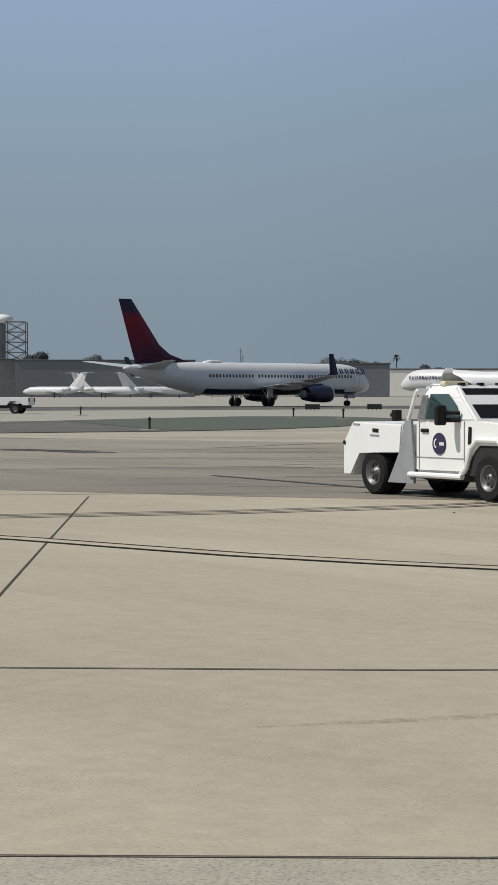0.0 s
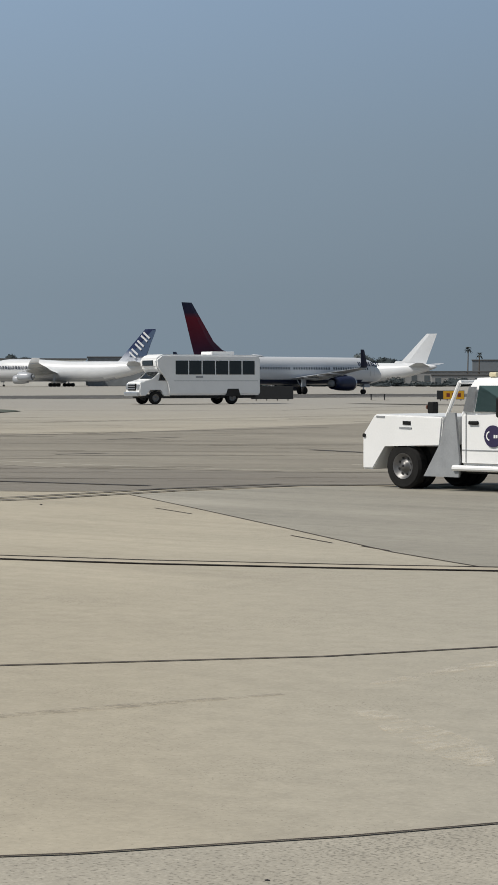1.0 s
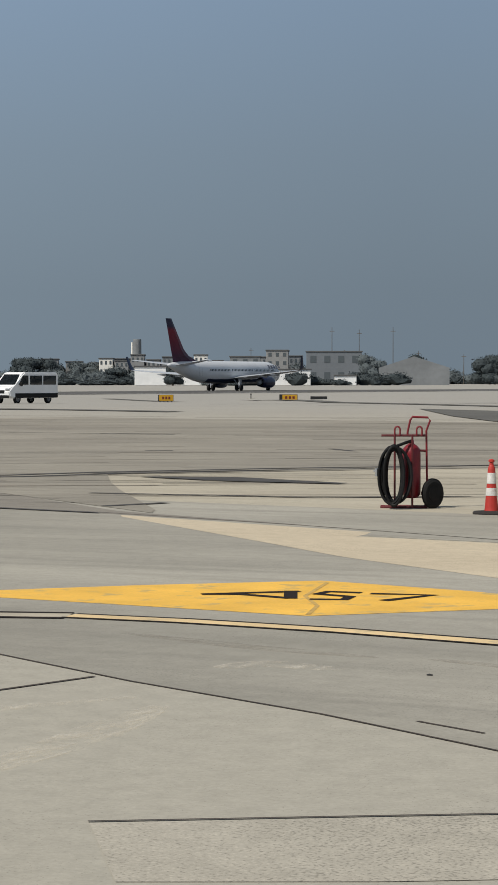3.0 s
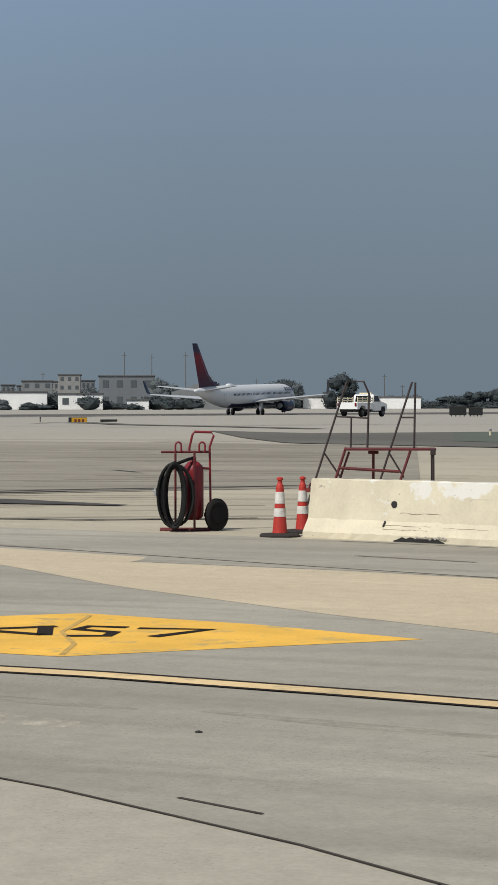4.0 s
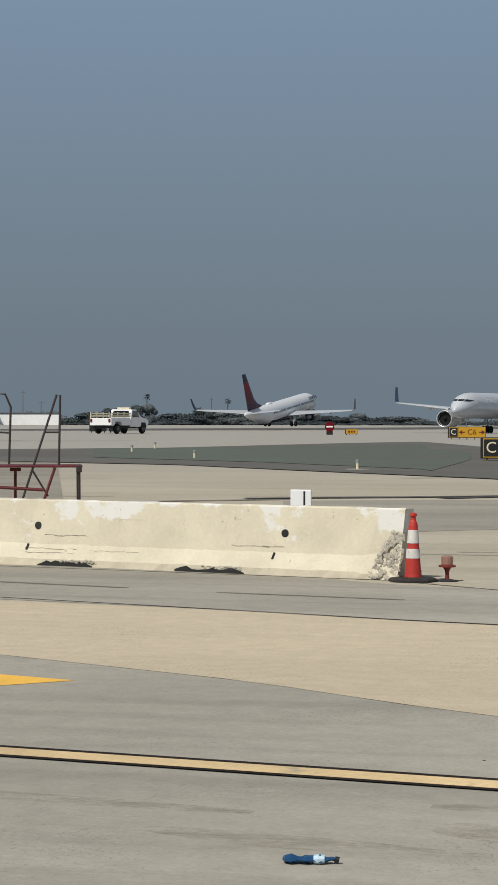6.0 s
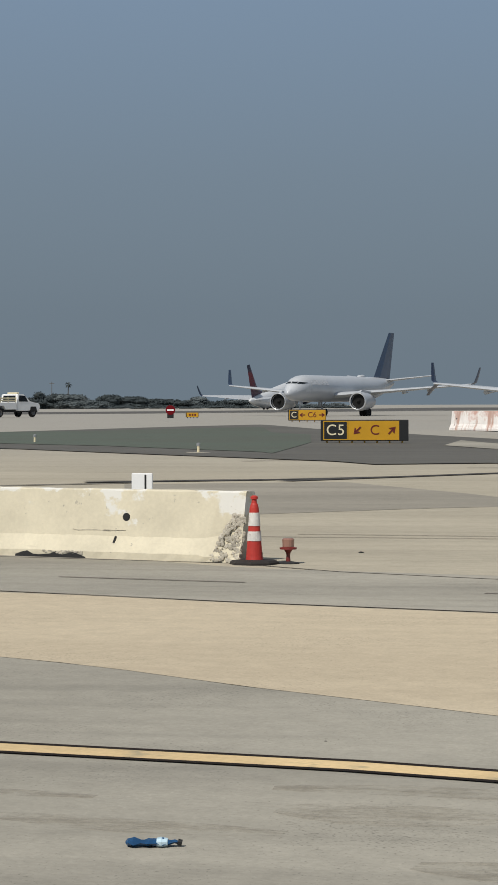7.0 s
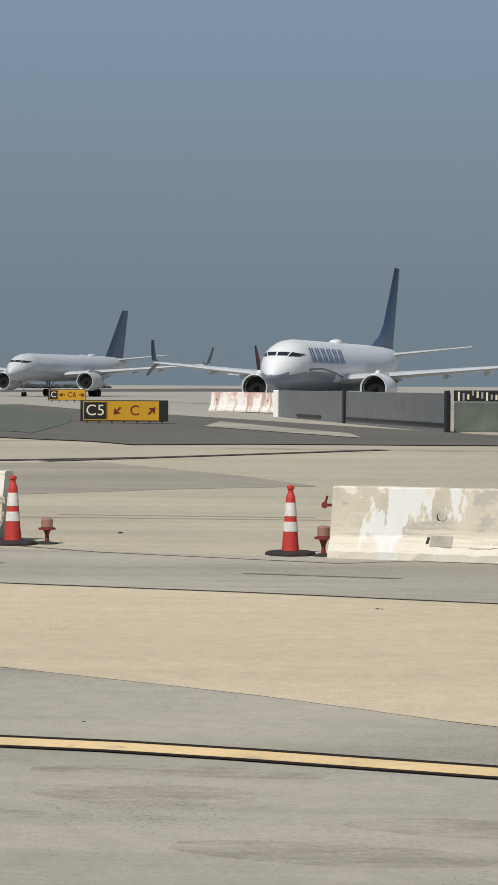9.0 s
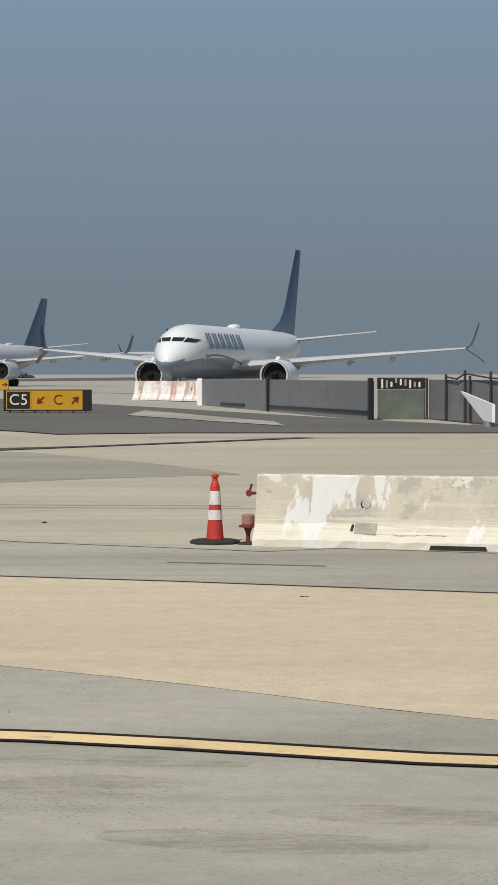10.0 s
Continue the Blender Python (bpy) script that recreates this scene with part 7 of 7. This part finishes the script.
# hangars and warehouses behind the take-off run
FAR = [
    ("hangar", "light grey hangar with plain wall", (-669.7, 348.0), (-653.5, 377.1), 12.4, BLDG_DIM, (0, 0)),
    ("hangar", "long dark grey clad hangar", (-649.2, 374.6), (-617.1, 424.8), 12.0, BLDG_GREY, (0, 0)),
    ("warehouse", "cream warehouse with flat roof", (-650.6, 455.4), (-633.0, 479.2), 9.6, BLDG_CREAM, (0, 0)),
    ("hangar", "dark grey clad hangar", (-601.3, 454.9), (-581.5, 479.7), 11.0, BLDG_GREY, (0, 0)),
    ("warehouse", "cream warehouse with flat roof behind freighter", (-650.7, 537.3), (-623.6, 568.2), 10.0, BLDG_CREAM, (0, 0)),
    ("hangar", "grey clad hangar behind freighter", (-630.6, 575.4), (-610.7, 596.3), 10.8, BLDG_DIM, (0, 0)),
    ("terminal_block", "dim grey block with low rooms", (-578.1, 745.2), (-561.5, 757.8), 10.5, BLDG_GREY, (0, 0)),
    ("depot", "low tan depot beside trees", (-571.3, 686.6), (-539.8, 711.5), 5.5, BLDG_TAN, (8, 1)),
    ("depot", "low tan depot with stacked crates", (-497.7, 617.6), (-464.3, 642.9), 3.9, BLDG_TAN, (9, 1)),
    ("shed", "low white shed beside runway", (-371.9, 584.7), (-363.0, 590.2), 3.2, BLDG_WHITE, (0, 0)),
    ("warehouse", "white warehouse with flat roof", (-369.6, 655.9), (-360.4, 661.0), 6.2, BLDG_WHITE, (0, 0)),
    ("warehouse", "long white warehouse with flat roof", (-355.9, 663.5), (-333.8, 674.8), 5.8, BLDG_WHITE, (0, 0)),
    ("warehouse", "white warehouse with small doors", (-330.6, 676.4), (-317.1, 682.8), 5.2, BLDG_WHITE, (3, 1)),
    ("depot", "low white depot beyond runway", (-305.3, 846.6), (-260.7, 861.4), 4.6, BLDG_WHITE, (0, 0)),
    ("hangar", "grey arched hangar beyond runway", (-314.5, 734.8), (-291.4, 744.3), 6.2, BLDG_DIM, (0, 0)),
    ("house", "grey house with pale walls", (-380.3, 814.9), (-360.0, 824.1), 13.0, BLDG_GREY, (4, 2)),
    ("apartment_block", "pale narrow apartment tower on hillside", (-395.0, 808.5), (-387.0, 812.2), 13.5, BLDG_TAN, (3, 4)),
    ("apartment_block", "dim stepped apartment block on hillside", (-408.0, 802.0), (-397.0, 807.4), 11.0, BLDG_DIM, (3, 3)),
    ("shed", "small white shed by fence", (-312.5, 692.0), (-305.7, 695.0), 3.2, BLDG_WHITE, (0, 0)),
]
for nm, lab, a, b, hgt, mat, win in FAR:
    far_block(nm, lab, a, b, hgt, mat, 25.0, win, gable=4.0 if "arched" in lab else 0.0)
rnd = random.Random(12)
AP_A, AP_B = Vector((-490.7, 840.1)), Vector((-412.0, 881.3))
for i in range(13):
    p, q = AP_A.lerp(AP_B, i / 13), AP_A.lerp(AP_B, (i + 0.86) / 13)
    far_block("apartment_block", "pale hillside apartment block with small windows", tuple(p), tuple(q), rnd.uniform(9.5, 12.5), rnd.choice((BLDG_TAN, BLDG_DIM, BLDG_CREAM, BLDG_TAN)), 18.0, (3, 3))
AP_A, AP_B = Vector((-532.4, 838.2)), Vector((-468.0, 875.7))
for i in range(7):
    p, q = AP_A.lerp(AP_B, (i + 0.1) / 7), AP_A.lerp(AP_B, (i + 0.8) / 7)
    far_block("apartment_block", "dim hillside apartment block with small windows", tuple(p), tuple(q), rnd.uniform(7.0, 11.0), rnd.choice((BLDG_TAN, BLDG_DIM)), 18.0, (3, 3))


def tree(p, height, width, mat, label, seed, trunk=0.10):
    r = random.Random(seed)
    top = thing("tree", label, "tree", pose(p[0], p[1], 0), "distant trees")
    bm = bmesh.new()
    rod(bm, (0, 0, 0), (0.2, 0, height * 0.55), height * 0.035, height * 0.02)
    for i in range(5):
        a = r.uniform(0, 6.28)
        rod(bm, (0.1, 0, height * r.uniform(0.25, 0.45)), (math.cos(a) * width * 0.3, math.sin(a) * width * 0.3, height * r.uniform(0.55, 0.8)), height * 0.014, height * 0.006, 6)
    part("trunk", bm, BARK, top)
    lobes = [(r.uniform(-0.36, 0.36) * width, r.uniform(-0.3, 0.3) * width, height * (trunk + (0.8 - trunk) * r.random() ** 1.2), r.uniform(0.18, 0.29) * width) for _ in range(14)]
    lobes += [(math.cos(k * 1.26) * width * 0.30, math.sin(k * 1.26) * width * 0.30, height * 0.20, width * 0.24) for k in range(5)]
    lobes.append((0, 0, height * 0.72, 0.26 * width))
    verts, faces = [], []
    for cx, cy, cz, cr in lobes:
        for _ in range(340):
            v = Vector((r.gauss(0, 1), r.gauss(0, 1), r.gauss(0, 1))).normalized() * cr * r.uniform(0.55, 1.05)
            c = Vector((cx + v.x, cy + v.y, min(height, max(height * trunk * 0.5, cz + v.z * min(0.9, height / width)))))
            s = width * r.uniform(0.014, 0.030)
            k = len(verts)
            d = [Vector((r.uniform(-1, 1), r.uniform(-1, 1), r.uniform(-1, 1))) * s for _ in range(4)]
            verts += [tuple(c + q) for q in d]
            faces += [(k, k + 1, k + 2), (k, k + 2, k + 3), (k, k + 3, k + 1), (k + 1, k + 3, k + 2)]
        k = len(verts)
        core = bmesh.new()
        bmesh.ops.create_icosphere(core, subdivisions=2, radius=cr * 0.80)
        for q in core.verts:
            q.co *= 1 + 0.34 * noise.noise(q.co * (3.0 / cr) + Vector((cx, cy, cz)))
        verts += [(cx + q.co.x, cy + q.co.y, min(height, max(height * trunk * 0.4, cz + q.co.z * min(0.9, height / width)))) for q in core.verts]
        core.verts.index_update()
        faces += [tuple(k + q.index for q in f.verts) for f in core.faces]
        core.free()
    me = bpy.data.meshes.new("crown")
    me.from_pydata(verts, [], faces)
    me.materials.append(mat)
    ob = new("crown", me)
    ob.parent = top
    return top


def palm(p, height, seed):
    r = random.Random(seed)
    top = thing("palm_tree", "tall thin palm with small dark crown", "palm tree", pose(p[0], p[1], 0), "distant palms")
    bm = bmesh.new()
    rod(bm, (0, 0, 0), (0.3, 0, height * 0.9), 0.28, 0.18)
    part("trunk", bm, BARK, top)
    bm = bmesh.new()
    for i in range(26):
        a, up = r.uniform(0, 6.28), r.uniform(-0.9, 1.1)
        c = Vector((0.3, 0, height * 0.9))
        d = Vector((math.cos(a), math.sin(a), up)).normalized()
        s = d.cross(Vector((0, 0, 1))).normalized() * 0.35
        e = c + d * r.uniform(1.6, 2.4)
        m2 = c + d * 1.1 + Vector((0, 0, 0.25))
        bm.faces.new([bm.verts.new(q) for q in (c, m2 + s, e - Vector((0, 0, 0.5)), m2 - s)])
    part("fronds", bm, FOLIAGE, top)


TREES = [
    ((-311.1, 843.8), 10.5, 9.5), ((-290.1, 851.2), 15.0, 11.0), ((-313.2, 843.7), 11.5, 12.0), ((-333.1, 770.4), 11.0, 9.0), ((-340.4, 832.4), 12.5, 11.0),
    ((-728.3, 427.5), 17.0, 10.0), ((-715.6, 448.2), 18.0, 8.0), ((-703.9, 551.0), 15.0, 12.0), ((-694.8, 562.4), 13.0, 14.0), ((-704.1, 550.7), 16.0, 12.0), ((-695.4, 561.5), 14.0, 12.0), ((-725.5, 522.5), 13.0, 9.0), ((-716.2, 535.1), 11.5, 12.0),
    ((-645.6, 754.9), 13.5, 9.0), ((-637.0, 762.1), 12.0, 13.0), ((-708.7, 696.3), 12.0, 9.0), ((-755.9, 645.1), 15.0, 9.0), ((-751.8, 649.8), 14.0, 7.0), ((-646.0, 754.5), 15.0, 10.0), ((-636.2, 762.8), 12.0, 9.0), ((-591.9, 797.4), 10.0, 9.0), ((-558.9, 820.8), 16.0, 8.0),
    ((-529.2, 840.2), 11.0, 14.0), ((-519.7, 846.1), 11.0, 12.0), ((-507.9, 853.2), 10.0, 14.0), ((-426.8, 784.3), 8.0, 6.0), ((-348.9, 644.5), 8.5, 5.0), ((-333.5, 641.3), 3.5, 5.0), ((-325.9, 645.2), 2.5, 5.0), ((-393.3, 688.5), 6.0, 9.0), ((-340.9, 693.6), 6.0, 4.0),
    ((-375.2, 1026.4), 8.0, 10.0), ((-220.1, 1077.8), 9.0, 9.0), ((-209.9, 977.7), 5.0, 14.0), ((-212.0, 1079.4), 7.0, 10.0), ((-195.9, 1082.4), 6.0, 14.0), ((-178.4, 1085.4), 7.5, 8.0), ((-160.8, 1088.2), 5.0, 14.0),
    ((-253.4, 1070.4), 11.0, 8.0), ((-234.7, 1074.7), 9.0, 12.0), ((-221.3, 1077.5), 8.5, 9.0), ((-206.5, 1080.4), 7.5, 12.0), ((-265.3, 1067.5), 6.5, 12.0), ((-191.7, 1083.2), 5.5, 14.0), ((-175.4, 1085.9), 5.0, 14.0), ((-153.5, 1089.2), 5.0, 14.0),
    ((-264.9, 963.5), 10.0, 8.0), ((-257.6, 965.5), 12.5, 6.0), ((-251.6, 967.1), 12.0, 5.0), ((-238.4, 970.4), 6.5, 16.0), ((-222.7, 974.2), 9.0, 6.0), ((-215.5, 975.8), 8.0, 12.0), ((-278.1, 959.8), 7.0, 14.0),
]
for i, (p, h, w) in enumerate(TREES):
    tree(p, h * (1.05 if i < 30 else 0.78), w * (1.25 if i < 30 else 1.5), FOLIAGE if i % 3 else FOLIAGE_HAZED, "dark green broadleaf tree with haze in its colour", 100 + i)
for i, (p, h) in enumerate((((-549.0, 704.5), 16.0), ((-545.5, 707.2), 13.5), ((-489.4, 747.0), 14.0), ((-687.5, 571.2), 17.0), ((-744.5, 495.3), 19.0), ((-252.8, 966.8), 14.0), ((-218.2, 975.9), 12.0))):
    palm(p, h, 300 + i)


def pole(p, h, label="thin utility pole with crossarm"):
    top = thing("utility_pole", label, "pole", pose(p[0], p[1], 0), "utility poles")
    bm = bmesh.new()
    rod(bm, (0, 0, 0), (0, 0, h), 0.20, 0.11)
    part("post", bm, BARK, top)
    bm = bmesh.new()
    box(bm, (0, 0, h * 0.93), (2.2, 0.2, 0.18))
    part("crossarm", bm, BARK, top)


for p, h in (((-725.0, 432.9), 17.0), ((-684.6, 493.8), 15.5), ((-685.0, 493.1), 18.0), ((-441.8, 889.1), 16.0), ((-404.5, 906.7), 15.0), ((-356.1, 926.8), 13.0), ((-368.0, 875.0), 24.0), ((-381.1, 869.4), 23.0), ((-391.6, 864.8), 24.0),
             ((-358.2, 879.1), 14.0), ((-289.9, 904.7), 14.5), ((-282.7, 907.0), 10.0), ((-577.9, 807.6), 15.0), ((-568.7, 814.1), 14.0), ((-225.0, 974.4), 12.0)):
    pole(p, h)

chimney = thing("water_tower", "pale concrete tower above low buildings", "tower", pose(*(-535.1, 953.0), 0))
bm = bmesh.new()
lathe(bm, [(2.2, 0), (2.0, 21.0), (1.9, 21.5)], 20)
part("shaft", bm, BLDG_DIM, chimney)
bm = bmesh.new()
rod(bm, (-2.8, 0, 0), (-2.8, 0, 20), 0.5)
part("riser", bm, BLDG_CREAM, chimney)


def lattice_tower(p):
    top = thing("radar_tower", "steel lattice tower with white radar dome", "radar tower", pose(p[0], p[1], 0, 0, 0, 54))
    h0, h1 = 0.0, 27.0
    for x in (-3.6, 3.6):
        for y in (-3.6, 3.6):
            bm = bmesh.new()
            rod(bm, (x, y, h0), (x, y, h1), 0.22, n=6)
            part("leg", bm, STEEL, top)
    for i in range(6):
        z0, z1 = 5 + i * 3.7, 5 + (i + 1) * 3.7
        for y in (-3.6, 3.6):
            for a, b in (((-3.6, y, z0), (3.6, y, z1)), ((3.6, y, z0), (-3.6, y, z1)), ((-3.6, y, z1), (3.6, y, z1))):
                bm = bmesh.new()
                rod(bm, a, b, 0.13, n=6)
                part("brace", bm, GREY_PANEL if y > 0 else STEEL, top)
    bm = bmesh.new()
    lathe(bm, [(2.2, 0), (2.2, 27.0)], 16)
    part("cabin_shaft", bm, BLDG_DIM, top, at=Matrix.Translation((-6.0, 0, 0)))
    bm = bmesh.new()
    lathe(bm, [(1.0, 26.5), (3.4, 27.0), (3.9, 28.2), (3.2, 29.4), (0.5, 30.0)], 20)
    part("radar_dome", bm, WHITE_PAINT, top, "white radar dome", True, at=Matrix.Translation((-5.0, 0, 0.0)))


lattice_tower((-713.7, 412.8))

# low scrub and fences along the far boundary
def scrub_band(a0, a1, dist, height, seed, mat):
    """A belt of bushes and low trees: noisy mounds wrapped in leaf clumps."""
    r = random.Random(seed)
    ball = bmesh.new()
    bmesh.ops.create_icosphere(ball, subdivisions=2, radius=1.0)
    ball.verts.index_update()
    shape = [q.co.copy() for q in ball.verts]
    tris = [tuple(q.index for q in f.verts) for f in ball.faces]
    ball.free()
    verts, faces = [], []
    a = a0
    while a < a1:
        h = height * (0.35 + 0.65 * r.random() ** 1.6)
        w = r.uniform(4, 11)
        far = dist + r.uniform(-25, 25)
        cx, cy = far * math.sin(radians(a)), far * math.cos(radians(a))
        k = len(verts)
        for q in shape:
            n = 1 + 0.5 * noise.noise(q * 2.9 + Vector((cx, cy, seed)))
            verts.append((cx + q.x * w * 0.52 * n, cy + q.y * w * 0.52 * n, max(0.0, h * 0.42 + q.z * h * 0.46 * n)))
        faces += [tuple(k + i for i in t) for t in tris]
        for _ in range(int(min(420, max(110, 6.5 * w * h)))):
            q = Vector((r.gauss(0, 1), r.gauss(0, 1), abs(r.gauss(0, 1)))).normalized()
            n = (1 + 0.5 * noise.noise(q * 2.9 + Vector((cx, cy, seed)))) * r.uniform(0.86, 1.08)
            c = Vector((cx + q.x * w * 0.6 * n, cy + q.y * w * 0.6 * n, h * 0.45 + q.z * h * 0.52 * n))
            k = len(verts)
            d = [Vector((r.uniform(-1, 1), r.uniform(-1, 1), r.uniform(-0.7, 0.7))) * r.uniform(0.25, 0.5) for _ in range(4)]
            verts += [(c.x + q.x, c.y + q.y, max(0.0, c.z + q.z)) for q in d]
            faces += [(k, k + 1, k + 2), (k, k + 2, k + 3), (k, k + 3, k + 1), (k + 1, k + 3, k + 2)]
        a += math.degrees(w * 0.62 / dist)
    me = bpy.data.meshes.new("scrub")
    me.from_pydata(verts, [], faces)
    me.materials.append(mat)
    return tagged(new("scrub", me), "low scrub along the far boundary, grey-green tinted for haze", "scrub", kind="stuff")


scrub_band(-30, -14, 1090, 5.2, 51, FOLIAGE_HAZED)
scrub_band(-14, -5.5, 1120, 3.0, 56, FOLIAGE_HAZED)
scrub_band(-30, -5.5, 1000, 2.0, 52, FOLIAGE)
scrub_band(-62, -30, 1000, 9.0, 53, FOLIAGE_HAZED)
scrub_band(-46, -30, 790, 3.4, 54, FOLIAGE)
scrub_band(-34, -23.6, 960, 11.0, 55, FOLIAGE_HAZED)
scrub_band(-23.6, -17, 980, 8.0, 58, FOLIAGE_HAZED)
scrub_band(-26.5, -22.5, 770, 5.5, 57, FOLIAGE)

# scattered debris on the apron
for p, s in (((0.44, 18.63), 0.03), ((0.48, 18.63), 0.025), ((-2.53, 27.90), 0.05), ((-4.27, 10.05), 0.035), ((-1.86, 8.38), 0.04), ((-3.33, -0.59), 0.02), ((-23.38, 15.98), 0.04), ((-1.31, 12.28), 0.015)):
    bm = bmesh.new()
    v = bmesh.ops.create_icosphere(bm, subdivisions=1, radius=s * 0.55)["verts"]
    bmesh.ops.scale(bm, vec=(1.4, 0.9, 0.5), verts=v)
    single("debris_scrap", bm, DARK_UNDER, "small dark scrap of debris on concrete", "debris", pose(p[0], p[1], s * 0.2), group="debris scraps")


def motions():
    walk(redtail, [(t, pose(x, y, z, pitch, 0, -heading)) for t, x, y, z, heading, pitch in REDTAIL_ROWS])
    walk(bluetail, [(t, standing(x, y, h)) for t, x, y, h in BLUETAIL_ROWS])
    walk(grey_jet, [(t, standing(x, y, h)) for t, x, y, h in GREY_ROWS])
    walk(truck, [(t, standing(x, y, h)) for t, x, y, h in TRUCK_ROWS])
    walk(bus, [(t, standing(x, y, h)) for t, x, y, h in BUS_ROWS])
    walk(van, [(t, standing(x, y, h)) for t, x, y, h in VAN_ROWS])
    walk(flatbed, [(t, standing(x, y, h)) for t, x, y, h in FLATBED_ROWS])
    # the truck's wheels roll at its speed
    for w in truck_wheels:
        at = w.matrix_basis.copy()
        walk(w, [(k / 15, at @ pose(0, 0, 0, -k / 15 * TRUCK_SPEED / 0.40 * 57.296)) for k in range(151)])


REDTAIL_ROWS = [
    (0.0, *(-220.0, 156.6), 0.0, -53.69 + 45, 0.0),
    (0.5, *(-217.3, 193.0), 0.0, -47.72 + 43, 0.0),
    (1.0, *(-214.5, 231.2), 0.0, -42.29 + 41, 0.0),
    (1.5, *(-205.4, 257.3), 0.0, -38.20 + 36, 0.0),
    (2.0, *(-198.0, 289.8), 0.0, -33.76 + 29.5, 0.0),
    (3.3, *(-178.5, 383.3), 0.0, -24.88 + 27, 0.0),
    (3.5, *(-174.1, 396.2), 0.0, -23.65 + 26, 0.5),
    (4.0, *(-144.2, 369.9), 0.0, -21.29 + 24, 1.2),
    (4.5, *(-114.2, 340.6), 0.3, -18.59 + 21, 2.8),
    (5.0, *(-106.0, 370.1), 0.5, -16.13 + 20, 4.4),
    (5.5, *(-99.3, 413.2), 0.8, -13.58 + 20, 5.6),
    (7.0, *(-66.0, 515.8), 0.6, -7.29 + 17, 7.0),
    (7.5, *(-50.0, 529.6), 0.6, -5.39 + 16, 8.0),
    (8.0, *(-35.8, 543.8), 0.6, -3.76 + 15, 9.0),
    (8.5, *(-23.7, 559.5), 1.2, -2.42 + 14, 9.0),
    (9.0, *(-12.8, 579.9), 2.4, -1.25 + 13, 9.0),
    (10.0, *(-17.2, 619.8), 4.5, -1.59 + 13, 9.0),
]
BLUETAIL_ROWS = [
    (0.0, 24.0, 252.0, 200.0), (7.0, *(3.5, 204.0), 196.0), (7.5, *(3.6, 200.0), 196.0), (8.0, *(3.1, 195.0), 195.5), (8.5, *(2.4, 191.0), 195.0), (9.0, *(1.3, 187.0), 194.5), (9.5, *(0.1, 182.0), 194.0), (10.0, *(-0.7, 178.0), 194.0),
]
GREY_ROWS = [
    (0.0, -30.0, 420.0, 195.0), (7.0, *(-34.7, 352.3), 195.0), (8.0, *(-35.0, 346.2), 195.0), (9.0, *(-38.1, 338.9), 195.5), (10.0, *(-38.3, 332.8), 196.0),
]
TRUCK_SPEED = 9.3
TY = 19.37
TRUCK_ROWS = [
    (0.0, *(-28.89, 18.89), 95.0), (0.5, *(-24.21, 19.50), 98.0), (1.0, *(-22.58, 23.61), 92.0), (1.5, *(-18.09, 24.42), 88.0), (2.2, -8.1, TY, 92.0), (5.0, 17.9, TY, 90.0), (10.0, 64.3, TY, 90.0),
]
BUS_ROWS = [
    (0.0, *(-96.0, 96.9), -43.69 - 116), (0.5, *(-95.8, 95.8), -43.69 - 116), (0.8, *(-96.2, 94.0), -44.21 - 116), (1.0, *(-96.3, 92.5), -44.67 - 116), (1.5, *(-96.2, 89.7), -45.63 - 115), (3.0, *(-102.8, 69.6), -49.38 - 115), (10.0, *(-103.0, 24.8), -57.42 - 115),
]
VAN_ROWS = [
    (0.0, *(-82.2, 158.8), -30.34 - 142), (2.0, *(-88.5, 148.6), -30.34 - 142), (10.0, *(-107.7, 109.3), -30.34 - 142),
]
FLATBED_ROWS = [
    (0.0, *(-54.0, 190.3), -17.52 + 27), (3.5, *(-63.3, 182.1), -19.19 + 27), (4.0, *(-58.2, 175.6), -18.36 + 27), (4.5, *(-52.6, 167.2), -17.47 + 27), (5.5, *(-46.9, 163.4), -16.02 + 27), (7.0, *(-44.5, 176.5), -14.17 + 45), (10.0, *(-44.2, 184.8), -14.17 + 55),
]
motions()
